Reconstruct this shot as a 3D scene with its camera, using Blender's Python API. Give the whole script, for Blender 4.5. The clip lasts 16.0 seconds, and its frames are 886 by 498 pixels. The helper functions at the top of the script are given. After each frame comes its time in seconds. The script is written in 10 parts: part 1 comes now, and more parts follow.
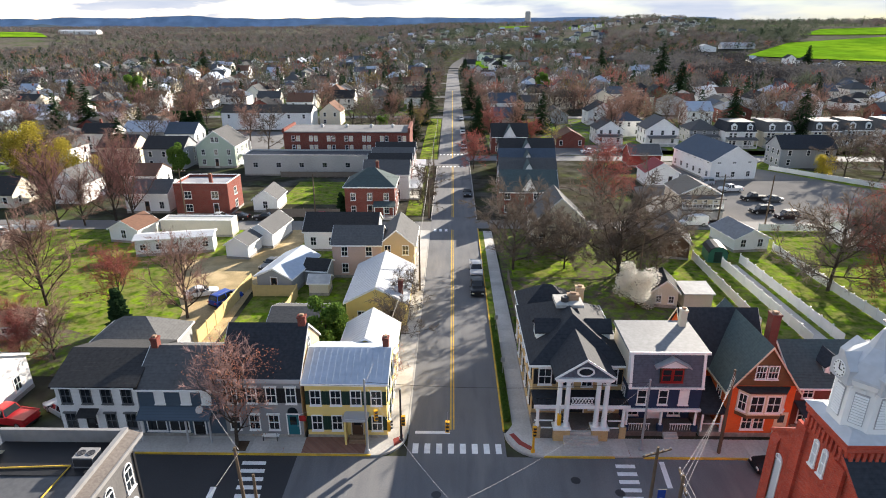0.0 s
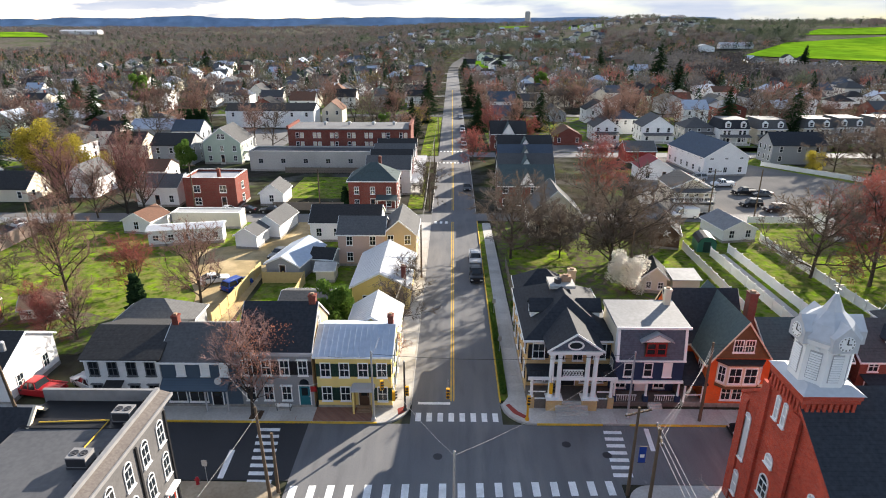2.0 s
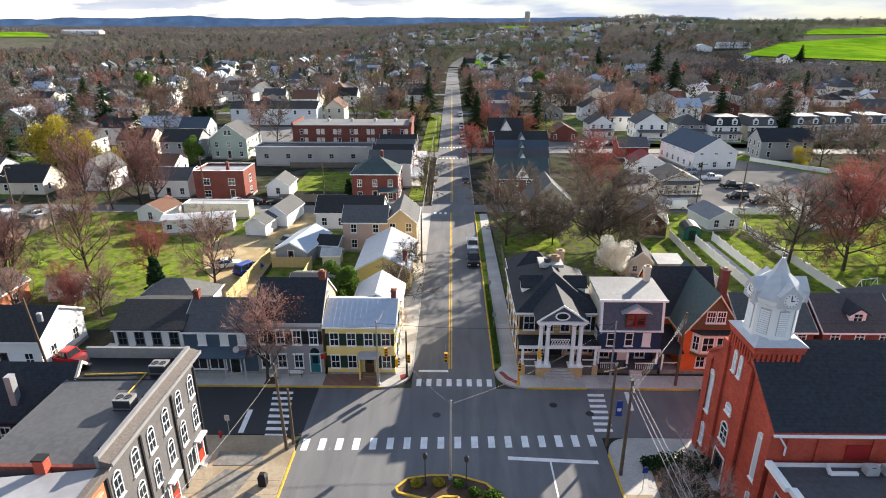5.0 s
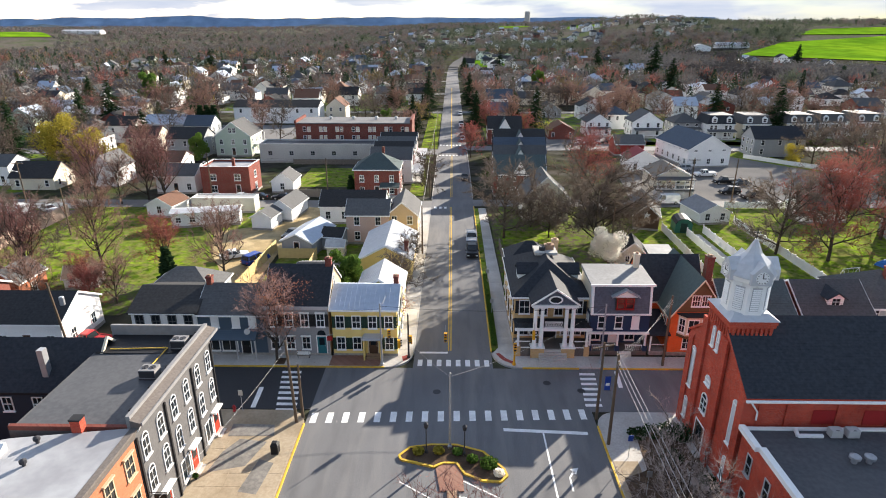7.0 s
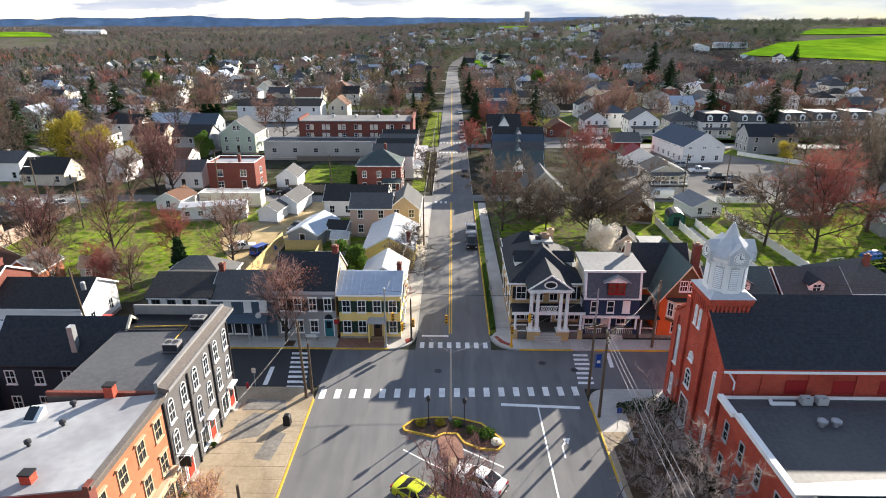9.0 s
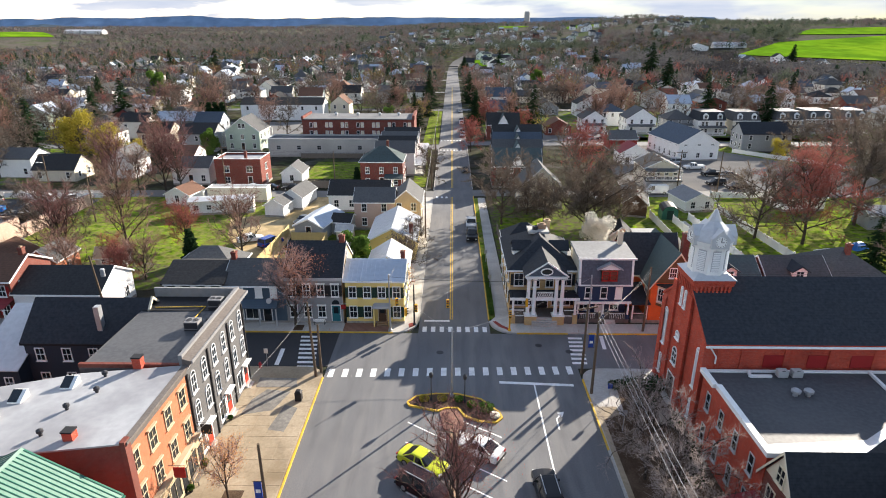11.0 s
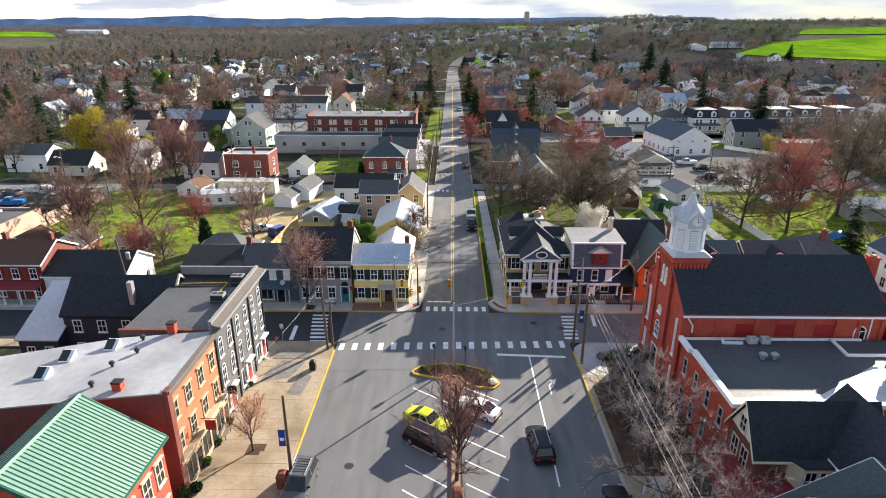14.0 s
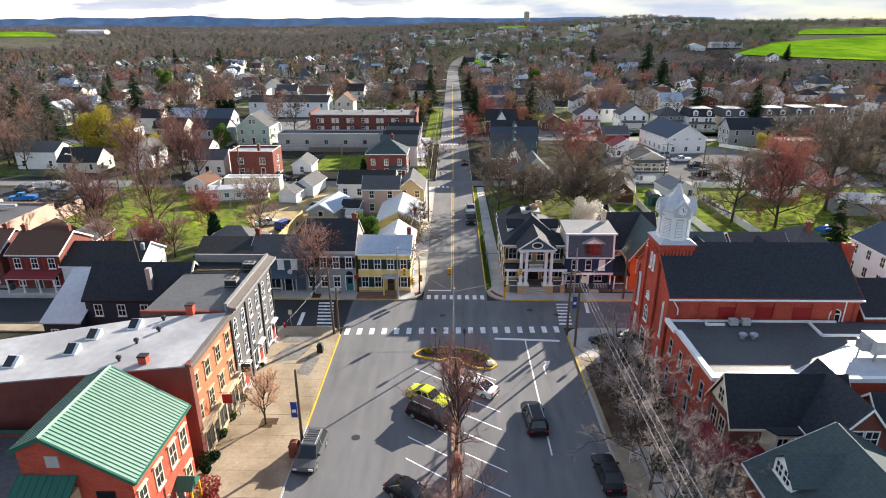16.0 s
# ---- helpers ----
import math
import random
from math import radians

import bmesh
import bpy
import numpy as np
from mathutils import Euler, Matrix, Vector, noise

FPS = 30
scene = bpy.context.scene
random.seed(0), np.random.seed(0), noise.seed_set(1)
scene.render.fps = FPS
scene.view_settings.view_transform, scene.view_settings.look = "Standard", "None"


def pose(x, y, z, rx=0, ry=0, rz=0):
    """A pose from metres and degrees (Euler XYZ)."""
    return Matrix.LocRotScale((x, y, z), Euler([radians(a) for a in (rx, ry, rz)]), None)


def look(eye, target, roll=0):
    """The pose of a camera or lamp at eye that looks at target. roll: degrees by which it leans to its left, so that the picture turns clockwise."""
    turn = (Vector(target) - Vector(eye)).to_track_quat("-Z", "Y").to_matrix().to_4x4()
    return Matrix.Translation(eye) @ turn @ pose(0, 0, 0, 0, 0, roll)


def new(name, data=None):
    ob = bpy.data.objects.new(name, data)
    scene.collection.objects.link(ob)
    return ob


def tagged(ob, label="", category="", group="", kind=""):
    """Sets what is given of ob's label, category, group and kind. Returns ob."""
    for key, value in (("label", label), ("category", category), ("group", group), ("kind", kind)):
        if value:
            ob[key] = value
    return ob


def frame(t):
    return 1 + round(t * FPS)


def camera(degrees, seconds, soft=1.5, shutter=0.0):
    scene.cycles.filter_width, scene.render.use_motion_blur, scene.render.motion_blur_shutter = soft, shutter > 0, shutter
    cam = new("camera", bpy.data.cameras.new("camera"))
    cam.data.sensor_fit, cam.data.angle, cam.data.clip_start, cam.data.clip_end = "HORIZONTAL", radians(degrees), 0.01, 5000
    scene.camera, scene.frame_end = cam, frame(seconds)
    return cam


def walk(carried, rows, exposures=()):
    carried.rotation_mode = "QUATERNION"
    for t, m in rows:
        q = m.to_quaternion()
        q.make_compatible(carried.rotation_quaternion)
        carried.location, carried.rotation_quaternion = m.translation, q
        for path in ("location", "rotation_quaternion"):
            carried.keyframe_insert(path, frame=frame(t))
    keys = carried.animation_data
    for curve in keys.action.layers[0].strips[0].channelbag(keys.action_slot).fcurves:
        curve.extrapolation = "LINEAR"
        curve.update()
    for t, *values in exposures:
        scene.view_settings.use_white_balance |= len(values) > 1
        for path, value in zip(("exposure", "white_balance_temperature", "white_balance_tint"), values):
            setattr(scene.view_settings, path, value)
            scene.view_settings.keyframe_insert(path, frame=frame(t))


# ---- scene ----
cam = camera(74.08, 16.0, soft=1.0)
PATH = [
    (0.0, -0.077, -43.120, 35.925, 69.418, 0.000, 0.848),
    (0.5, -0.116, -44.326, 35.897, 69.418, 0.000, 0.848),
    (1.0, -0.127, -45.469, 35.872, 69.418, 0.000, 0.848),
    (1.5, -0.117, -46.560, 35.851, 69.418, 0.000, 0.848),
    (2.0, -0.091, -47.612, 35.832, 69.418, 0.000, 0.848),
    (2.5, -0.055, -48.634, 35.816, 69.418, 0.000, 0.848),
    (3.0, -0.013, -49.634, 35.801, 69.418, 0.000, 0.848),
    (3.5, 0.032, -50.619, 35.788, 69.418, 0.000, 0.848),
    (4.0, 0.076, -51.594, 35.776, 69.418, 0.000, 0.848),
    (4.5, 0.117, -52.564, 35.764, 69.418, 0.000, 0.848),
    (5.0, 0.154, -53.533, 35.753, 69.418, 0.000, 0.848),
    (5.5, 0.183, -54.502, 35.742, 69.418, 0.000, 0.848),
    (6.0, 0.206, -55.474, 35.732, 69.418, 0.000, 0.848),
    (6.5, 0.220, -56.449, 35.721, 69.418, 0.000, 0.848),
    (7.0, 0.227, -57.427, 35.710, 69.418, 0.000, 0.848),
    (7.5, 0.225, -58.409, 35.699, 69.418, 0.000, 0.848),
    (8.0, 0.216, -59.393, 35.687, 69.418, 0.000, 0.848),
    (8.5, 0.199, -60.378, 35.676, 69.418, 0.000, 0.848),
    (9.0, 0.177, -61.364, 35.665, 69.418, 0.000, 0.848),
    (9.5, 0.150, -62.349, 35.655, 69.418, 0.000, 0.848),
    (10.0, 0.119, -63.332, 35.644, 69.418, 0.000, 0.848),
    (10.5, 0.086, -64.311, 35.635, 69.418, 0.000, 0.848),
    (11.0, 0.051, -65.286, 35.627, 69.418, 0.000, 0.848),
    (11.5, 0.017, -66.256, 35.620, 69.418, 0.000, 0.848),
    (12.0, -0.015, -67.221, 35.615, 69.418, 0.000, 0.848),
    (12.5, -0.045, -68.181, 35.613, 69.418, 0.000, 0.848),
    (13.0, -0.071, -69.137, 35.614, 69.418, 0.000, 0.848),
    (13.5, -0.092, -70.091, 35.618, 69.418, 0.000, 0.848),
    (14.0, -0.107, -71.046, 35.626, 69.418, 0.000, 0.848),
    (14.5, -0.115, -72.005, 35.639, 69.418, 0.000, 0.848),
    (15.0, -0.117, -72.973, 35.658, 69.418, 0.000, 0.848),
    (15.5, -0.112, -73.956, 35.682, 69.418, 0.000, 0.848),
    (16.0, -0.101, -74.960, 35.714, 69.418, 0.000, 0.848),
]
walk(cam, [(t, pose(x, y, z, rx, ry, rz)) for t, x, y, z, rx, ry, rz in PATH])

# ---- world and sun ----
SUN_AZ = radians(39.5)
SUN_EL = radians(19.5)
world = bpy.data.worlds.new("sky")
scene.world = world
world.use_nodes = True
wn, wl = world.node_tree.nodes, world.node_tree.links
wn.clear()
sky = wn.new("ShaderNodeTexSky")
sky.sky_type, sky.sun_disc = "NISHITA", False
sky.sun_elevation, sky.sun_rotation = SUN_EL, -SUN_AZ
sky.air_density, sky.dust_density, sky.ozone_density = 1.0, 0.6, 2.0
wco = wn.new("ShaderNodeTexCoord")
wmap = wn.new("ShaderNodeMapping")
wmap.inputs["Scale"].default_value = (2.0, 2.0, 9.0)
wnoise = wn.new("ShaderNodeTexNoise")
wnoise.inputs["Scale"].default_value, wnoise.inputs["Detail"].default_value = 2.2, 6
wramp = wn.new("ShaderNodeValToRGB")
wramp.color_ramp.elements[0].position, wramp.color_ramp.elements[1].position = 0.30, 0.56
wmix = wn.new("ShaderNodeMix")
wmix.data_type = "RGBA"
wtone = wn.new("ShaderNodeTexNoise")
wtone.inputs["Scale"].default_value, wtone.inputs["Detail"].default_value = 5.0, 7
wtmap = wn.new("ShaderNodeMapping")
wtmap.inputs["Scale"].default_value = (1.6, 1.6, 14.0)
wl.new(wco.outputs["Generated"], wtmap.inputs["Vector"])
wl.new(wtmap.outputs["Vector"], wtone.inputs["Vector"])
wtr = wn.new("ShaderNodeMapRange")
wtr.inputs["From Min"].default_value, wtr.inputs["From Max"].default_value = 0.36, 0.66
wl.new(wtone.outputs["Fac"], wtr.inputs["Value"])
wcol = wn.new("ShaderNodeMix")
wcol.data_type = "RGBA"
wcol.inputs["A"].default_value, wcol.inputs["B"].default_value = (3.25, 3.38, 3.74, 1), (2.2, 2.55, 3.3, 1)
wl.new(wtr.outputs["Result"], wcol.inputs["Factor"])
wl.new(wcol.outputs["Result"], wmix.inputs["B"])
wbg = wn.new("ShaderNodeBackground")
wbg.inputs["Strength"].default_value = 0.084
wout = wn.new("ShaderNodeOutputWorld")
wl.new(wco.outputs["Generated"], wmap.inputs["Vector"])
wl.new(wmap.outputs["Vector"], wnoise.inputs["Vector"])
wl.new(wnoise.outputs["Fac"], wramp.inputs["Fac"])
wsep = wn.new("ShaderNodeSeparateXYZ")
wlow = wn.new("ShaderNodeMapRange")
wlow.inputs["From Min"].default_value, wlow.inputs["From Max"].default_value = 0.02, 0.55
wlow.inputs["To Min"].default_value, wlow.inputs["To Max"].default_value = 1.0, 0.42
wmul = wn.new("ShaderNodeMath")
wmul.operation = "MULTIPLY"
wl.new(wco.outputs["Generated"], wsep.inputs[0])
wl.new(wsep.outputs["Z"], wlow.inputs["Value"])
wl.new(wlow.outputs["Result"], wmul.inputs[0])
wl.new(wramp.outputs["Color"], wmul.inputs[1])
wl.new(wmul.outputs[0], wmix.inputs["Factor"])
wl.new(sky.outputs["Color"], wmix.inputs["A"])
wl.new(wmix.outputs["Result"], wbg.inputs["Color"])
wl.new(wbg.outputs["Background"], wout.inputs["Surface"])
sun = new("sun", bpy.data.lights.new("sun", "SUN"))
sun.data.energy, sun.data.angle, sun.data.color = 5.0, radians(0.55), (1.0, 0.90, 0.77)
sun.matrix_world = look((0, 0, 0), (-math.sin(SUN_AZ) * math.cos(SUN_EL), -math.cos(SUN_AZ) * math.cos(SUN_EL), -math.sin(SUN_EL)))
scene.view_settings.exposure = 1.58

# ---- materials ----
def base_mat(name, rough=0.8, metal=0.0):
    m = bpy.data.materials.new(name)
    m.use_nodes = True
    b = m.node_tree.nodes["Principled BSDF"]
    b.inputs["Roughness"].default_value, b.inputs["Metallic"].default_value = rough, metal
    b.inputs["Specular IOR Level"].default_value = 0.5 if rough < 0.5 else 0.22 if rough < 0.92 else 0.0
    return m, m.node_tree.nodes, m.node_tree.links, b


def mixed(n, l, fac, a, b, kind="MIX"):
    x = n.new("ShaderNodeMix")
    x.data_type, x.blend_type = "RGBA", kind
    for key, v in (("Factor", fac), ("A", a), ("B", b)):
        if isinstance(v, (tuple, list)):
            x.inputs[key].default_value = (*v, 1) if len(v) == 3 else v
        elif isinstance(v, (int, float)):
            x.inputs[key].default_value = v
        else:
            l.new(v, x.inputs[key])
    return x.outputs["Result"]


def noisy(n, l, co, scale, detail=4, lo=0.35, hi=0.65):
    t = n.new("ShaderNodeTexNoise")
    t.inputs["Scale"].default_value, t.inputs["Detail"].default_value = scale, detail
    l.new(co, t.inputs["Vector"])
    r = n.new("ShaderNodeMapRange")
    r.inputs["From Min"].default_value, r.inputs["From Max"].default_value = lo, hi
    l.new(t.outputs["Fac"], r.inputs["Value"])
    return r.outputs["Result"]


def coords(n):
    return n.new("ShaderNodeTexCoord").outputs["Object"]


def bumped(n, l, b, height, strength, dist):
    k = n.new("ShaderNodeBump")
    k.inputs["Strength"].default_value, k.inputs["Distance"].default_value = strength, dist
    l.new(height, k.inputs["Height"])
    l.new(k.outputs["Normal"], b.inputs["Normal"])


def hue(n, l, colour, amount):
    """A small change of brightness from object to object."""
    if not amount:
        return colour
    i = n.new("ShaderNodeObjectInfo")
    r = n.new("ShaderNodeMapRange")
    r.inputs["To Min"].default_value, r.inputs["To Max"].default_value = 1 - amount, 1 + amount
    l.new(i.outputs["Random"], r.inputs["Value"])
    h = n.new("ShaderNodeHueSaturation")
    l.new(r.outputs["Result"], h.inputs["Value"])
    l.new(colour, h.inputs["Color"])
    return h.outputs["Color"]


def rough_mat(name, c1, c2, fine=6.0, coarse=0.35, rough=0.85, bump=0.3, dist=0.02, vary=0.0, metal=0.0, stain=0.35, stain_col=None):
    """Two colours mixed by fine grain, with broad stains."""
    m, n, l, b = base_mat(name, rough, metal)
    co = n.new("ShaderNodeNewGeometry").outputs["Position"]
    f = noisy(n, l, co, fine, 5)
    c = mixed(n, l, f, c1, c2)
    s = noisy(n, l, co, coarse, 5, 0.42, 0.72)
    k = n.new("ShaderNodeMath")
    k.operation = "MULTIPLY"
    l.new(s, k.inputs[0])
    k.inputs[1].default_value = stain
    c = mixed(n, l, k.outputs[0], c, stain_col or tuple(v * 0.55 for v in c1))
    l.new(hue(n, l, c, vary), b.inputs["Base Color"])
    bumped(n, l, b, f, bump, dist)
    return m


def banded(name, colour, period, dark=0.75, rough=0.7, vary=0.0, bump=0.5, wear=0.2, tab=0.0):
    """Courses along the height: siding, shingles."""
    m, n, l, b = base_mat(name, rough)
    co = coords(n)
    sep = n.new("ShaderNodeSeparateXYZ")
    l.new(co, sep.inputs[0])
    d = n.new("ShaderNodeMath")
    d.operation, d.inputs[1].default_value = "DIVIDE", period
    l.new(sep.outputs["Z"], d.inputs[0])
    fr = n.new("ShaderNodeMath")
    fr.operation = "FRACT"
    l.new(d.outputs[0], fr.inputs[0])
    rp = n.new("ShaderNodeValToRGB")
    rp.color_ramp.elements[0].position, rp.color_ramp.elements[0].color = 0.0, (dark, dark, dark, 1)
    rp.color_ramp.elements[1].position, rp.color_ramp.elements[1].color = 0.22, (1, 1, 1, 1)
    l.new(fr.outputs[0], rp.inputs["Fac"])
    c = mixed(n, l, 1.0, colour, rp.outputs["Color"], "MULTIPLY")
    g = noisy(n, l, co, 0.7, 6, 0.3, 0.75)
    w = n.new("ShaderNodeMath")
    w.operation, w.inputs[1].default_value = "MULTIPLY", wear
    l.new(g, w.inputs[0])
    c = mixed(n, l, w.outputs[0], c, tuple(v * 0.5 + 0.02 for v in colour))
    if tab:
        g2 = noisy(n, l, co, 3.4, 6, 0.32, 0.72)
        w2 = n.new("ShaderNodeMath")
        w2.operation, w2.inputs[1].default_value = "MULTIPLY", tab
        l.new(g2, w2.inputs[0])
        c = mixed(n, l, w2.outputs[0], c, tuple(min(1, v * 1.9 + 0.01) for v in colour))
    l.new(hue(n, l, c, vary), b.inputs["Base Color"])
    bumped(n, l, b, fr.outputs[0], bump, 0.012)
    return m


def brick_mat(name, c1, c2, mortar, vary=0.0, stain=0.3):
    m, n, l, b = base_mat(name, 0.88)
    co = coords(n)
    sep = n.new("ShaderNodeSeparateXYZ")
    l.new(co, sep.inputs[0])
    ad = n.new("ShaderNodeMath")
    l.new(sep.outputs["X"], ad.inputs[0])
    l.new(sep.outputs["Y"], ad.inputs[1])
    cb = n.new("ShaderNodeCombineXYZ")
    l.new(ad.outputs[0], cb.inputs[0])
    l.new(sep.outputs["Z"], cb.inputs[1])
    t = n.new("ShaderNodeTexBrick")
    t.inputs["Color1"].default_value, t.inputs["Color2"].default_value, t.inputs["Mortar"].default_value = (*c1, 1), (*c2, 1), (*mortar, 1)
    t.inputs["Scale"].default_value, t.inputs["Mortar Size"].default_value = 1.0, 0.007
    t.inputs["Brick Width"].default_value, t.inputs["Row Height"].default_value = 0.21, 0.075
    l.new(cb.outputs[0], t.inputs["Vector"])
    s = noisy(n, l, co, 0.45, 6, 0.4, 0.75)
    k = n.new("ShaderNodeMath")
    k.operation, k.inputs[1].default_value = "MULTIPLY", stain
    l.new(s, k.inputs[0])
    c = mixed(n, l, k.outputs[0], t.outputs["Color"], tuple(v * 0.45 for v in c1))
    s2 = noisy(n, l, co, 2.2, 4, 0.45, 0.8)
    k2 = n.new("ShaderNodeMath")
    k2.operation, k2.inputs[1].default_value = "MULTIPLY", stain * 0.7
    l.new(s2, k2.inputs[0])
    c = mixed(n, l, k2.outputs[0], c, tuple(min(1, v * 1.5) for v in c2))
    l.new(hue(n, l, c, vary), b.inputs["Base Color"])
    bumped(n, l, b, t.outputs["Fac"], -0.4, 0.008)
    return m


def plain(name, c, rough=0.6, metal=0.0, vary=0.0, wear=0.15):
    m, n, l, b = base_mat(name, rough, metal)
    co = coords(n)
    s = noisy(n, l, co, 1.7, 5, 0.4, 0.75)
    k = n.new("ShaderNodeMath")
    k.operation, k.inputs[1].default_value = "MULTIPLY", wear
    l.new(s, k.inputs[0])
    x = mixed(n, l, k.outputs[0], c, tuple(v * 0.6 for v in c))
    l.new(hue(n, l, x, vary), b.inputs["Base Color"])
    return m


def glass_mat(name, c=(0.014, 0.019, 0.024)):
    m, n, l, b = base_mat(name, 0.06)
    b.inputs["Base Color"].default_value = (*c, 1)
    b.inputs["Specular IOR Level"].default_value = 0.6
    return m


def leaf_mat(name, c1, c2, rough=0.7, vary=0.15, trans=0.25):
    m, n, l, b = base_mat(name, rough)
    g = n.new("ShaderNodeNewGeometry")
    c = mixed(n, l, g.outputs["Random Per Island"], c1, c2)
    c = hue(n, l, c, vary)
    l.new(c, b.inputs["Base Color"])
    if trans:
        tr = n.new("ShaderNodeBsdfTranslucent")
        l.new(c, tr.inputs["Color"])
        mx = n.new("ShaderNodeMixShader")
        mx.inputs[0].default_value = trans
        l.new(b.outputs[0], mx.inputs[1])
        l.new(tr.outputs[0], mx.inputs[2])
        l.new(mx.outputs[0], n["Material Output"].inputs["Surface"])
    return m


def car_paint(name, c):
    m, n, l, b = base_mat(name, 0.32)
    b.inputs["Base Color"].default_value = (*c, 1)
    b.inputs["Specular IOR Level"].default_value = 0.25
    b.inputs["Coat Weight"].default_value = 0.06
    b.inputs["Coat Roughness"].default_value = 0.1
    return m


def patchy(name, cols, scale, rough=0.95, fine=3.0, bump=0.5, dist=0.05):
    """Ground of several colours in soft patches."""
    m, n, l, b = base_mat(name, rough)
    co = coords(n)
    c = cols[0]
    for i, col in enumerate(cols[1:]):
        c = mixed(n, l, noisy(n, l, co, scale * (1 + 1.7 * i), 6, 0.42, 0.62), c, col)
    g = noisy(n, l, co, fine, 5, 0.25, 0.75)
    c = mixed(n, l, 0.55, c, mixed(n, l, g, (0.45, 0.45, 0.45), (1.25, 1.25, 1.25)), "MULTIPLY")
    l.new(c, b.inputs["Base Color"])
    bumped(n, l, b, g, bump, dist)
    return m


ASPHALT = rough_mat("asphalt", (0.14, 0.14, 0.146), (0.18, 0.18, 0.184), 9, 0.12, 0.88, 0.25, 0.01, stain=0.30, stain_col=(0.095, 0.095, 0.10))
def worn_asphalt():
    """Asphalt with long pale wheel streaks, scuffs and darker repairs."""
    m, n, l, b = base_mat("worn_square_asphalt", 0.88)
    co = coords(n)

    def stretched(sx, sy, scale, lo, hi):
        mp = n.new("ShaderNodeMapping")
        mp.inputs["Scale"].default_value = (sx, sy, 1)
        l.new(co, mp.inputs["Vector"])
        return noisy(n, l, mp.outputs["Vector"], scale, 5, lo, hi)

    c = mixed(n, l, noisy(n, l, co, 9, 5), (0.135, 0.136, 0.142), (0.175, 0.175, 0.18))
    for f, k, col in ((stretched(1, 0.10, 0.55, 0.48, 0.75), 0.55, (0.235, 0.228, 0.22)), (stretched(1, 0.16, 0.9, 0.5, 0.72), 0.5, (0.10, 0.102, 0.108)), (stretched(1.2, 0.5, 1.1, 0.70, 0.78), 0.6, (0.33, 0.32, 0.31)), (noisy(n, l, co, 0.13, 5, 0.45, 0.7), 0.4, (0.10, 0.10, 0.105))):
        x = n.new("ShaderNodeMath")
        x.operation, x.inputs[1].default_value = "MULTIPLY", k
        l.new(f, x.inputs[0])
        c = mixed(n, l, x.outputs[0], c, col)
    l.new(c, b.inputs["Base Color"])
    bumped(n, l, b, noisy(n, l, co, 14, 4), 0.25, 0.01)
    return m


ASPHALT_WORN = worn_asphalt()
ASPHALT_DARK = rough_mat("fresh_asphalt", (0.040, 0.041, 0.045), (0.055, 0.056, 0.06), 9, 0.15, 0.85, 0.25, 0.01, stain=0.3)
ASPHALT_LOT = rough_mat("patched_asphalt", (0.135, 0.132, 0.13), (0.18, 0.175, 0.17), 4, 0.10, 0.95, 0.25, 0.01, stain=0.6, stain_col=(0.23, 0.22, 0.21))
ASPHALT_PALE = rough_mat("pale_asphalt", (0.16, 0.156, 0.152), (0.21, 0.205, 0.20), 5, 0.13, 0.9, 0.25, 0.01, stain=0.6, stain_col=(0.085, 0.084, 0.085))
CONCRETE = rough_mat("concrete", (0.44, 0.42, 0.39), (0.52, 0.50, 0.47), 5, 0.3, 0.85, 0.2, 0.01, vary=0.10, stain=0.45, stain_col=(0.27, 0.25, 0.22))
CONCRETE_TAN = rough_mat("tan_concrete", (0.33, 0.265, 0.185), (0.40, 0.33, 0.24), 4, 0.22, 0.85, 0.2, 0.01, vary=0.03, stain=0.85, stain_col=(0.19, 0.145, 0.09))
CONCRETE_DARK = rough_mat("damp_concrete", (0.17, 0.16, 0.15), (0.25, 0.235, 0.21), 3, 0.8, 0.7, 0.2, 0.01, stain=0.5)
PAVER = brick_mat("paver", (0.22, 0.11, 0.08), (0.28, 0.15, 0.11), (0.2, 0.18, 0.16))
RED_PAD = rough_mat("red_pad", (0.26, 0.05, 0.04), (0.32, 0.07, 0.06), 8)
KERB = rough_mat("kerb_concrete", (0.36, 0.35, 0.33), (0.45, 0.44, 0.42), 5, 0.4, vary=0.08)
YELLOW_PAINT = rough_mat("yellow_paint", (0.62, 0.38, 0.03), (0.70, 0.45, 0.06), 4, 0.8, 0.7, 0.1, stain=0.5, stain_col=(0.25, 0.19, 0.09))
WHITE_LINE = rough_mat("white_road_paint", (0.76, 0.76, 0.75), (0.85, 0.85, 0.84), 5, 0.9, 0.7, 0.1, stain=0.3, stain_col=(0.25, 0.25, 0.25))
GRASS = patchy("grass", [(0.16, 0.27, 0.014), (0.27, 0.42, 0.022), (0.15, 0.14, 0.045), (0.06, 0.105, 0.012), (0.18, 0.19, 0.06)], 0.13, fine=2.2)
LAND = patchy("land", [(0.062, 0.063, 0.036), (0.085, 0.12, 0.026), (0.06, 0.052, 0.042), (0.10, 0.094, 0.085), (0.04, 0.04, 0.028)], 0.03, fine=0.6)
YARD = patchy("yards", [(0.09, 0.12, 0.028), (0.12, 0.116, 0.108), (0.065, 0.058, 0.046), (0.16, 0.155, 0.145), (0.13, 0.20, 0.02)], 0.06, fine=1.2)
WOODLAND = patchy("woodland_floor", [(0.11, 0.10, 0.085), (0.09, 0.115, 0.055), (0.13, 0.115, 0.10)], 0.012, fine=0.15)
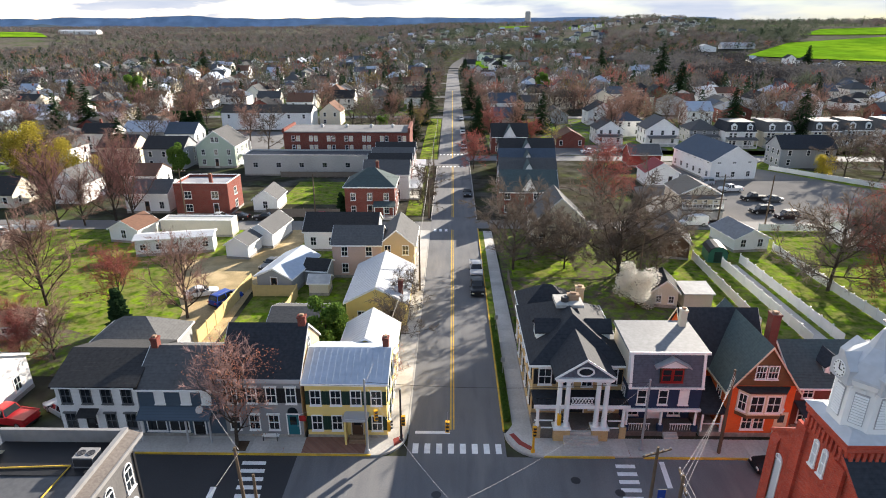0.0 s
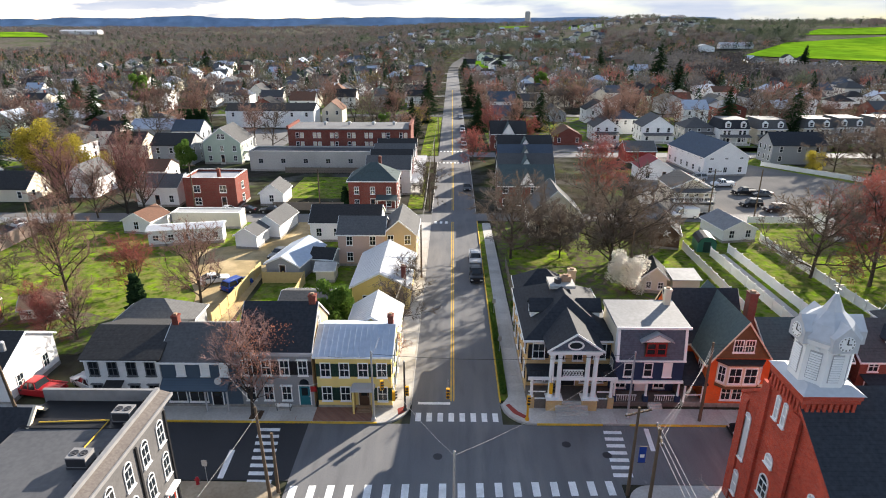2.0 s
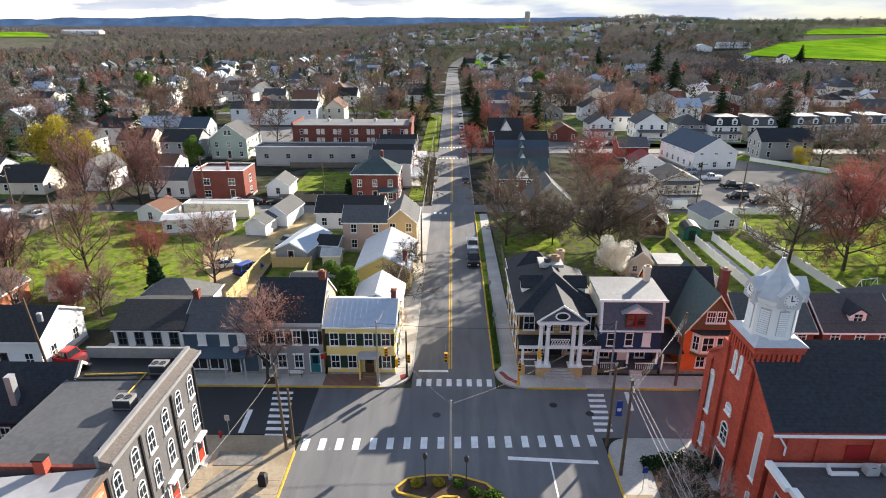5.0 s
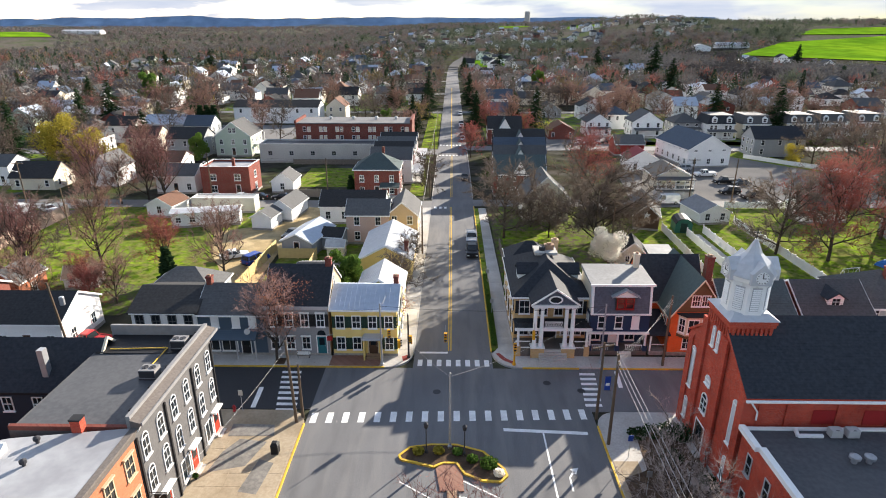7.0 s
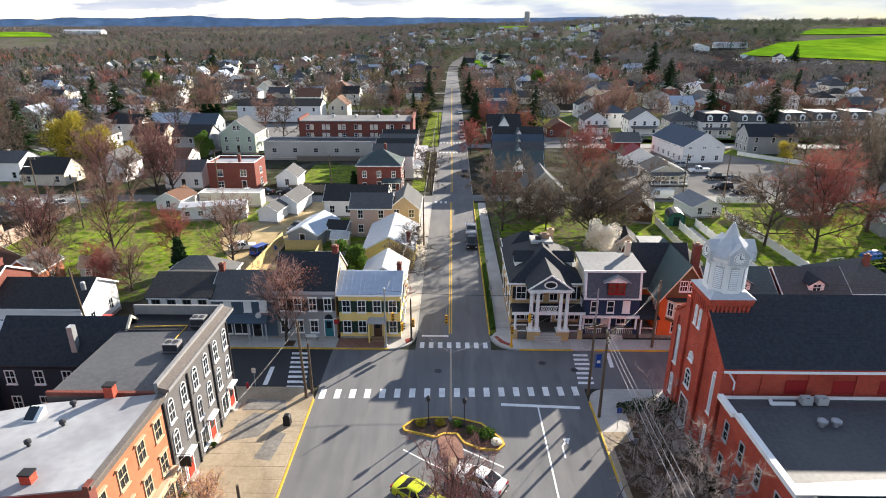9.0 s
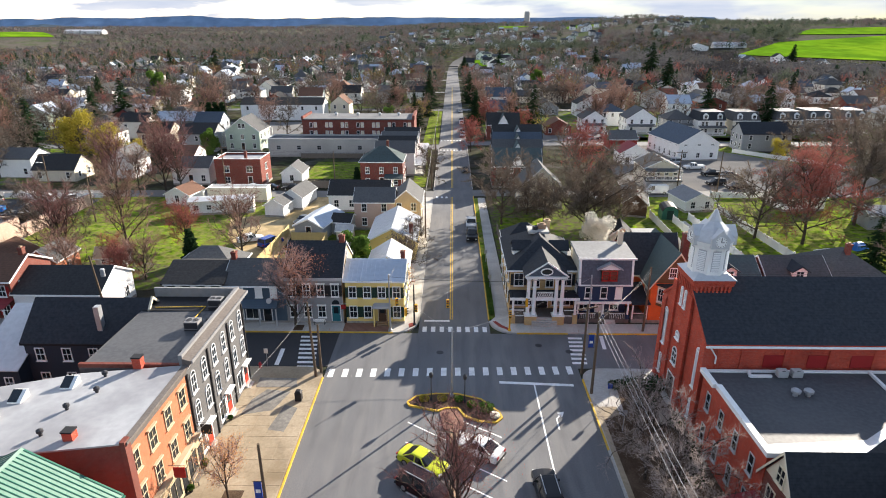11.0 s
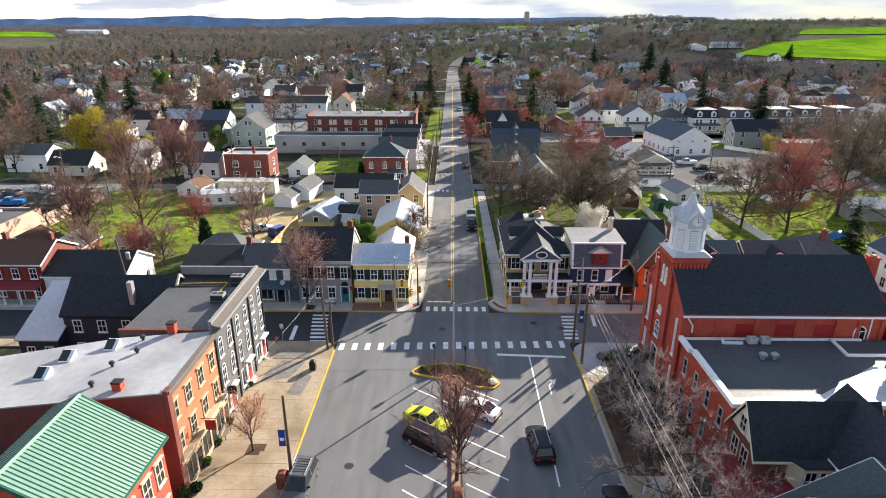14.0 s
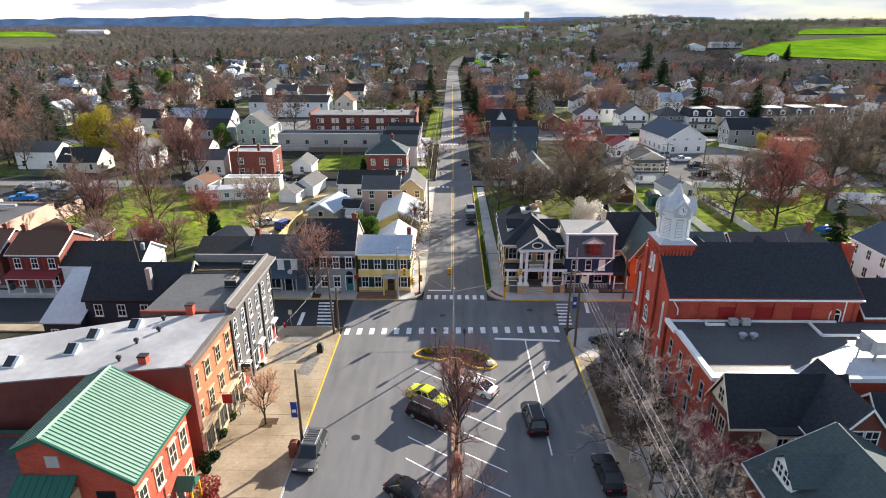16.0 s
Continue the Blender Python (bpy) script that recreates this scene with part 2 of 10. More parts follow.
FIELD = patchy("field", [(0.13, 0.27, 0.014), (0.19, 0.33, 0.018), (0.10, 0.21, 0.014)], 0.008, fine=0.08, bump=0.1)
GRAVEL = patchy("gravel", [(0.46, 0.34, 0.18), (0.54, 0.42, 0.25), (0.34, 0.27, 0.15)], 0.15, fine=5)
MULCH = patchy("mulch", [(0.085, 0.058, 0.04), (0.12, 0.085, 0.06)], 0.6, fine=8)
SOIL = patchy("soil", [(0.10, 0.082, 0.064), (0.09, 0.10, 0.045), (0.14, 0.115, 0.09), (0.13, 0.19, 0.03)], 0.2, fine=3)
# Blue of both far ridges is distance haze put into the base colour.
RIDGE_HAZE = patchy("far_ridge", [(0.23, 0.32, 0.46), (0.26, 0.36, 0.50), (0.20, 0.29, 0.42)], 0.002, fine=0.01, bump=0.0)

RIDGE_NEAR_HAZE = patchy("near_ridge", [(0.10, 0.14, 0.17), (0.12, 0.17, 0.19), (0.14, 0.16, 0.18)], 0.002, fine=0.01, bump=0.0)
BRICK_RED = brick_mat("red_brick", (0.155, 0.042, 0.032), (0.20, 0.058, 0.042), (0.18, 0.11, 0.09), stain=0.4)
BRICK_CHURCH = brick_mat("church_brick", (0.36, 0.036, 0.020), (0.52, 0.074, 0.036), (0.40, 0.17, 0.13), stain=0.5)
BRICK_ORANGE = brick_mat("orange_brick", (0.40, 0.122, 0.056), (0.46, 0.16, 0.08), (0.34, 0.19, 0.12), stain=0.3)
BRICK_BRIGHT = brick_mat("bright_orange_brick", (0.66, 0.11, 0.022), (0.72, 0.15, 0.04), (0.5, 0.16, 0.07), stain=0.25)
BRICK_YELLOW = brick_mat("yellow_brick", (0.50, 0.33, 0.14), (0.58, 0.40, 0.19), (0.48, 0.38, 0.25), stain=0.25)
BRICK_DARK = brick_mat("dark_red_brick", (0.17, 0.04, 0.03), (0.22, 0.055, 0.04), (0.18, 0.12, 0.1), vary=0.15, stain=0.35)
PAINT_YELLOW = banded("yellow_painted_brick", (0.82, 0.63, 0.23), 0.075, 0.88, 0.75, wear=0.2)
SIDING_WHITE = banded("white_siding", (0.85, 0.845, 0.83), 0.14, 0.72, 0.6, vary=0.08, wear=0.15)
SIDING_CREAM = banded("cream_siding", (0.70, 0.64, 0.52), 0.14, 0.75, 0.65, vary=0.12)
SIDING_GREY = banded("grey_siding", (0.34, 0.35, 0.36), 0.14, 0.75, 0.65, vary=0.15)
SIDING_SLATE = banded("slate_blue_siding", (0.075, 0.11, 0.15), 0.14, 0.7, 0.6)
SIDING_NAVY = banded("navy_siding", (0.020, 0.042, 0.095), 0.13, 0.7, 0.55)
SIDING_PINK = banded("pink_siding", (0.55, 0.40, 0.34), 0.14, 0.78, 0.65)
SIDING_TAN = banded("tan_siding", (0.56, 0.42, 0.25), 0.14, 0.78, 0.65)
SIDING_CHARCOAL = banded("charcoal_siding", (0.032, 0.042, 0.06), 0.14, 0.7, 0.6)
SIDING_GREEN = banded("pale_green_siding", (0.48, 0.56, 0.46), 0.14, 0.78, 0.65)
SIDING_RED = banded("red_siding", (0.26, 0.025, 0.02), 0.2, 0.7, 0.6)
SIDING_MIX = banded("pale_siding", (0.58, 0.56, 0.52), 0.14, 0.78, 0.65, vary=0.35)
STUCCO_GREY = rough_mat("grey_painted_brick", (0.25, 0.25, 0.26), (0.30, 0.30, 0.31), 9, 0.5, 0.85, 0.3, 0.006, stain=0.25)
STUCCO_CHARCOAL = rough_mat("charcoal_painted_brick", (0.10, 0.097, 0.098), (0.135, 0.13, 0.13), 9, 0.5, 0.8, 0.3, 0.006, stain=0.3)
STUCCO_TAN = rough_mat("tan_stucco", (0.50, 0.36, 0.22), (0.58, 0.43, 0.28), 5, 0.3, 0.9, 0.3, 0.006, stain=0.35)
STUCCO_PINK = rough_mat("pink_tan_stucco", (0.44, 0.31, 0.25), (0.52, 0.38, 0.31), 5, 0.3, 0.9, 0.3, 0.006, stain=0.35)
STUCCO_PALE = rough_mat("pale_block", (0.40, 0.39, 0.37), (0.50, 0.49, 0.46), 4, 0.2, 0.9, 0.3, 0.006, stain=0.35)
STONE = rough_mat("stone", (0.26, 0.24, 0.22), (0.38, 0.36, 0.33), 3, 0.5, 0.9, 0.5, 0.03)
SHINGLE = banded("dark_shingle", (0.026, 0.026, 0.027), 0.16, 0.5, 0.9, vary=0.15, wear=0.55, tab=0.5)
SHINGLE_GREY = banded("grey_shingle", (0.085, 0.085, 0.086), 0.16, 0.65, 0.9, vary=0.2, wear=0.4, tab=0.35)
SHINGLE_BLACK = banded("black_shingle", (0.022, 0.026, 0.033), 0.16, 0.5, 0.88, vary=0.12, wear=0.55, tab=0.5)
SHINGLE_BROWN = banded("brown_shingle", (0.13, 0.068, 0.045), 0.16, 0.65, 0.9, vary=0.2, wear=0.4, tab=0.3)
SLATE_GREY = banded("mottled_grey_slate", (0.085, 0.100, 0.130), 0.22, 0.6, 0.8, wear=0.45, tab=0.4)
CORNICE = rough_mat("weathered_cornice_paint", (0.13, 0.11, 0.10), (0.17, 0.15, 0.135), 6, 0.5)
SHINGLE_BLUE = banded("blue_grey_shingle", (0.065, 0.085, 0.115), 0.16, 0.7, 0.85, vary=0.1, wear=0.35, tab=0.3)
SHINGLE_TEAL = banded("green_grey_shingle", (0.062, 0.086, 0.088), 0.16, 0.7, 0.9, vary=0.1, wear=0.35, tab=0.3)
SHINGLE_RED = banded("red_roofing", (0.26, 0.035, 0.04), 0.3, 0.7, 0.7, wear=0.3)
SLATE = banded("mottled_slate", (0.021, 0.024, 0.030), 0.22, 0.45, 0.8, wear=0.5, tab=0.5)
METAL_WHITE = rough_mat("white_metal_roofing", (0.47, 0.48, 0.50), (0.54, 0.55, 0.57), 2, 0.4, 0.45, 0.05, 0.004, stain=0.35, stain_col=(0.42, 0.43, 0.45))
METAL_BLUE = rough_mat("pale_blue_metal_roofing", (0.34, 0.40, 0.49), (0.40, 0.46, 0.55), 2, 0.4, 0.42, 0.05, 0.004, stain=0.35, stain_col=(0.33, 0.36, 0.40))
METAL_GREEN = rough_mat("green_metal_roofing", (0.135, 0.245, 0.185), (0.17, 0.29, 0.225), 2, 0.3, 0.45, 0.05, 0.004, stain=0.2)
METAL_DKGREEN = plain("dark_green_metal", (0.03, 0.13, 0.09), 0.5)
METAL_GREY = plain("galvanised_metal", (0.42, 0.43, 0.45), 0.45, 0.6, wear=0.4)
METAL_DARK = plain("dark_metal", (0.05, 0.05, 0.055), 0.5, 0.3)
ROOF_GREY = rough_mat("grey_roof_membrane", (0.16, 0.16, 0.165), (0.21, 0.21, 0.21), 3, 0.22, 0.8, 0.1, 0.01, stain=0.55, stain_col=(0.095, 0.095, 0.10))
ROOF_DARK = rough_mat("dark_roof_membrane", (0.062, 0.064, 0.070), (0.088, 0.09, 0.097), 3, 0.16, 0.6, 0.1, 0.01, stain=0.45, stain_col=(0.12, 0.12, 0.125))
ROOF_SILVER = rough_mat("silver_coated_roof", (0.34, 0.345, 0.36), (0.41, 0.415, 0.43), 1.3, 0.14, 0.55, 0.08, 0.01, stain=0.8, stain_col=(0.19, 0.19, 0.205))
ROOF_PALE = rough_mat("pale_grey_roof", (0.19, 0.192, 0.195), (0.24, 0.242, 0.245), 3, 0.3, 0.6, 0.08, 0.01, stain=0.5, stain_col=(0.14, 0.14, 0.145))
ROOF_WHITE = rough_mat("white_roof_membrane", (0.38, 0.38, 0.375), (0.46, 0.46, 0.45), 2, 0.3, 0.75, 0.08, 0.01, stain=0.6, stain_col=(0.27, 0.27, 0.27))
TRIM_WHITE = plain("white_trim", (0.83, 0.83, 0.815), 0.55)
TRIM_CREAM = plain("cream_trim", (0.66, 0.58, 0.44), 0.6)
TRIM_SAND = plain("sandstone_trim", (0.50, 0.41, 0.28), 0.75, wear=0.3)
TRIM_BROWN = plain("brown_trim", (0.10, 0.055, 0.035), 0.6)
TRIM_DARK = plain("dark_trim", (0.017, 0.017, 0.019), 0.55)
TRIM_SLATE = plain("slate_grey_trim", (0.12, 0.125, 0.13), 0.6)
TRIM_GREY = plain("grey_trim", (0.45, 0.45, 0.46), 0.6)
TRIM_GREEN = plain("dark_green_paint", (0.015, 0.04, 0.03), 0.5)
TRIM_RED = plain("red_paint", (0.30, 0.02, 0.02), 0.5)
TRIM_OLIVE = plain("olive_shingle", (0.15, 0.09, 0.045), 0.8, wear=0.4)
DOOR_RED = plain("red_door", (0.34, 0.04, 0.02), 0.5)
DOOR_TEAL = plain("teal_door", (0.02, 0.14, 0.17), 0.5)
STONE_BROWN = rough_mat("brown_stone", (0.30, 0.20, 0.13), (0.36, 0.25, 0.17), 6, 0.6)
GLASS = glass_mat("window_glass")
GLASS_CAR = glass_mat("car_glass", (0.015, 0.018, 0.02))
FENCE_WOOD = plain("yellow_fence_wood", (0.56, 0.43, 0.20), 0.8, wear=0.35)
FENCE_WHITE = plain("white_vinyl", (0.76, 0.76, 0.75), 0.5, wear=0.1)
FENCE_GREY = plain("weathered_wood", (0.20, 0.17, 0.14), 0.9, wear=0.4)
POLE_WOOD = plain("pole_wood", (0.13, 0.095, 0.065), 0.9, wear=0.5)
WIRE = plain("wire", (0.03, 0.03, 0.03), 0.5)
WIRE_PALE = plain("bare_cable", (0.55, 0.53, 0.52), 0.6, 0.0)
SIGNAL_YELLOW = plain("signal_yellow", (0.72, 0.36, 0.02), 0.5)
SIGN_BLUE = plain("sign_blue", (0.02, 0.06, 0.30), 0.5)
BIN_RED = plain("brown_red_box", (0.20, 0.06, 0.035), 0.6)
HYDRANT = plain("hydrant_red", (0.40, 0.02, 0.03), 0.4)
BARK = rough_mat("bark", (0.055, 0.043, 0.034), (0.095, 0.078, 0.064), 6, 1.0, 0.95, 0.6, 0.03, vary=0.2)
TWIG = leaf_mat("bare_twigs", (0.094, 0.076, 0.062), (0.176, 0.141, 0.115), 0.9, 0.25, 0.25)
TWIG_WHITE = leaf_mat("whitish_twigs", (0.27, 0.22, 0.195), (0.42, 0.35, 0.315), 0.9, 0.15, 0.2)
TWIG_PURPLE = leaf_mat("purple_brown_twigs", (0.15, 0.085, 0.08), (0.26, 0.13, 0.115), 0.9, 0.15, 0.1)
TWIG_PALE = leaf_mat("pale_twigs", (0.209, 0.124, 0.099), (0.288, 0.180, 0.144), 0.9, 0.2, 0.2)
TWIG_RED = leaf_mat("budding_twigs", (0.21, 0.085, 0.075), (0.31, 0.13, 0.10), 0.9, 0.2, 0.15)
BUD_RED = leaf_mat("red_buds", (0.29, 0.06, 0.055), (0.40, 0.12, 0.095), 0.95, 0.2, 0.3)
TWIG_PINK = leaf_mat("pinkish_grey_twigs", (0.27, 0.17, 0.15), (0.38, 0.25, 0.22), 0.9, 0.1, 0.1)
TRIM_ZINC = plain("weathered_zinc_trim", (0.24, 0.235, 0.235), 0.6, wear=0.4)
TRIM_PALE = plain("pale_grey_louvre", (0.58, 0.59, 0.61), 0.6)
BUD_AMBER = leaf_mat("amber_young_leaves", (0.50, 0.25, 0.10), (0.62, 0.36, 0.17), 0.95, 0.1, 0.35)
BUD_ORANGE = leaf_mat("orange_buds", (0.50, 0.20, 0.12), (0.62, 0.30, 0.19), 0.95, 0.2, 0.3)
LEAF_GREEN = leaf_mat("fresh_leaves", (0.08, 0.15, 0.03), (0.16, 0.25, 0.05), 0.95, 0.15, 0.3)
LEAF_YELLOW = leaf_mat("yellow_green_leaves", (0.34, 0.28, 0.04), (0.46, 0.38, 0.07), 0.95, 0.15, 0.3)
NEEDLE = leaf_mat("needles", (0.014, 0.032, 0.013), (0.034, 0.06, 0.024), 0.95, 0.3, 0.1)
HEDGE_LEAF = leaf_mat("hedge_leaves", (0.05, 0.10, 0.02), (0.10, 0.17, 0.035), 0.95, 0.1, 0.2)
BLOSSOM = leaf_mat("white_blossom", (0.82, 0.78, 0.70), (0.90, 0.87, 0.80), 0.95, 0.05, 0.55)
FOREST_DARK = leaf_mat("dark_bare_woods", (0.052, 0.049, 0.050), (0.078, 0.073, 0.074), 0.95, 0.0, 0.2)
FOREST = leaf_mat("far_trees", (0.117, 0.111, 0.108), (0.16, 0.152, 0.148), 0.95, 0.0, 0.2)
FOREST_PINK = leaf_mat("far_pink_brown_trees", (0.133, 0.102, 0.095), (0.174, 0.138, 0.127), 0.95, 0.0, 0.2)
FOREST_OLIVE = leaf_mat("far_olive_trees", (0.084, 0.098, 0.07), (0.12, 0.134, 0.096), 0.95, 0.0, 0.2)
FOREST_EVERGREEN = leaf_mat("far_evergreens", (0.018, 0.036, 0.018), (0.04, 0.066, 0.032), 0.9, 0.0, 0.2)
FOREST_BUD = leaf_mat("far_budding_trees", (0.17, 0.102, 0.06), (0.221, 0.187, 0.076), 0.9, 0.0, 0.0)
TYRE = plain("tyre_rubber", (0.02, 0.02, 0.02), 0.8)
RIM = plain("wheel_rim", (0.45, 0.45, 0.46), 0.35, 0.7)
LAMP_RED = plain("tail_lamp", (0.35, 0.01, 0.01), 0.3)
LAMP_CLEAR = plain("head_lamp", (0.6, 0.6, 0.58), 0.2)
BLACK_PLASTIC = plain("black_plastic", (0.02, 0.02, 0.022), 0.6)
TARP = plain("blue_tarp", (0.03, 0.16, 0.5), 0.5)
AC_METAL = plain("air_conditioner_metal", (0.50, 0.50, 0.49), 0.5, 0.2, wear=0.3)
CAR = {k: car_paint("car_" + k, c) for k, c in dict(white=(0.75, 0.75, 0.74), silver=(0.42, 0.43, 0.45), black=(0.012, 0.012, 0.014), grey=(0.10, 0.105, 0.11), red=(0.35, 0.015, 0.02),
    darkred=(0.02, 0.008, 0.009), blue=(0.02, 0.06, 0.30), brightblue=(0.02, 0.22, 0.6), lime=(0.50, 0.55, 0.03), brown=(0.08, 0.05, 0.04)).items()}

# ---- building blocks ----
class MB:
    """Collects faces for one mesh."""

    def __init__(self):
        self.v, self.f, self.m = [], [], []

    def face(self, pts, m=0):
        k = len(self.v)
        self.v += [tuple(p) for p in pts]
        self.f.append(tuple(range(k, k + len(pts))))
        self.m.append(m)
        return self

    def box(self, x0, x1, y0, y1, z0, z1, m=0):
        k = len(self.v)
        self.v += [(x0, y0, z0), (x1, y0, z0), (x1, y1, z0), (x0, y1, z0), (x0, y0, z1), (x1, y0, z1), (x1, y1, z1), (x0, y1, z1)]
        self.f += [tuple(k + i for i in q) for q in ((3, 2, 1, 0), (4, 5, 6, 7), (0, 1, 5, 4), (1, 2, 6, 5), (2, 3, 7, 6), (3, 0, 4, 7))]
        self.m += [m] * 6
        return self

    def loft(self, rings, m=0, caps=True):
        """Skin over rings of equally many points."""
        k, n = len(self.v), len(rings[0])
        for r in rings:
            self.v += [tuple(p) for p in r]
        for a in range(len(rings) - 1):
            for i in range(n):
                j = (i + 1) % n
                self.f.append((k + a * n + i, k + a * n + j, k + (a + 1) * n + j, k + (a + 1) * n + i))
                self.m.append(m)
        if caps:
            self.f += [tuple(k + i for i in reversed(range(n))), tuple(k + (len(rings) - 1) * n + i for i in range(n))]
            self.m += [m, m]
        return self

    def prism(self, poly, z0, z1, m=0):
        """A flat polygon, anticlockwise from above, raised from z0 to z1 (a number or one for each corner)."""
        top = z1 if isinstance(z1, (list, tuple)) else [z1] * len(poly)
        return self.loft([[(x, y, z0) for x, y in poly], [(x, y, z) for (x, y), z in zip(poly, top)]], m)

    def along_x(self, prof, x0, x1, m=0):
        """A profile of (y, z) carried along x."""
        return self.loft([[(x0, y, z) for y, z in prof], [(x1, y, z) for y, z in prof]], m)

    def along_y(self, prof, y0, y1, m=0):
        return self.loft([[(x, y0, z) for x, z in reversed(prof)], [(x, y1, z) for x, z in reversed(prof)]], m)

    def tube(self, p, q, r0, r1=None, n=6, m=0, caps=True):
        p, q = Vector(p), Vector(q)
        r1 = r0 if r1 is None else r1
        a = (q - p).normalized()
        u = a.orthogonal().normalized()
        w = a.cross(u)
        rings = []
        for c, r in ((p, r0), (q, r1)):
            rings.append([c + (u * math.cos(t) + w * math.sin(t)) * r for t in (2 * math.pi * i / n for i in range(n))])
        return self.loft(rings, m, caps)

    def turned(self, prof, n=12, cx=0, cy=0, m=0):
        """A profile of (radius, z) turned round a vertical axis."""
        return self.loft([[(cx + r * math.cos(2 * math.pi * i / n), cy + r * math.sin(2 * math.pi * i / n), z) for i in range(n)] for r, z in prof], m)

    def mesh(self, name, mats):
        me = bpy.data.meshes.new(name)
        me.from_pydata(self.v, [], self.f)
        for k in mats if isinstance(mats, (list, tuple)) else [mats]:
            me.materials.append(k)
        me.polygons.foreach_set("material_index", self.m)
        me.update()
        return me


def part(name, mb, mats, parent=None, label="", m=None):
    ob = new(name, mb if isinstance(mb, bpy.types.Mesh) else mb.mesh(name, mats))
    if parent is not None:
        ob.parent = parent
    if m is not None:
        ob.matrix_basis = m
    if label:
        ob["label"] = label
    return ob


def thing(name, x, y, z=0, rz=0, label="", category="", group="", kind=""):
    ob = new(name)
    ob.empty_display_size = 0.3
    ob.matrix_basis = pose(x, y, z, 0, 0, rz)
    return tagged(ob, label, category, group, kind)


KEEP = {}


def kept(key, make):
    if key not in KEEP:
        KEEP[key] = make()
    return KEEP[key]


# windows: modelled facing -y, centred in x, sill at z = 0
def win_frame(w, h, fw=0.09, proud=0.07, arch=False, hood=False, rails=1, mull=1, pane=False):
    """One connected frame: a proud grid of bars with recessed lights."""
    mb = MB()

    def cuts(a, b, n, bar):
        out, step = [a - fw, a], (b - a) / (n + 1)
        for i in range(n):
            c = a + step * (i + 1)
            out += [c - bar, c + bar]
        return out + [b, b + fw]

    xs, zs = cuts(-w / 2, w / 2, mull, 0.018), cuts(0.0, h, rails, 0.03)
    nx, nz = len(xs), len(zs)
    at = {}

    def v(i, k, y):
        if (i, k, y) not in at:
            at[i, k, y] = len(mb.v)
            mb.v.append((xs[i], y, zs[k]))
        return at[i, k, y]

    deep = -0.015
    for i in range(nx - 1):
        for k in range(nz - 1):
            if i % 2 and k % 2:
                q = [(i, k), (i + 1, k), (i + 1, k + 1), (i, k + 1)]
                for (a, b), (c, d) in zip(q, q[1:] + q[:1]):
                    mb.f.append((v(a, b, -proud), v(c, d, -proud), v(c, d, deep), v(a, b, deep)))
                    mb.m.append(0)
                if pane:
                    mb.f.append(tuple(v(a, b, deep) for a, b in q))
                    mb.m.append(1)
            else:
                mb.f.append((v(i, k, -proud), v(i + 1, k, -proud), v(i + 1, k + 1, -proud), v(i, k + 1, -proud)))
                mb.m.append(0)
    rim = [(i, 0) for i in range(nx)] + [(nx - 1, k) for k in range(1, nz)] + [(i, nz - 1) for i in range(nx - 2, -1, -1)] + [(0, k) for k in range(nz - 2, 0, -1)]
    for (a, b), (c, d) in zip(rim, rim[1:] + rim[:1]):
        mb.f.append((v(c, d, -proud), v(a, b, -proud), v(a, b, 0.02), v(c, d, 0.02)))
        mb.m.append(0)
    if arch:
        n = 8
        ri, ro = w / 2, w / 2 + fw
        rings = [[(r * math.cos(math.pi * i / n), y, h + fw * 0.5 + r * math.sin(math.pi * i / n)) for r, y in ((ri, 0.02), (ro, 0.02), (ro, -proud - 0.01), (ri, -proud - 0.01))] for i in range(n + 1)]
        mb.loft(rings)
    return mb


def win_pane(w, h, arch=False):
    mb = MB()
    if arch:
        pr = [(-w / 2, 0), (w / 2, 0)] + [(w / 2 * math.cos(math.pi * i / 8), h + w / 2 * math.sin(math.pi * i / 8)) for i in range(9)]
        mb.loft([[(x, 0.02, z) for x, z in pr], [(x, -0.02, z) for x, z in pr]])
    else:
        mb.box(-w / 2, w / 2, -0.02, 0.02, 0, h)
    return mb




def on_face(face, w, d, u, z):
    """The pose of something on a face of a box w by d: u runs to the right as one looks at the face."""
    if face == "f":
        return pose(u, -d / 2, z, 0, 0, 0)
    if face == "r":
        return pose(w / 2, u, z, 0, 0, 90)
    if face == "b":
        return pose(-u, d / 2, z, 0, 0, 180)
    return pose(-w / 2, -u, z, 0, 0, -90)


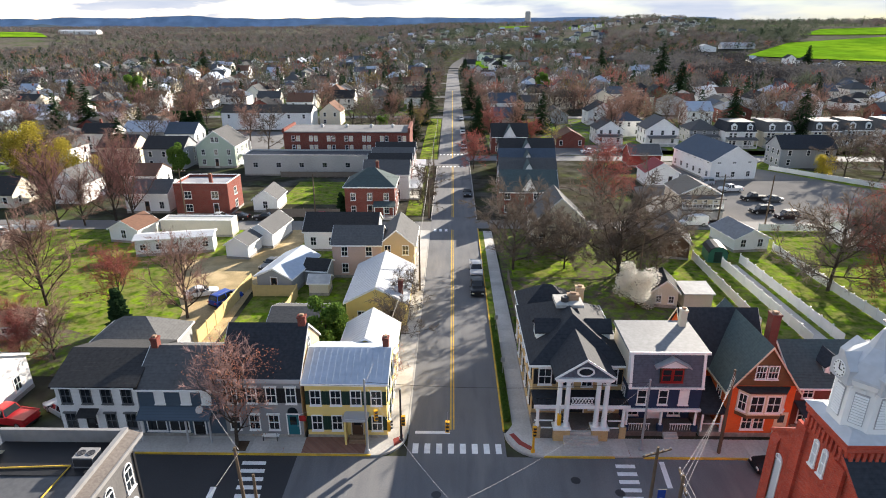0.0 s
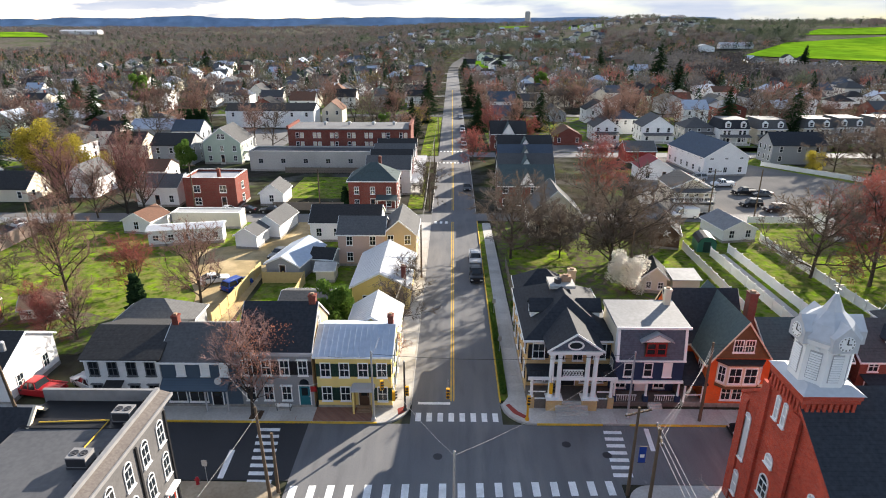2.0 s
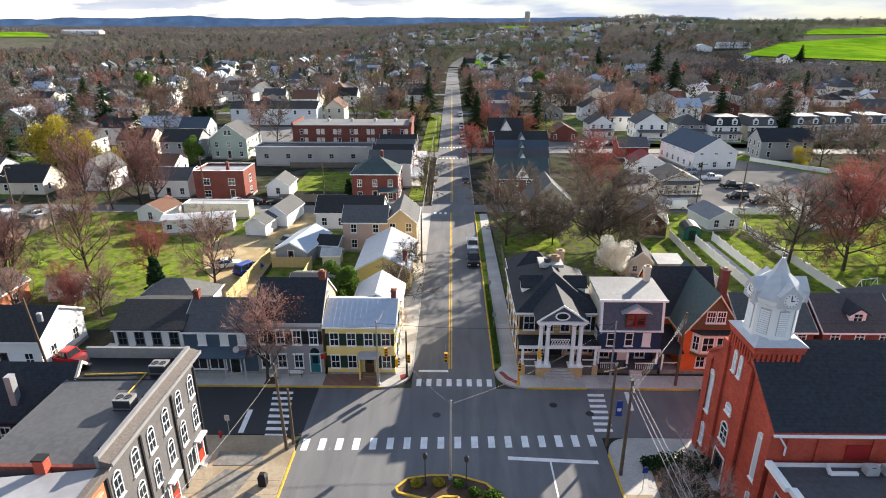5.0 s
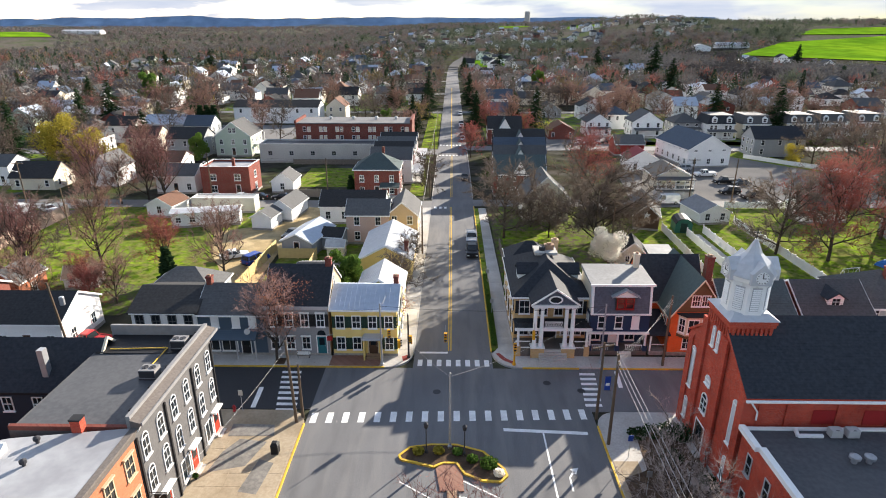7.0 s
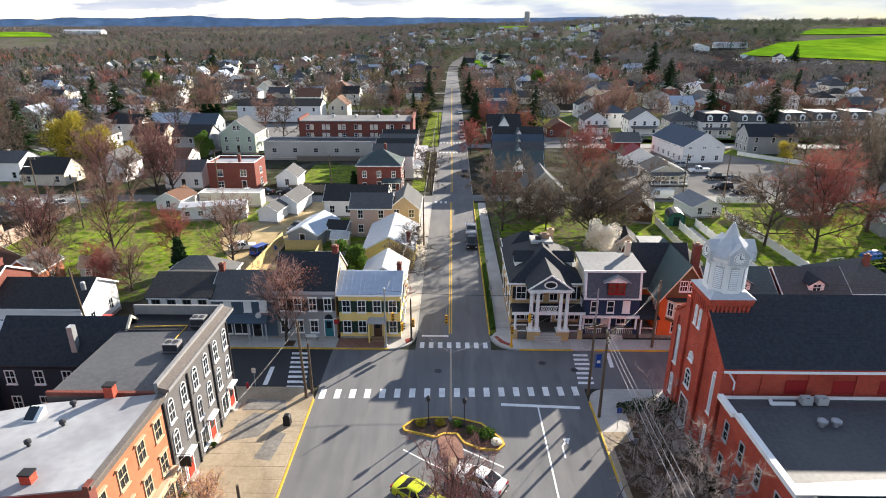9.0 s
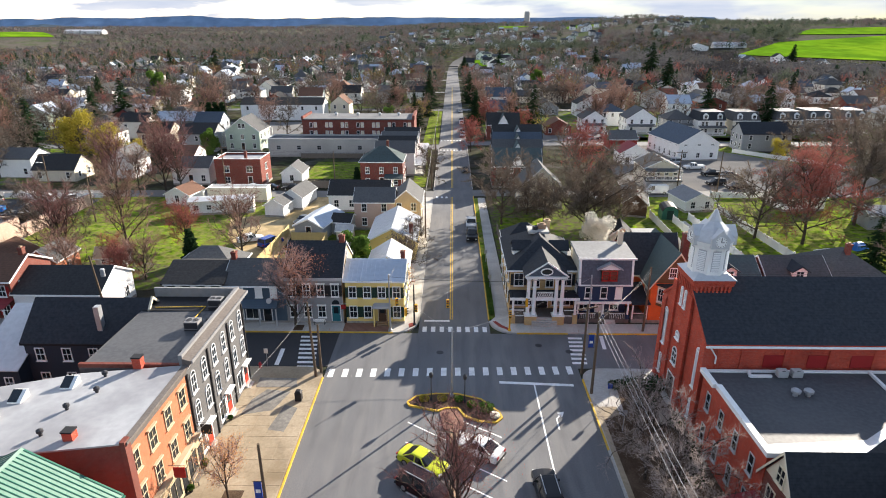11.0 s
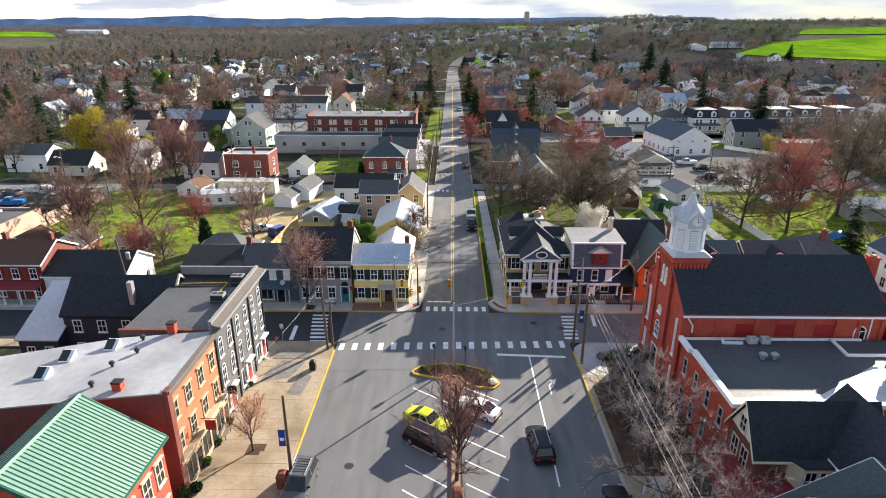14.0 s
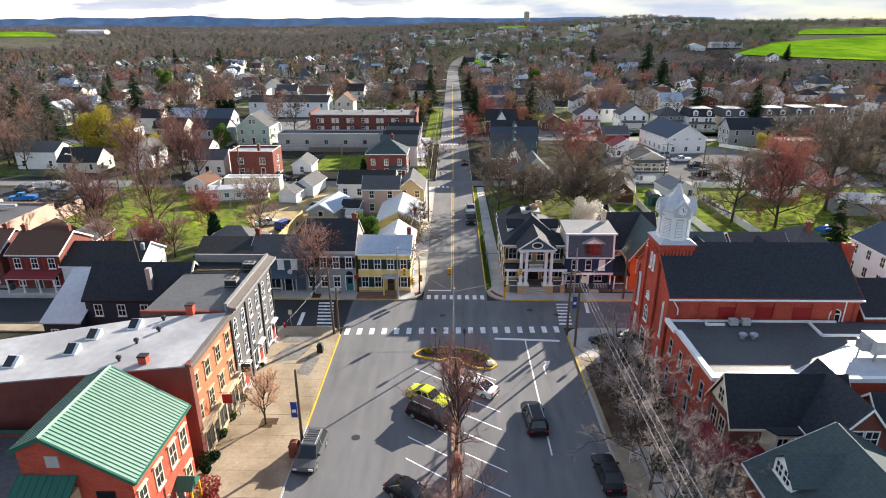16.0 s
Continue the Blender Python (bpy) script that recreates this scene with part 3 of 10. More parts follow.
def window(parent, m, w=0.9, h=1.5, frame=None, shutters=None, arch=False, hood=False, rails=1, mull=1, pane=None, simple=False):
    frame = frame or TRIM_WHITE
    pane = pane or GLASS
    key = (round(w, 2), round(h, 2), frame.name, arch, hood, rails, mull, pane.name)
    if simple:
        return part("window", kept(("s",) + key, lambda: win_frame(w, h, rails=rails, mull=0, pane=True).mesh("window", [frame, pane])), None, parent, m=m)
    o = part("window", kept(key, lambda: win_frame(w, h, arch=arch, hood=hood, rails=rails, mull=mull).mesh("window", frame)), None, parent, m=m)
    part("pane", kept(("p", key[0], key[1], arch, pane.name), lambda: win_pane(w, h, arch).mesh("pane", pane)), None, o)
    part("sill", kept(("sill", key[0], frame.name), lambda: MB().box(-w / 2 - 0.14, w / 2 + 0.14, -0.16, 0.0, -0.17, -0.085).mesh("sill", frame)), None, o)
    if hood:
        part("hood", kept(("hood", key[0], frame.name), lambda: MB().box(-w / 2 - 0.17, w / 2 + 0.17, -0.2, 0.0, 0, 0.13).mesh("hood", frame)), None, o, m=pose(0, 0, h + 0.1))
    if shutters:
        def sh():
            return win_frame(0.30, h - 0.12, 0.05, 0.06, rails=1, mull=0, pane=True).mesh("shutter", [shutters, shutters])
        me = kept(("sh", key[1], shutters.name), sh)
        for s in (-1, 1):
            part("shutter", me, None, o, m=pose(s * (w / 2 + 0.31), 0, 0.03))
    return o


def door(parent, m, w=0.95, h=2.1, mat=None, frame=None, light=True):
    mb = MB()
    mb.box(-w / 2 - 0.1, -w / 2, -0.08, 0.02, 0, h + 0.1).box(w / 2, w / 2 + 0.1, -0.08, 0.02, 0, h + 0.1).box(-w / 2, w / 2, -0.08, 0.02, h, h + 0.1)
    o = part("door", mb, frame or TRIM_WHITE, parent, m=m)
    q = MB().box(-w / 2, w / 2, -0.04, 0.02, 0, h)
    q.box(-w * 0.32, w * 0.32, -0.06, -0.03, 0.15, 0.9)
    part("leaf", q, mat or TRIM_BROWN, o)
    if light:
        part("pane", MB().box(-w * 0.3, w * 0.3, -0.06, -0.03, 1.1, h - 0.2), GLASS, o)
    part("knob", MB().box(w * 0.36, w * 0.42, -0.1, -0.04, 0.95, 1.05), METAL_GREY, o)
    return o


def steps(parent, m, n=3, w=1.5, rise=0.18, tread=0.3, mat=None):
    mb = MB()
    for i in range(n):
        mb.box(-w / 2, w / 2, -tread * (n - i), -tread * (n - i - 1), 0, rise * (i + 1))
    return part("steps", mb, mat or CONCRETE, parent, m=m)


def chimney(parent, x, y, z0, z1, w=0.6, d=0.6, mat=None):
    mb = MB().box(x - w / 2, x + w / 2, y - d / 2, y + d / 2, z0, z1 - 0.2)
    mb.box(x - w / 2 - 0.06, x + w / 2 + 0.06, y - d / 2 - 0.06, y + d / 2 + 0.06, z1 - 0.2, z1)
    o = part("chimney", mb, mat or BRICK_RED, parent)
    part("flue", MB().box(x - w / 4, x + w / 4, y - d / 4, y + d / 4, z1, z1 + 0.18), STONE_BROWN, o)
    return o


def roof_mesh(kind, w, d, h, rise, over=0.35, t=0.14):
    """Roof shells on a box w by d whose walls end at h."""
    mb = MB()
    if kind == "gx":
        s = rise / (d / 2)
        D, ze, zr = d / 2 + over, h - over * s, h + rise
        mb.along_x([(-D, ze), (0, zr), (D, ze), (D, ze + t), (0, zr + t), (-D, ze + t)][::-1], -w / 2 - over * 0.7, w / 2 + over * 0.7)
    elif kind == "gy":
        s = rise / (w / 2)
        D, ze, zr = w / 2 + over, h - over * s, h + rise
        mb.along_y([(-D, ze), (0, zr), (D, ze), (D, ze + t), (0, zr + t), (-D, ze + t)][::-1], -d / 2 - over * 0.7, d / 2 + over * 0.7)
    elif kind == "hip":
        a, b = w / 2 + over, d / 2 + over
        r = max(0.0, abs(a - b))
        rx, ry = (r, 0) if a >= b else (0, r)
        z0, zr = h - 0.02, h + rise
        rim = [(-a, -b), (a, -b), (a, b), (-a, b)]
        k = [(x, y, z0) for x, y in rim] + [(x, y, z0 + t) for x, y in rim] + [(-rx, -ry, zr + t), (rx, ry, zr + t)]
        mb.v += k
        if a >= b:
            mb.f += [(3, 2, 1, 0), (0, 1, 5, 4), (1, 2, 6, 5), (2, 3, 7, 6), (3, 0, 4, 7), (4, 5, 9, 8), (5, 6, 9), (6, 7, 8, 9), (7, 4, 8)]
        else:
            mb.f += [(3, 2, 1, 0), (0, 1, 5, 4), (1, 2, 6, 5), (2, 3, 7, 6), (3, 0, 4, 7), (4, 5, 8), (5, 6, 9, 8), (6, 7, 9), (7, 4, 8, 9)]
        mb.m += [0] * 9
    elif kind == "flat":
        mb.box(-w / 2 + 0.2, w / 2 - 0.2, -d / 2 + 0.2, d / 2 - 0.2, h - 0.1, h + 0.02)
    elif kind == "shed":
        D = d / 2 + over
        mb.along_x([(-D, h), (D, h + rise), (D, h + rise + t), (-D, h + t)][::-1], -w / 2 - over * 0.7, w / 2 + over * 0.7)
    return mb


def wall_mesh(kind, w, d, h, rise, z0=0.0):
    mb = MB()
    e = 0.03
    if kind == "gx":
        mb.along_x([(-d / 2, z0), (d / 2, z0), (d / 2, h - e), (0, h + rise - e), (-d / 2, h - e)], -w / 2, w / 2)
    elif kind == "gy":
        mb.along_y([(-w / 2, z0), (w / 2, z0), (w / 2, h - e), (0, h + rise - e), (-w / 2, h - e)], -d / 2, d / 2)
    elif kind == "shed":
        mb.along_x([(-d / 2, z0), (d / 2, z0), (d / 2, h + rise - e), (-d / 2, h - e)], -w / 2, w / 2)
    elif kind == "flat":
        mb.box(-w / 2, w / 2, -d / 2, d / 2, z0, h - 0.12)
        for x0, x1, y0, y1 in ((-w / 2, w / 2, -d / 2, -d / 2 + 0.25), (-w / 2, w / 2, d / 2 - 0.25, d / 2), (-w / 2, -w / 2 + 0.25, -d / 2 + 0.25, d / 2 - 0.25), (w / 2 - 0.25, w / 2, -d / 2 + 0.25, d / 2 - 0.25)):
            mb.box(x0, x1, y0, y1, h - 0.12, h + rise)
    else:
        mb.box(-w / 2, w / 2, -d / 2, d / 2, z0, h)
    return mb


def porch(parent, w, depth, h, y, roofm, trim=None, posts=4, floor_h=0.45, rise=0.5, x=0.0, rail=False, deck=None):
    """A porch on the front: y is the wall it leans on."""
    trim = trim or TRIM_WHITE
    o = part("porch_floor", MB().box(x - w / 2, x + w / 2, y - depth, y, 0, floor_h), deck or CONCRETE, parent)
    r = MB().along_x([(y - depth - 0.25, h), (y + 0.0, h + rise), (y + 0.0, h + rise + 0.12), (y - depth - 0.25, h + 0.12)][::-1], x - w / 2 - 0.2, x + w / 2 + 0.2)
    part("porch_roof", r, roofm, parent)
    part("porch_beam", MB().box(x - w / 2, x + w / 2, y - depth, y - depth + 0.16, h - 0.22, h), trim, parent)
    for i in range(posts):
        px = x - w / 2 + 0.12 + (w - 0.24) * i / max(1, posts - 1)
        q = MB().box(px - 0.08, px + 0.08, y - depth + 0.02, y - depth + 0.16, floor_h, h - 0.2)
        q.box(px - 0.12, px + 0.12, y - depth - 0.02, y - depth + 0.2, floor_h, floor_h + 0.25).box(px - 0.12, px + 0.12, y - depth - 0.02, y - depth + 0.2, h - 0.4, h - 0.24)
        part("post", q, trim, parent)
    if rail:
        q = MB().box(x - w / 2, x + w / 2, y - depth + 0.06, y - depth + 0.12, floor_h + 0.8, floor_h + 0.88)
        n = int(w / 0.3)
        for i in range(n):
            px = x - w / 2 + w * (i + 0.5) / n
            q.box(px - 0.02, px + 0.02, y - depth + 0.07, y - depth + 0.11, floor_h, floor_h + 0.8)
        part("railing", q, trim, parent)
    return o


def gable_trim(parent, kind, w, d, h, rise, over, mat):
    """Bargeboards and eaves boards."""
    if kind in ("gx", "gy"):
        a, b = (d, w) if kind == "gx" else (w, d)
        s = rise / (a / 2)
        D, ze, zr = a / 2 + over, h - over * s, h + rise
        e = b / 2 + over * 0.7
        for c in (-1, 1):
            lo, hi = (e, e + 0.05) if c > 0 else (-e - 0.05, -e)
            pr = [(-D, ze - 0.12), (0, zr - 0.12), (D, ze - 0.12), (D, ze + 0.13), (0, zr + 0.13), (-D, ze + 0.13)]
            mb = MB()
            if kind == "gx":
                mb.loft([[(lo, y, z) for y, z in pr], [(hi, y, z) for y, z in pr]])
            else:
                mb.loft([[(x, lo, z) for x, z in pr], [(x, hi, z) for x, z in pr]])
            part("bargeboard", mb, mat, parent)
            q = (c * D, c * (D + 0.06))
            if kind == "gx":
                part("eaves_board", MB().box(-e, e, min(q), max(q), ze - 0.06, ze + 0.13), mat, parent)
            else:
                part("eaves_board", MB().box(min(q), max(q), -e, e, ze - 0.06, ze + 0.13), mat, parent)
    else:
        a, b = w / 2 + over, d / 2 + over
        mb = MB()
        o4, i4 = [(-a - 0.05, -b - 0.05), (a + 0.05, -b - 0.05), (a + 0.05, b + 0.05), (-a - 0.05, b + 0.05)], [(-a, -b), (a, -b), (a, b), (-a, b)]
        rings = [[(x, y, z) for x, y, z in ((*o4[k], h - 0.08), (*o4[k], h + 0.15), (*i4[k], h + 0.15), (*i4[k], h - 0.08))] for k in (0, 1, 2, 3, 0)]
        mb.loft(rings, caps=False)
        part("eaves_board", mb, mat, parent)


RIB = 0.035


def house(name, label, x, y, w, d, h, roof="gx", rise=2.2, rz=0, wall=None, roofm=None, trim=None, over=0.3, wins=None, ww=0.85, wh=1.4, storeys=(0.9, 3.6),
          shutters=None, chim=(), doors=("f",), simple=False, category="house", group="", foundation=True, z=0.0, ribs=0, stack=None, door_mat=None):
    """A house: footprint w by d about (x, y), walls h high, front towards -y before the turn rz. wins: face -> number of windows in a row."""
    wall, roofm, trim = wall or SIDING_WHITE, roofm or SHINGLE, trim or TRIM_WHITE
    if len(label.split()) < 4:
        label += " with a " + roofm.name.replace("_", " ") + " roof"
    o = thing(name, x, y, z, rz, label, category, group)
    part("wall", wall_mesh(roof, w, d, h, rise), wall, o)
    if foundation and not simple:
        part("foundation", MB().box(-w / 2 - 0.04, w / 2 + 0.04, -d / 2 - 0.04, d / 2 + 0.04, -0.3, 0.4), STONE, o)
    r = roof_mesh(roof, w, d, h, rise, over)
    ro = part("roof", r, roofm, o)
    if ribs and roof in ("gx", "gy"):
        a, b = (d, w) if roof == "gx" else (w, d)
        s = rise / (a / 2)
        D, ze, zr, e = a / 2 + over, h - over * s + 0.14, h + rise + 0.14, b / 2 + over * 0.7
        n = int(2 * e / ribs)
        for sgn in (-1, 1):
            pr = [(sgn * D, ze - 0.01), (0, zr - 0.01), (0, zr + RIB), (sgn * D, ze + RIB)]
            if roof == "gx":
                q = MB().loft([[(-0.02, v, zz) for v, zz in pr], [(0.02, v, zz) for v, zz in pr]])
            else:
                q = MB().loft([[(v, -0.02, zz) for v, zz in pr], [(v, 0.02, zz) for v, zz in pr]])
            # On a green roof the darker seam colour paints the ribs' shadow lines.
            me = q.mesh("seam", METAL_DKGREEN if roofm == METAL_GREEN else roofm)
            for i in range(n + 1):
                c = -e + 0.02 + (2 * e - 0.04) * i / n
                part("seam", me, None, ro, m=pose(c, 0, 0) if roof == "gx" else pose(0, c, 0))
    if roof != "flat" and not simple:
        gable_trim(o, roof if roof in ("gx", "gy") else "hip", w, d, h, rise, over, trim) if roof != "shed" else None
    if roof == "flat":
        q = MB()
        for x0, x1, y0, y1 in ((-w / 2 - 0.04, w / 2 + 0.04, -d / 2 - 0.04, -d / 2 + 0.3), (-w / 2 - 0.04, w / 2 + 0.04, d / 2 - 0.3, d / 2 + 0.04), (-w / 2 - 0.04, -w / 2 + 0.3, -d / 2 + 0.3, d / 2 - 0.3), (w / 2 - 0.3, w / 2 + 0.04, -d / 2 + 0.3, d / 2 - 0.3)):
            q.box(x0, x1, y0, y1, h + rise, h + rise + 0.08)
        part("coping", q, trim, o)
    for face, n in (wins or {}).items():
        span = w if face in "fb" else d
        for zi, zz in enumerate(storeys):
            for i in range(n):
                u = -span / 2 + span * (i + 0.5) / n
                if zi == 0 and face in doors and i == n // 2:
                    continue
                window(o, on_face(face, w, d, u, zz), ww, wh if zz + wh + 0.15 < h or roof in ("gx", "gy") and False else min(wh, h - zz - 0.2), trim, shutters, simple=simple)
    for face in doors:
        if wins and face in wins and not simple:
            span, n = (w if face in "fb" else d), wins[face]
            u = -span / 2 + span * (n // 2 + 0.5) / n
            door(o, on_face(face, w, d, u, 0.42), mat=door_mat, frame=trim)
            steps(o, on_face(face, w, d, u, 0), 2, 1.3)
    for c in chim:
        chimney(o, *c)
    return o


# ---- trees ----
def rnd_dir(R):
    a, z = R.uniform(0, 2 * math.pi), R.uniform(-1, 1)
    q = math.sqrt(1 - z * z)
    return Vector((q * math.cos(a), q * math.sin(a), z))


def limb(wood, R, p, d, length, r, segs, sides, bend, lift):
    """A bent tapering limb; gives back points along it with directions."""
    out = []
    u = d.orthogonal().normalized()
    ring = None
    rings = []
    for s in range(segs + 1):
        w = d.cross(u).normalized()
        u = w.cross(d).normalized()
        rr = r * (1 - 0.72 * s / segs)
        rings.append([p + (u * math.cos(t) + w * math.sin(t)) * rr for t in (2 * math.pi * i / sides for i in range(sides))])
        out.append((p.copy(), d.copy()))
        d = (d + rnd_dir(R) * bend + Vector((0, 0, lift))).normalized()
        p = p + d * (length / segs)
    wood.loft(rings, caps=False)
    return out


def sub_dirs(R, d, n, lo, hi):
    """n directions that lean lo to hi degrees away from d, spread round it."""
    u = d.orthogonal().normalized()
    w = d.cross(u)
    a0 = R.uniform(0, 6.283)
    out = []
    for i in range(n):
        a = a0 + 6.283 * i / n + R.uniform(-0.5, 0.5)
        t = radians(R.uniform(lo, hi))
        out.append((d * math.cos(t) + (u * math.cos(a) + w * math.sin(a)) * math.sin(t)).normalized())
    return out


def bare_tree(seed, height=10, n1=7, n2=5, n3=5, twigs=6, lean=(30, 62), lift=0.05, tw=0.02, fork=0.24, leaf_per=0, size=0.12, reach=0.36):
    """Wood, twigs and buds of one tree: trunk, limbs, branches, branchlets and fine twigs."""
    R = random.Random(seed)
    wood, tg, tips = MB(), MB(), []
    H = height
    axis = limb(wood, R, Vector((0, 0, -0.3)), Vector((R.uniform(-0.04, 0.04), R.uniform(-0.04, 0.04), 1)).normalized(), H * 0.8, H * 0.019, 8, 7, 0.06, 0.05)
    for i in range(n1):
        f = fork + (0.72 - fork) * i / max(1, n1 - 1)
        k = min(7, int(f / 0.8 * 8))
        p, d = axis[k]
        p = p.lerp(axis[k + 1][0], f / 0.8 * 8 - k)
        a = 2.4 * i + R.uniform(-0.4, 0.4)
        t = radians(R.uniform(*lean)) * (1.08 - 0.5 * f)
        e = Vector((math.cos(a) * math.sin(t), math.sin(a) * math.sin(t), math.cos(t)))
        L1 = H * reach * R.uniform(0.85, 1.15) * (1.15 - 0.65 * f)
        l1 = limb(wood, R, p, e, L1 * 1.25, H * 0.0095 * (1.1 - 0.6 * f), 5, 5, 0.13, lift)
        for j in range(n2):
            q, d1 = l1[1 + (j * 4) // max(1, n2 - 1)] if n2 > 1 else l1[3]
            for e2 in sub_dirs(R, d1, 1, 25, 60):
                l2 = limb(wood, R, q, (e2 + Vector((0, 0, lift * 2))).normalized(), H * 0.19 * R.uniform(0.7, 1.2), H * 0.005, 3, 3, 0.16, lift)
                for m in range(n3):
                    q3, d3 = l2[1 + m % 3]
                    for e3 in sub_dirs(R, d3, 1, 20, 65):
                        L3 = H * 0.10 * R.uniform(0.7, 1.25)
                        e3 = (e3 + Vector((0, 0, lift * 2))).normalized()
                        sd = e3.orthogonal().normalized() * tw * 1.3
                        end = q3 + e3 * L3
                        tg.face([q3 - sd, q3 + sd, end])
                        for _ in range(twigs):
                            b = q3.lerp(end, R.uniform(0.15, 1))
                            e4 = (e3 + rnd_dir(R) * 0.85 + Vector((0, 0, lift))).normalized()
                            ln = H * 0.065 * R.uniform(0.6, 1.5)
                            s4 = e4.orthogonal().normalized() * tw
                            s4.rotate(Matrix.Rotation(R.uniform(0, 6.28), 3, e4))
                            tip = b + e4 * ln + rnd_dir(R) * ln * 0.15
                            tg.face([b - s4, b + s4, tip])
                            tips.append(tip)
    lv = MB()
    for t in tips:
        for _ in range(leaf_per):
            c = t + rnd_dir(R) * 0.18
            a = rnd_dir(R) * size * R.uniform(0.6, 1.2)
            b = a.cross(rnd_dir(R)).normalized() * size * R.uniform(0.5, 1.0)
            lv.face([c - a, c + b, c + a])
    return wood, tg, lv


def conifer(seed, height=12, radius=2.6, tiers=26, per=9):
    R = random.Random(seed)
    wood, nd = MB(), MB()
    wood.tube((0, 0, -0.2), (0, 0, height * 0.97), height * 0.018, 0.03, 6)
    for i in range(tiers):
        f = i / (tiers - 1)
        z = height * (0.06 + 0.92 * f)
        ln = radius * (1 - f) ** 0.8 * R.uniform(0.8, 1.15) + 0.25
        for j in range(max(4, int(per * (1 - 0.5 * f)))):
            a = R.uniform(0, 6.283)
            o = Vector((math.cos(a), math.sin(a), 0))
            base = Vector((0, 0, z))
            tip = base + o * ln * R.uniform(0.75, 1.1) + Vector((0, 0, -ln * R.uniform(0.15, 0.45)))
            s = Vector((-o.y, o.x, 0))
            for t in range(6):
                u = (t + R.uniform(0.2, 0.9)) / 6
                c = base.lerp(tip, u)
                g = 0.55 * (1 - 0.4 * u) * (0.5 + 0.5 * ln / radius) * R.uniform(0.7, 1.4)
                dn = Vector((0, 0, -g * R.uniform(0.3, 0.9)))
                nd.face([c, c + s * g + o * g * 0.4 + dn, c + o * g * 1.1 + dn * 0.4])
                nd.face([c, c + o * g * 1.0 + dn * 0.3, c - s * g + o * g * 0.4 + dn])
    return wood, nd


def leaf_cloud(seed, height, rx, rz, n, size, z0=0.15):
    """Limbs with leaves round an uneven crown."""
    R = random.Random(seed)
    wood, lv = MB(), MB()
    wood.tube((0, 0, -0.2), (0, 0, height * 0.5), height * 0.02, height * 0.012, 6)
    lobes = []
    for i in range(16):
        a, rr = R.uniform(0, 6.283), R.uniform(0.25, 0.8)
        zz = height * (z0 + (1 - z0) * (i + 0.6) / 17)
        q = math.sqrt(max(0.1, 1 - ((zz / height - 0.45) / 0.62) ** 2))
        c = Vector((math.cos(a) * rx * rr * q, math.sin(a) * rx * rr * q, zz))
        wood.tube((0, 0, max(0.3, zz - height * 0.25)), c, 0.05, 0.015, 3, caps=False)
        lobes.append((c, rx * R.uniform(0.3, 0.5) * (0.6 + 0.4 * q)))
    for _ in range(n):
        c, r = R.choice(lobes)
        p = c + rnd_dir(R) * r * (R.random() ** 0.4)
        a = rnd_dir(R) * size * R.uniform(0.6, 1.2)
        b = a.cross(rnd_dir(R)).normalized() * size * R.uniform(0.4, 0.9)
        lv.face([p - a, p + b, p + a, p - b])
    return wood, lv


TREE_KIND = {}


def tree_kind(key, wood_mb, crown, extra=None, bark=None):
    TREE_KIND[key] = (wood_mb.mesh("trunk", bark or BARK), crown[0].mesh("crown", crown[1]), extra[0].mesh("leaves", extra[1]) if extra else None)


def tree(key, x, y, s=1.0, rz=0, label="", group="", z=0.0, name="tree", category="tree"):
    if len(label.split()) < 4:
        label += " standing among the houses"
    o = thing(name, x, y, z, rz, label, category, group)
    o.scale = (s, s, s)
    w, c, e = TREE_KIND[key]
    part("trunk", w, None, o)
    part("crown", c, None, o)
    if e:
        part("leaves", e, None, o)
    return o


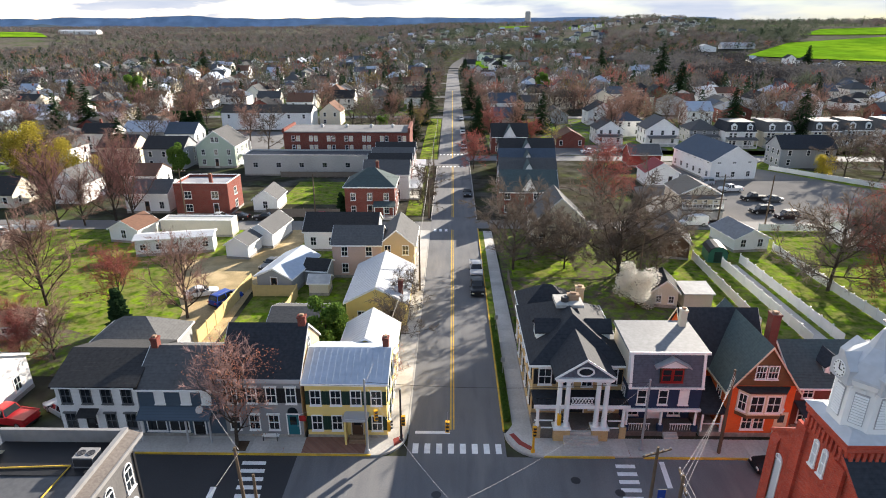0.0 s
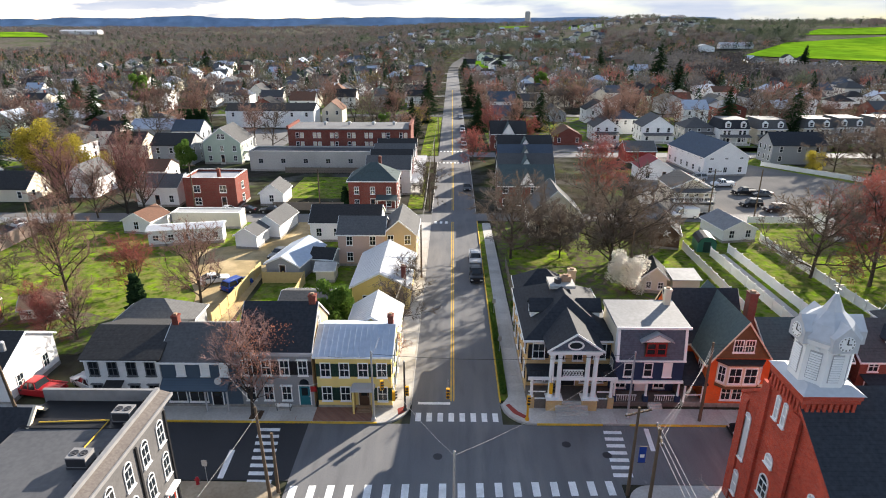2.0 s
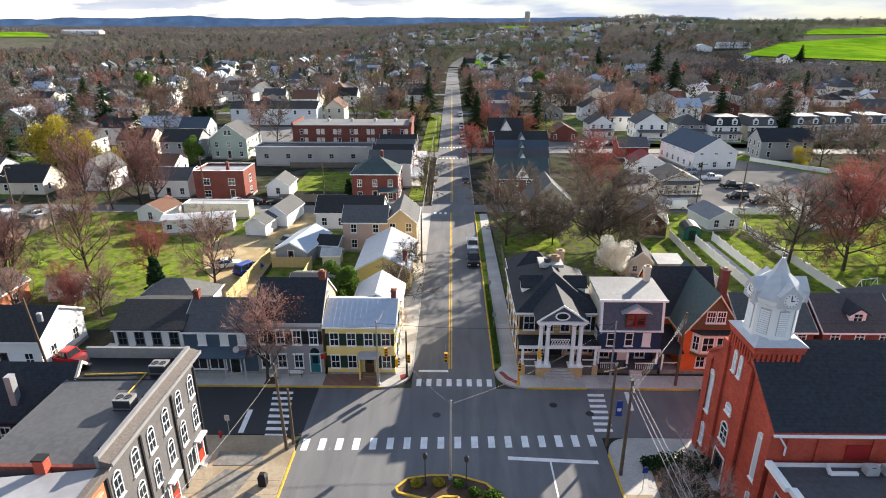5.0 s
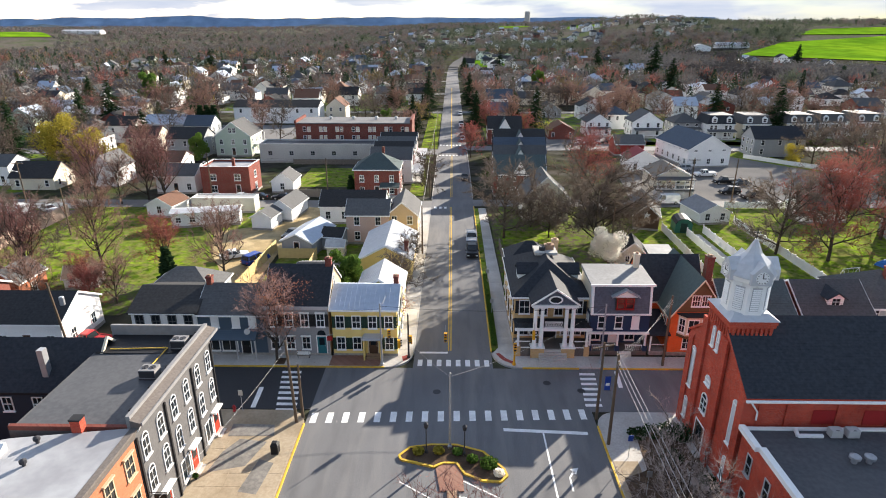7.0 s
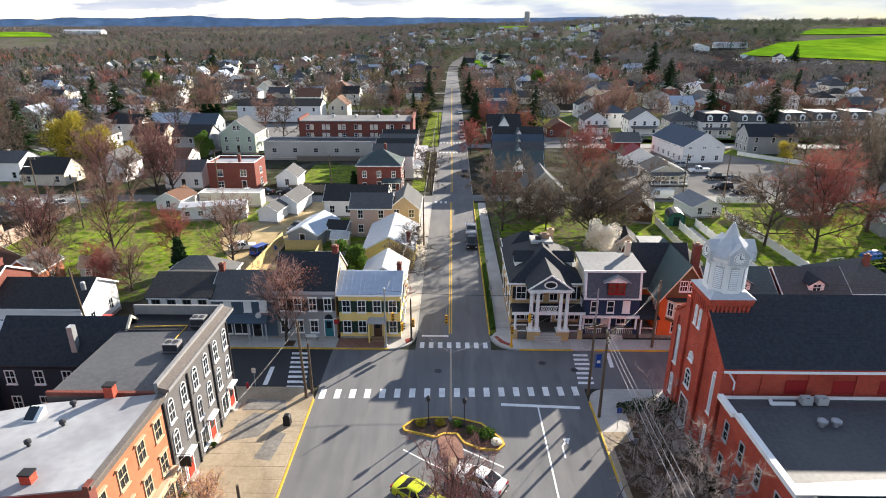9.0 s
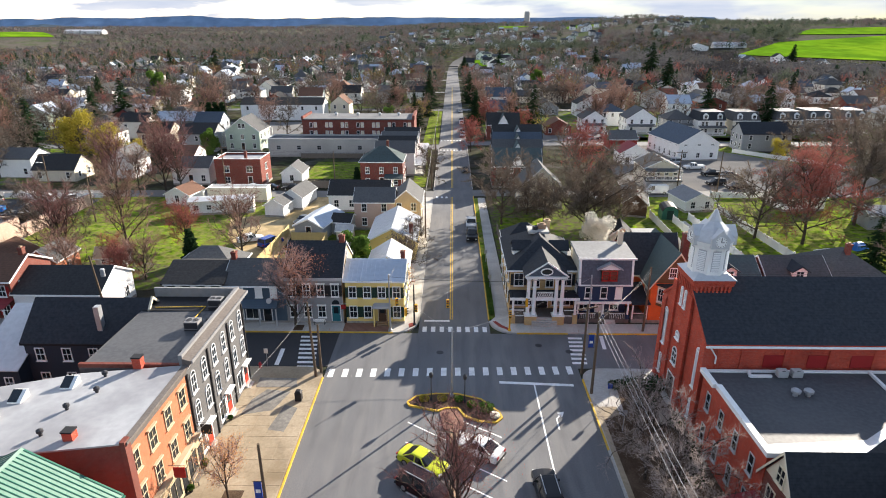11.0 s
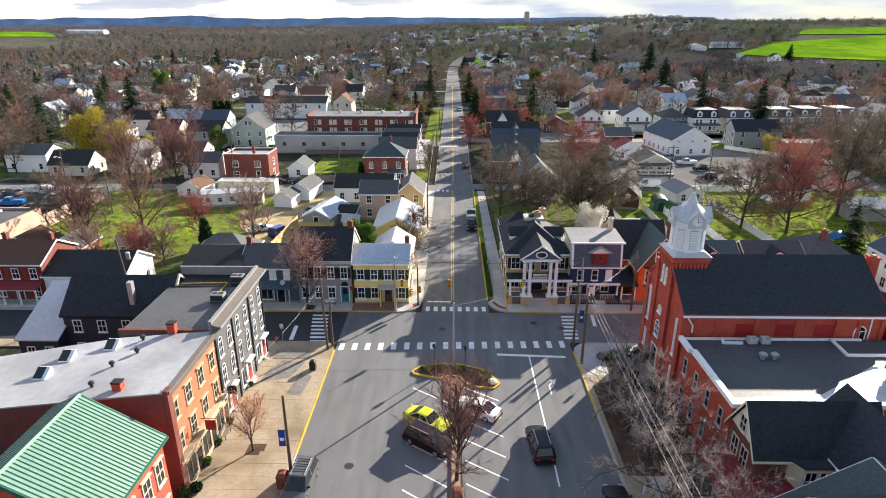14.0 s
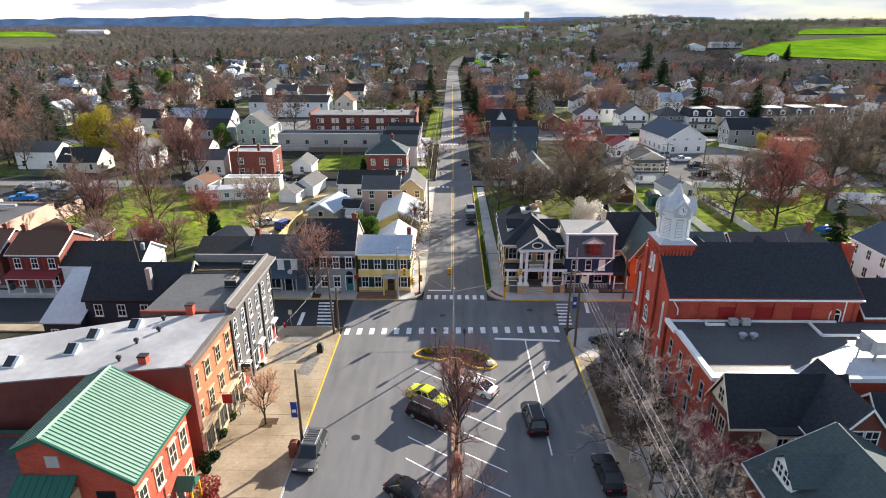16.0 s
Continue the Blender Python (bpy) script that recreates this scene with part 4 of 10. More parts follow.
# ---- vehicles: front towards +y ----
def car(x, y, rz, paint, label, kind="sedan", group=""):
    L, W, H = dict(sedan=(4.6, 1.8, 1.42), minivan=(4.9, 1.95, 1.75), suv=(4.7, 1.9, 1.72), pickup=(5.5, 1.95, 1.8), van=(5.3, 2.0, 2.1), box=(6.4, 2.2, 2.7))[kind]
    o = thing("van" if kind in ("van", "box") else "pickup_truck" if kind == "pickup" else "car", x, y, 0.0, rz, label, "van" if kind in ("van", "box") else "pickup" if kind == "pickup" else "car", group)

    def make():
        f, b, g = L / 2, -L / 2, 0.28
        if kind == "sedan":
            low = [(b, g), (f, g), (f, 0.62), (f - 0.15, 0.78), (f - 1.2, 0.93), (b + 0.9, 0.98), (b + 0.05, 0.92), (b, 0.6)]
            cab = [(f - 1.25, 0.9), (f - 1.95, H), (b + 1.5, H), (b + 0.6, 0.95)]
        elif kind == "minivan":
            low = [(b, g), (f, g), (f, 0.6), (f - 0.12, 0.8), (f - 0.95, 1.02), (b + 0.1, 1.06), (b, 0.8)]
            cab = [(f - 0.9, 0.98), (f - 1.85, H), (b + 0.5, H), (b + 0.1, 1.03)]
        elif kind == "suv":
            low = [(b, g), (f, g), (f, 0.75), (f - 0.15, 0.95), (f - 1.1, 1.05), (b + 0.1, 1.08), (b, 0.8)]
            cab = [(f - 1.15, 1.02), (f - 1.75, H), (b + 0.45, H), (b + 0.12, 1.05)]
        elif kind == "pickup":
            low = [(b, 0.4), (f, 0.4), (f, 0.95), (f - 0.15, 1.08), (f - 1.4, 1.15), (f - 3.2, 1.15), (b + 0.05, 1.15), (b, 0.9)]
            cab = [(f - 1.4, 1.12), (f - 1.95, H), (f - 3.1, H), (f - 3.4, 1.12)]
        else:
            low = [(b, 0.35), (f, 0.35), (f, 0.85), (f - 0.1, 1.05), (f - 0.75, 1.2), (b + 0.05, 1.2), (b, 0.9)]
            cab = [(f - 0.7, 1.17), (f - 1.35, H), (b + 0.1, H), (b + 0.03, 1.17)]
        body, glass = MB(), MB()
        rings = []
        for sx in (-1, -0.96, -0.86, -0.6, 0, 0.6, 0.86, 0.96, 1):
            e = abs(sx) ** 5
            rings.append([(sx * W / 2, yy * (1 - 0.075 * e), g + (zz - g) * (1 - 0.10 * e) + 0.03 * (1 - abs(sx))) for yy, zz in low])
        body.loft(rings[::-1])
        t = 0.78
        (y0, z0), (y1, z1), (y2, z2), (y3, z3) = cab
        lo = [(-W * 0.465, y3 + 0.12, z3), (-W * 0.36, y3, z3), (W * 0.36, y3, z3), (W * 0.465, y3 + 0.12, z3), (W * 0.465, y0 - 0.25, z0), (W * 0.34, y0, z0), (-W * 0.34, y0, z0), (-W * 0.465, y0 - 0.25, z0)]
        hi = [(-W * 0.465 * t, y2 + 0.06, z2), (-W * 0.36 * t, y2, z2), (W * 0.36 * t, y2, z2), (W * 0.465 * t, y2 + 0.06, z2), (W * 0.465 * t, y1 - 0.12, z1), (W * 0.34 * t, y1, z1), (-W * 0.34 * t, y1, z1), (-W * 0.465 * t, y1 - 0.12, z1)]
        glass.loft([lo, hi])
        cy = (y1 + y2) / 2
        body.loft([[(q[0] * fx, cy + (q[1] - cy) * fy, q[2] + dz) for q in hi] for fx, fy, dz in ((1.03, 1.02, -0.05), (1.03, 1.02, 0.0), (0.86, 0.94, 0.045), (0.5, 0.7, 0.06))])
        for i in (0, 3, 4, 7):
            body.tube(lo[i], hi[i], 0.055, 0.045, 5)
        mid = (y0 + y3) / 2
        for yy in ((mid,) if kind != "van" else (mid, mid - 1.0)):
            for s in (-1, 1):
                body.loft([[(s * W * 0.475, yy - 0.07, z0 - 0.02), (s * W * 0.475, yy + 0.07, z0 - 0.02), (s * W * 0.475 * t, yy + 0.05, z1), (s * W * 0.475 * t, yy - 0.05, z1)],
                           [(s * W * 0.485, yy - 0.07, z0 - 0.02), (s * W * 0.485, yy + 0.07, z0 - 0.02), (s * W * 0.485 * t, yy + 0.05, z1), (s * W * 0.485 * t, yy - 0.05, z1)]])
        if kind == "pickup":
            body.box(-W / 2, -W / 2 + 0.1, b, f - 3.4, 1.12, 1.22).box(W / 2 - 0.1, W / 2, b, f - 3.4, 1.12, 1.22).box(-W / 2 + 0.1, W / 2 - 0.1, b, b + 0.08, 1.12, 1.22)
        if kind in ("van", "box"):
            body.loft([[(sx * W * 0.475, yy, zz) for sx, yy, zz in ((-1, b + 0.02, 1.15), (1, b + 0.02, 1.15), (1, f - 2.1, 1.15), (-1, f - 2.1, 1.15))],
                       [(sx * W * 0.43, yy, zz) for sx, yy, zz in ((-1, b + 0.08, H + 0.02), (1, b + 0.08, H + 0.02), (1, f - 2.1, H + 0.02), (-1, f - 2.1, H + 0.02))]])
        wheel = MB()
        rad = 0.34 if kind == "sedan" else 0.38
        wheel.loft([[(sx, rad * q * math.cos(2 * math.pi * i / 14), rad * q * math.sin(2 * math.pi * i / 14)) for i in range(14)] for sx, q in ((-0.11, 0.9), (-0.08, 1), (0.08, 1), (0.11, 0.9))])
        rim = MB()
        rim.loft([[(sx, rad * 0.62 * math.cos(2 * math.pi * i / 10), rad * 0.62 * math.sin(2 * math.pi * i / 10)) for i in range(10)] for sx in (-0.125, 0.125)])
        bump = MB().box(-W * 0.46, W * 0.46, -0.06, 0.05, 0.32, 0.5)
        lamp = MB().box(-0.18, 0.18, -0.04, 0.04, -0.08, 0.08)
        return [body, glass, wheel.mesh("tyre", TYRE), rim.mesh("rim", RIM), bump.mesh("bumper", BLACK_PLASTIC), lamp.mesh("headlight", LAMP_CLEAR), lamp.mesh("tail_light", LAMP_RED), glass.mesh("glasshouse", GLASS_CAR), rad]

    k = kept(("car", kind), make)
    part("body", kept(("carbody", kind, paint), lambda: k[0].mesh("body", CAR[paint])), None, o)
    part("glasshouse", k[7], None, o)
    part("bumper", k[4], None, o, m=pose(0, L / 2 + 0.01, 0))
    part("bumper", k[4], None, o, m=pose(0, -L / 2 + 0.0, 0))
    if kind in ("minivan", "suv"):
        for sx in (-1, 1):
            part("roof_rail", kept(("rail", kind), lambda: MB().box(-0.03, 0.03, -1.2, 0.9, 0, 0.07).mesh("roof_rail", METAL_GREY)), None, o, m=pose(sx * W * 0.30, -0.35, H + 0.045))
    if kind == "minivan":
        for yy in (-1.3, -0.7, -0.1):
            part("roof_bar", kept("roofbar", lambda: MB().box(-0.58, 0.58, -0.03, 0.03, 0, 0.04).mesh("roof_bar", BLACK_PLASTIC)), None, o, m=pose(0, yy, H + 0.12))
    for sx in (-1, 1):
        part("wing_mirror", kept("mirror", lambda: MB().box(-0.1, 0.1, -0.06, 0.06, -0.07, 0.07).mesh("wing_mirror", BLACK_PLASTIC)), None, o, m=pose(sx * (W / 2 + 0.06), L / 2 - 1.6, 1.02))
        for yy in (L / 2 - 0.9, -L / 2 + 0.95):
            t = part("wheel", k[2], None, o, m=pose(sx * (W / 2 - 0.1), yy, k[8]))
            part("rim", k[3], None, t)
        part("headlight", k[5], None, o, m=pose(sx * (W / 2 - 0.28), L / 2 - 0.01, 0.68))
        part("tail_light", k[6], None, o, m=pose(sx * (W / 2 - 0.25), -L / 2 + 0.01, 0.8))
    return o


# ---- poles and wires ----
def utility_pole(x, y, h=10.5, arms=1, rz=0, lamp=False, label="weathered wooden utility pole beside the street", lean=0.0, box=False):
    o = thing("utility_pole", x, y, 0, rz, label, "utility pole", "utility poles")
    part("post", MB().tube((0, 0, -0.3), (lean, 0, h), 0.16, 0.10, 10), POLE_WOOD, o)
    for i in range(arms):
        z = h - 0.5 - 0.9 * i
        part("crossarm", MB().box(-1.2, 1.2, -0.06, 0.06, z - 0.06, z + 0.06), POLE_WOOD, o)
        for xx in (-1.1, -0.5, 0.5, 1.1):
            part("insulator", kept("insul", lambda: MB().turned([(0.04, 0), (0.06, 0.05), (0.03, 0.14)], 8).mesh("insulator", METAL_GREY)), None, o, m=pose(xx, 0, z + 0.06))
    if box:
        part("transformer", MB().turned([(0.26, h - 2.7), (0.28, h - 2.6), (0.28, h - 1.8), (0.2, h - 1.7)], 12, 0.45, 0), METAL_GREY, o)
    if lamp:
        part("lamp_arm", MB().tube((0, 0, h - 2.2), (0, -1.8, h - 1.6), 0.035, 0.03, 6), METAL_GREY, o)
        part("lamp_head", MB().box(-0.15, 0.15, -2.4, -1.7, h - 1.68, h - 1.54), METAL_GREY, o)
    return o


def wire(p, q, sag=0.5, r=0.012, mat=None, name="overhead_cable", label="thin dark overhead cable slung between poles"):
    p, q = Vector(p), Vector(q)
    n = max(6, min(20, int((q - p).length / 4)))
    mb = MB()
    pts = [p.lerp(q, i / n) - Vector((0, 0, 4 * sag * (i / n) * (1 - i / n))) for i in range(n + 1)]
    side = (q - p).cross(Vector((0, 0, 1))).normalized() * r
    up = Vector((0, 0, r))
    mb.loft([[c + side, c + up, c - side, c - up] for c in pts])
    return tagged(part(name, mb, mat or WIRE), label, "cable", "overhead cables")

# ---- ground ----
def smooth(t):
    t = max(0.0, min(1.0, t))
    return t * t * (3 - 2 * t)


def gz(x, y):
    """The height of the land: level in the town, hills round it."""
    side = smooth((x + 420) / 420)
    far = max(y, abs(x) * 0.9 - 250)
    a = side * (30 * smooth((y - 520) / 900) + 15 * smooth((y - 1200) / 700)) + (1 - side) * 34 * smooth((far - 900) / 1900)
    a += 23 * smooth((y + 0.35 * x - 500) / 750) * smooth((x - 120) / 250) * (1 - smooth((y - 1000) / 600))
    a += 26 * math.exp(-(((x + 1010) / 230) ** 2 + ((y - 1330) / 260) ** 2)) + 24 * math.exp(-(((x - 600) / 210) ** 2 + ((y - 1900) / 300) ** 2))
    a += smooth((far - 650) / 700) * (noise.noise(Vector((x / 420, y / 420, 0.3))) * 6 + noise.noise(Vector((x / 160, y / 160, 4.3))) * 2.5)
    return max(a, 0.0) if far > 480 or x > 120 else 0.0


def land():
    xs = sorted({round(s * (v ** 1.9) * 4800, 1) for v in np.linspace(0, 1, 56) for s in (-1, 1)})
    ys = sorted({round(-420 + v ** 1.8 * 5200, 1) for v in np.linspace(0, 1, 70)})
    mb = MB()
    for y in ys:
        for x in xs:
            mb.v.append((x, y, gz(x, y) - 0.06))
    n = len(xs)
    for j in range(len(ys) - 1):
        for i in range(n - 1):
            mb.f.append((j * n + i, j * n + i + 1, (j + 1) * n + i + 1, (j + 1) * n + i))
            cx, cy = (xs[i] + xs[i + 1]) / 2, (ys[j] + ys[j + 1]) / 2
            mb.m.append(1 if math.hypot(cx, cy) > 900 else 0)
    tagged(part("ground", mb, [LAND, WOODLAND]), "open land of worn spring grass and bare soil", "ground", kind="structure")


land()


def slab(name, poly, top, mat, label, category="ground", bottom=-0.3, kind="structure"):
    return tagged(part(name, MB().prism(poly, bottom, top), mat), label, category, kind=kind)


def rect(x0, x1, y0, y1):
    return [(x0, y0), (x1, y0), (x1, y1), (x0, y1)]


def arc(cx, cy, r, a0, a1, n=8):
    return [(cx + r * math.cos(radians(a0 + (a1 - a0) * i / n)), cy + r * math.sin(radians(a0 + (a1 - a0) * i / n))) for i in range(n + 1)]


slab("road_main", rect(-4.0, 5.0, -0.4, 480), 0.0, ASPHALT_WORN, "grey asphalt main street running to the hills", "road")
slab("road_cross", rect(-13.8, 320, -8.2, -0.4), 0.0, ASPHALT_WORN, "worn asphalt cross street through the junction", "road")
slab("road_cross_west", rect(-320, -13.8, -8.2, -0.4), 0.0, ASPHALT_DARK, "fresh dark asphalt cross street", "road")
slab("road_square", rect(-13.8, 14.3, -140, -8.2), 0.0, ASPHALT_WORN, "broad asphalt square with parking bays", "road")
slab("alley_west", rect(-160, -4.0, 62.5, 68.0), 0.0, ASPHALT_PALE, "worn pale asphalt back street", "road")
slab("alley_east", rect(5.0, 180, 64.0, 69.0), 0.0, ASPHALT_PALE, "worn pale asphalt back street", "road")
slab("street_second_west", rect(-200, -4.0, 119, 127), 0.0, ASPHALT, "asphalt side street", "road")
slab("street_second_east", rect(5.0, 300, 126, 133), 0.0, ASPHALT, "asphalt side street", "road")
for i, yy in enumerate((212, 292, 380, 470)):
    slab("street_far_%d" % (i + 1), rect(-300, -4.0, yy, yy + 6), 0.0, ASPHALT_PALE, "far asphalt side street", "road")
    slab("street_far_east_%d" % (i + 1), rect(5.0, 230, yy, yy + 6), 0.0, ASPHALT_PALE, "far asphalt side street", "road")
slab("parking_west", rect(-130, -78, 28, 60), -0.01, ASPHALT_DARK, "dark asphalt car park", "car park")
slab("parking_east", [(40, 69.0), (104, 69.0), (112, 96), (92, 118), (58, 126), (58, 100), (44, 96)], -0.01, ASPHALT_LOT, "worn pale asphalt car park with patches", "car park")
slab("lot_side", rect(22, 62, 134, 150), -0.005, ASPHALT_PALE, "pale asphalt yard between houses", "car park")
slab("drive_gravel", [(-31.5, 14), (-28.8, 14), (-29.2, 36), (-27.5, 52), (-24.0, 62.5), (-30, 62.5), (-33, 52), (-44, 46), (-41, 36), (-36.5, 28), (-34, 18)], 0.0, GRAVEL, "sandy gravel drive behind the houses", "drive")
slab("yard_factory", rect(-95, -55, 128, 176), -0.01, ASPHALT_PALE, "pale asphalt yard before a long building", "yard")
# grass
slab("lawn_west", rect(-100, -31.8, 17, 62.2), -0.02, GRASS, "spring lawn behind the houses", "lawn")
slab("yard_west", [(-76, 12), (-44, 12), (-40, 19), (-52, 24), (-62, 22), (-76, 26)], 0.0, SOIL, "worn yard with brush behind the houses", "yard")
slab("lawn_strip", rect(-8.9, -6.4, 3.0, 62), 0.02, GRASS, "narrow lawn beside the street", "lawn")
slab("lawn_middle", rect(-28.4, -9.0, 17, 62), -0.02, GRASS, "back yard lawn", "lawn")
slab("lawn_factory", rect(-38, -22, 80, 100), -0.02, GRASS, "lawn behind the brick house", "lawn")
slab("lawn_east", rect(8.0, 36, 18, 63.5), -0.02, SOIL, "shaded worn yard under trees", "yard")
slab("lawn_shade", rect(9.5, 19.5, 40.5, 47.5), 0.0, GRASS, "bright patch of lawn between trees", "lawn")
slab("lawn_shed", [(27.5, 33), (37.5, 33), (39.2, 48.5), (32.5, 48.5)], 0.0, GRASS, "bright back lawn beside a white fence", "lawn")
slab("lawn_east_far", rect(36, 115, 12, 63.5), -0.02, GRASS, "bright spring lawns between white fences", "lawn")
slab("lawn_hall", [(82, 118), (104, 90), (108, 92), (90, 126)], 0.01, GRASS, "grass verge beside the car park", "lawn")
slab("lawn_street", rect(-9.5, -4.4, 128, 210), 0.02, GRASS, "grass verge beside the street", "lawn")
slab("lawn_street_near", rect(-9.5, -6.3, 72, 117), 0.02, GRASS, "grass verge beside the street", "lawn")
for i, (x0, x1, y0, y1) in enumerate(((-110, -12, 214, 290), (12, 200, 135, 210), (-240, -100, 72, 118), (130, 300, 10, 62), (60, 130, 134, 142))):
    slab("yards_far_%d" % (i + 1), rect(x0, x1, y0, y1), -0.02, YARD, "worn yards and drives among far houses", "yard")

# pavements with a kerb step
P = 0.13
slab("pavement_northwest", [(-200, -0.4)] + arc(-7.2, 2.6, 3.0, -90, 0) + [(-4.2, 62.3), (-6.3, 62.3), (-6.3, 3.2), (-8.6, 1.95), (-200, 1.95)], P, CONCRETE, "pale concrete pavement with worn slabs", "pavement")
slab("pavement_northeast", [(5.9, 62)] + [(5.9, 4.0)] + arc(8.3, 2.8, 3.1, 180, 270) + [(200, -0.3), (200, 2.15), (8.0, 2.15), (7.5, 62)], P, CONCRETE, "pale concrete pavement with worn slabs", "pavement")
slab("pavement_southwest", [(-13.9, -130)] + arc(-16.0, -10.6, 2.1, 0, 90) + [(-200, -8.4), (-200, -10.2), (-21.9, -10.2), (-21.9, -130)], P, CONCRETE_TAN, "broad sunlit tan concrete pavement", "pavement")
slab("pavement_southeast", [(22.4, -130), (22.4, -9.9), (200, -9.9), (200, -8.4)] + arc(16.6, -10.6, 2.2, 90, 180) + [(14.4, -130)], P, CONCRETE, "broad concrete pavement before the church", "pavement")
slab("verge_hedge_bed", rect(5.0, 5.9, 3.5, 62), 0.10, GRASS, "narrow grass strip by the kerb", "verge")
# Western part is paving in shade, painted with the dark mulch brown.
slab("mulch_bed", [(15.0, -31), (22.4, -31), (22.4, -11.5), (17.6, -11.5), (17.2, -16.6), (15.0, -17.6)], 0.16, MULCH, "dark mulch bed before the church wall", "bed")


def kerb(name, pts, mat, label, w=0.16, h=0.15):
    """A kerb stone line along points."""
    mb = MB()
    for (x0, y0), (x1, y1) in zip(pts, pts[1:]):
        d = Vector((x1 - x0, y1 - y0, 0)).normalized()
        s = Vector((-d.y, d.x, 0)) * w / 2
        a, b = Vector((x0, y0, 0)), Vector((x1, y1, 0))
        mb.loft([[tuple(q + Vector((0, 0, z))) for q in (a - s, b - s, b + s, a + s)] for z in (-0.2, h)])
    return tagged(part(name, mb, mat), label, "kerb", kind="structure")


kerb("kerb_northwest", [(-200, -0.4), (-30, -0.4)], KERB, "grey concrete kerb")
kerb("kerb_northwest_yellow", [(-30, -0.4), (-7.2, -0.4)], YELLOW_PAINT, "yellow painted kerb")
kerb("kerb_northwest_turn", arc(-7.2, 2.6, 3.0, -90, 0), KERB, "grey concrete kerb")
kerb("kerb_main_west", [(-4.1, 2.7), (-4.1, 62.3)], KERB, "grey concrete kerb")
kerb("kerb_main_west_far", [(-4.1, 69), (-4.1, 118)], KERB, "grey concrete kerb")
kerb("kerb_main_east", [(5.0, 3.2), (5.0, 63.5)], YELLOW_PAINT, "yellow painted kerb")
kerb("kerb_main_east_far", [(5.0, 70), (5.0, 125)], KERB, "grey concrete kerb")
kerb("kerb_northeast_turn", arc(8.3, 2.8, 3.2, 180, 270), KERB, "grey concrete kerb")
kerb("kerb_northeast_yellow", [(8.3, -0.4), (14.6, -0.4)], YELLOW_PAINT, "yellow painted kerb")
kerb("kerb_northeast_yellow_far", [(17.2, -0.4), (34, -0.4)], YELLOW_PAINT, "yellow painted kerb")
kerb("kerb_southwest_yellow", [(-13.85, -28.5), (-13.85, -10.6)], YELLOW_PAINT, "yellow painted kerb")
kerb("kerb_southwest", [(-13.85, -130), (-13.85, -28.5)], KERB, "grey concrete kerb")
kerb("kerb_southeast_yellow", [(14.35, -10.6), (14.35, -22)], YELLOW_PAINT, "yellow painted kerb")
kerb("kerb_southeast", [(14.35, -22), (14.35, -130)], KERB, "grey concrete kerb")
slab("brick_paving", rect(-13.5, -7.8, -0.25, 1.95), 0.142, PAVER, "dull red brick paving before the yellow house", "pavement", 0.0)
for nm, pl in (("ramp_pad_west", rect(-16.6, -14.9, -0.2, 0.5)), ("ramp_pad_east", rect(15.2, 16.8, -0.2, 0.5)), ("ramp_pad_corner_west", [(-5.2, 0.8), (-4.5, 1.4), (-4.5, 2.4), (-5.4, 1.8)]), ("ramp_pad_corner_east", [(5.5, 2.6), (6.2, 1.2), (7.2, 0.4), (7.5, 0.8), (6.6, 1.6), (5.9, 2.8)])):
    slab(nm, pl, 0.145, RED_PAD, "dark red tactile ramp pad", "ramp pad", 0.0)


def slabs(parent, x0, x1, y0, y1, nx, ny, mat, z=0.13):
    """Pavement slabs with open joints, each a piece of its own."""
    w, d = (x1 - x0) / nx, (y1 - y0) / ny
    g = 0.006
    me = MB().loft([[(-w / 2 + g, -d / 2 + g, -0.05), (w / 2 - g, -d / 2 + g, -0.05), (w / 2 - g, d / 2 - g, -0.05), (-w / 2 + g, d / 2 - g, -0.05)], [(-w / 2 + g, -d / 2 + g, 0.014), (w / 2 - g, -d / 2 + g, 0.014), (w / 2 - g, d / 2 - g, 0.014), (-w / 2 + g, d / 2 - g, 0.014)],
        [(-w / 2 + g + 0.01, -d / 2 + g + 0.01, 0.02), (w / 2 - g - 0.01, -d / 2 + g + 0.01, 0.02), (w / 2 - g - 0.01, d / 2 - g - 0.01, 0.02), (-w / 2 + g + 0.01, d / 2 - g - 0.01, 0.02)]]).mesh("slab", mat)
    for i in range(nx):
        for k in range(ny):
            part("slab", me, None, parent, m=pose(x0 + w * (i + 0.5), y0 + d * (k + 0.5), z + 0.004 * math.sin(7.1 * i + 3.3 * k)))


PAV = bpy.data.objects
slabs(PAV["pavement_southwest"], -21.8, -14.05, -44, -12.8, 5, 20, CONCRETE_TAN)
slabs(PAV["pavement_northwest"], -38, -13.7, -0.3, 1.9, 16, 1, CONCRETE)
slabs(PAV["pavement_northeast"], 8.4, 36, -0.25, 2.1, 18, 1, CONCRETE)
slabs(PAV["pavement_northeast"], 5.95, 7.45, 5.0, 50.0, 1, 30, CONCRETE)
slabs(PAV["pavement_northwest"], -6.25, -4.3, 3.4, 50.0, 1, 26, CONCRETE)
slabs(PAV["pavement_southeast"], 14.5, 16.7, -40, -15.5, 1, 15, CONCRETE_TAN)

# ---- road markings ----
def marks(name, label, bars, mat, z=0.005):
    """One thing for a set of painted bars, each bar a part. A bar is a four-cornered outline."""
    o = thing(name, 0, 0, 0, 0, label, "road marking", kind="structure")
    for b in bars:
        part("stripe", MB().prism(b, 0.001, z), mat, o)
    return o


def para(x, y, dx, dy, ex, ey):
    return [(x, y), (x + dx, y + dy), (x + dx + ex, y + dy + ey), (x + ex, y + ey)]


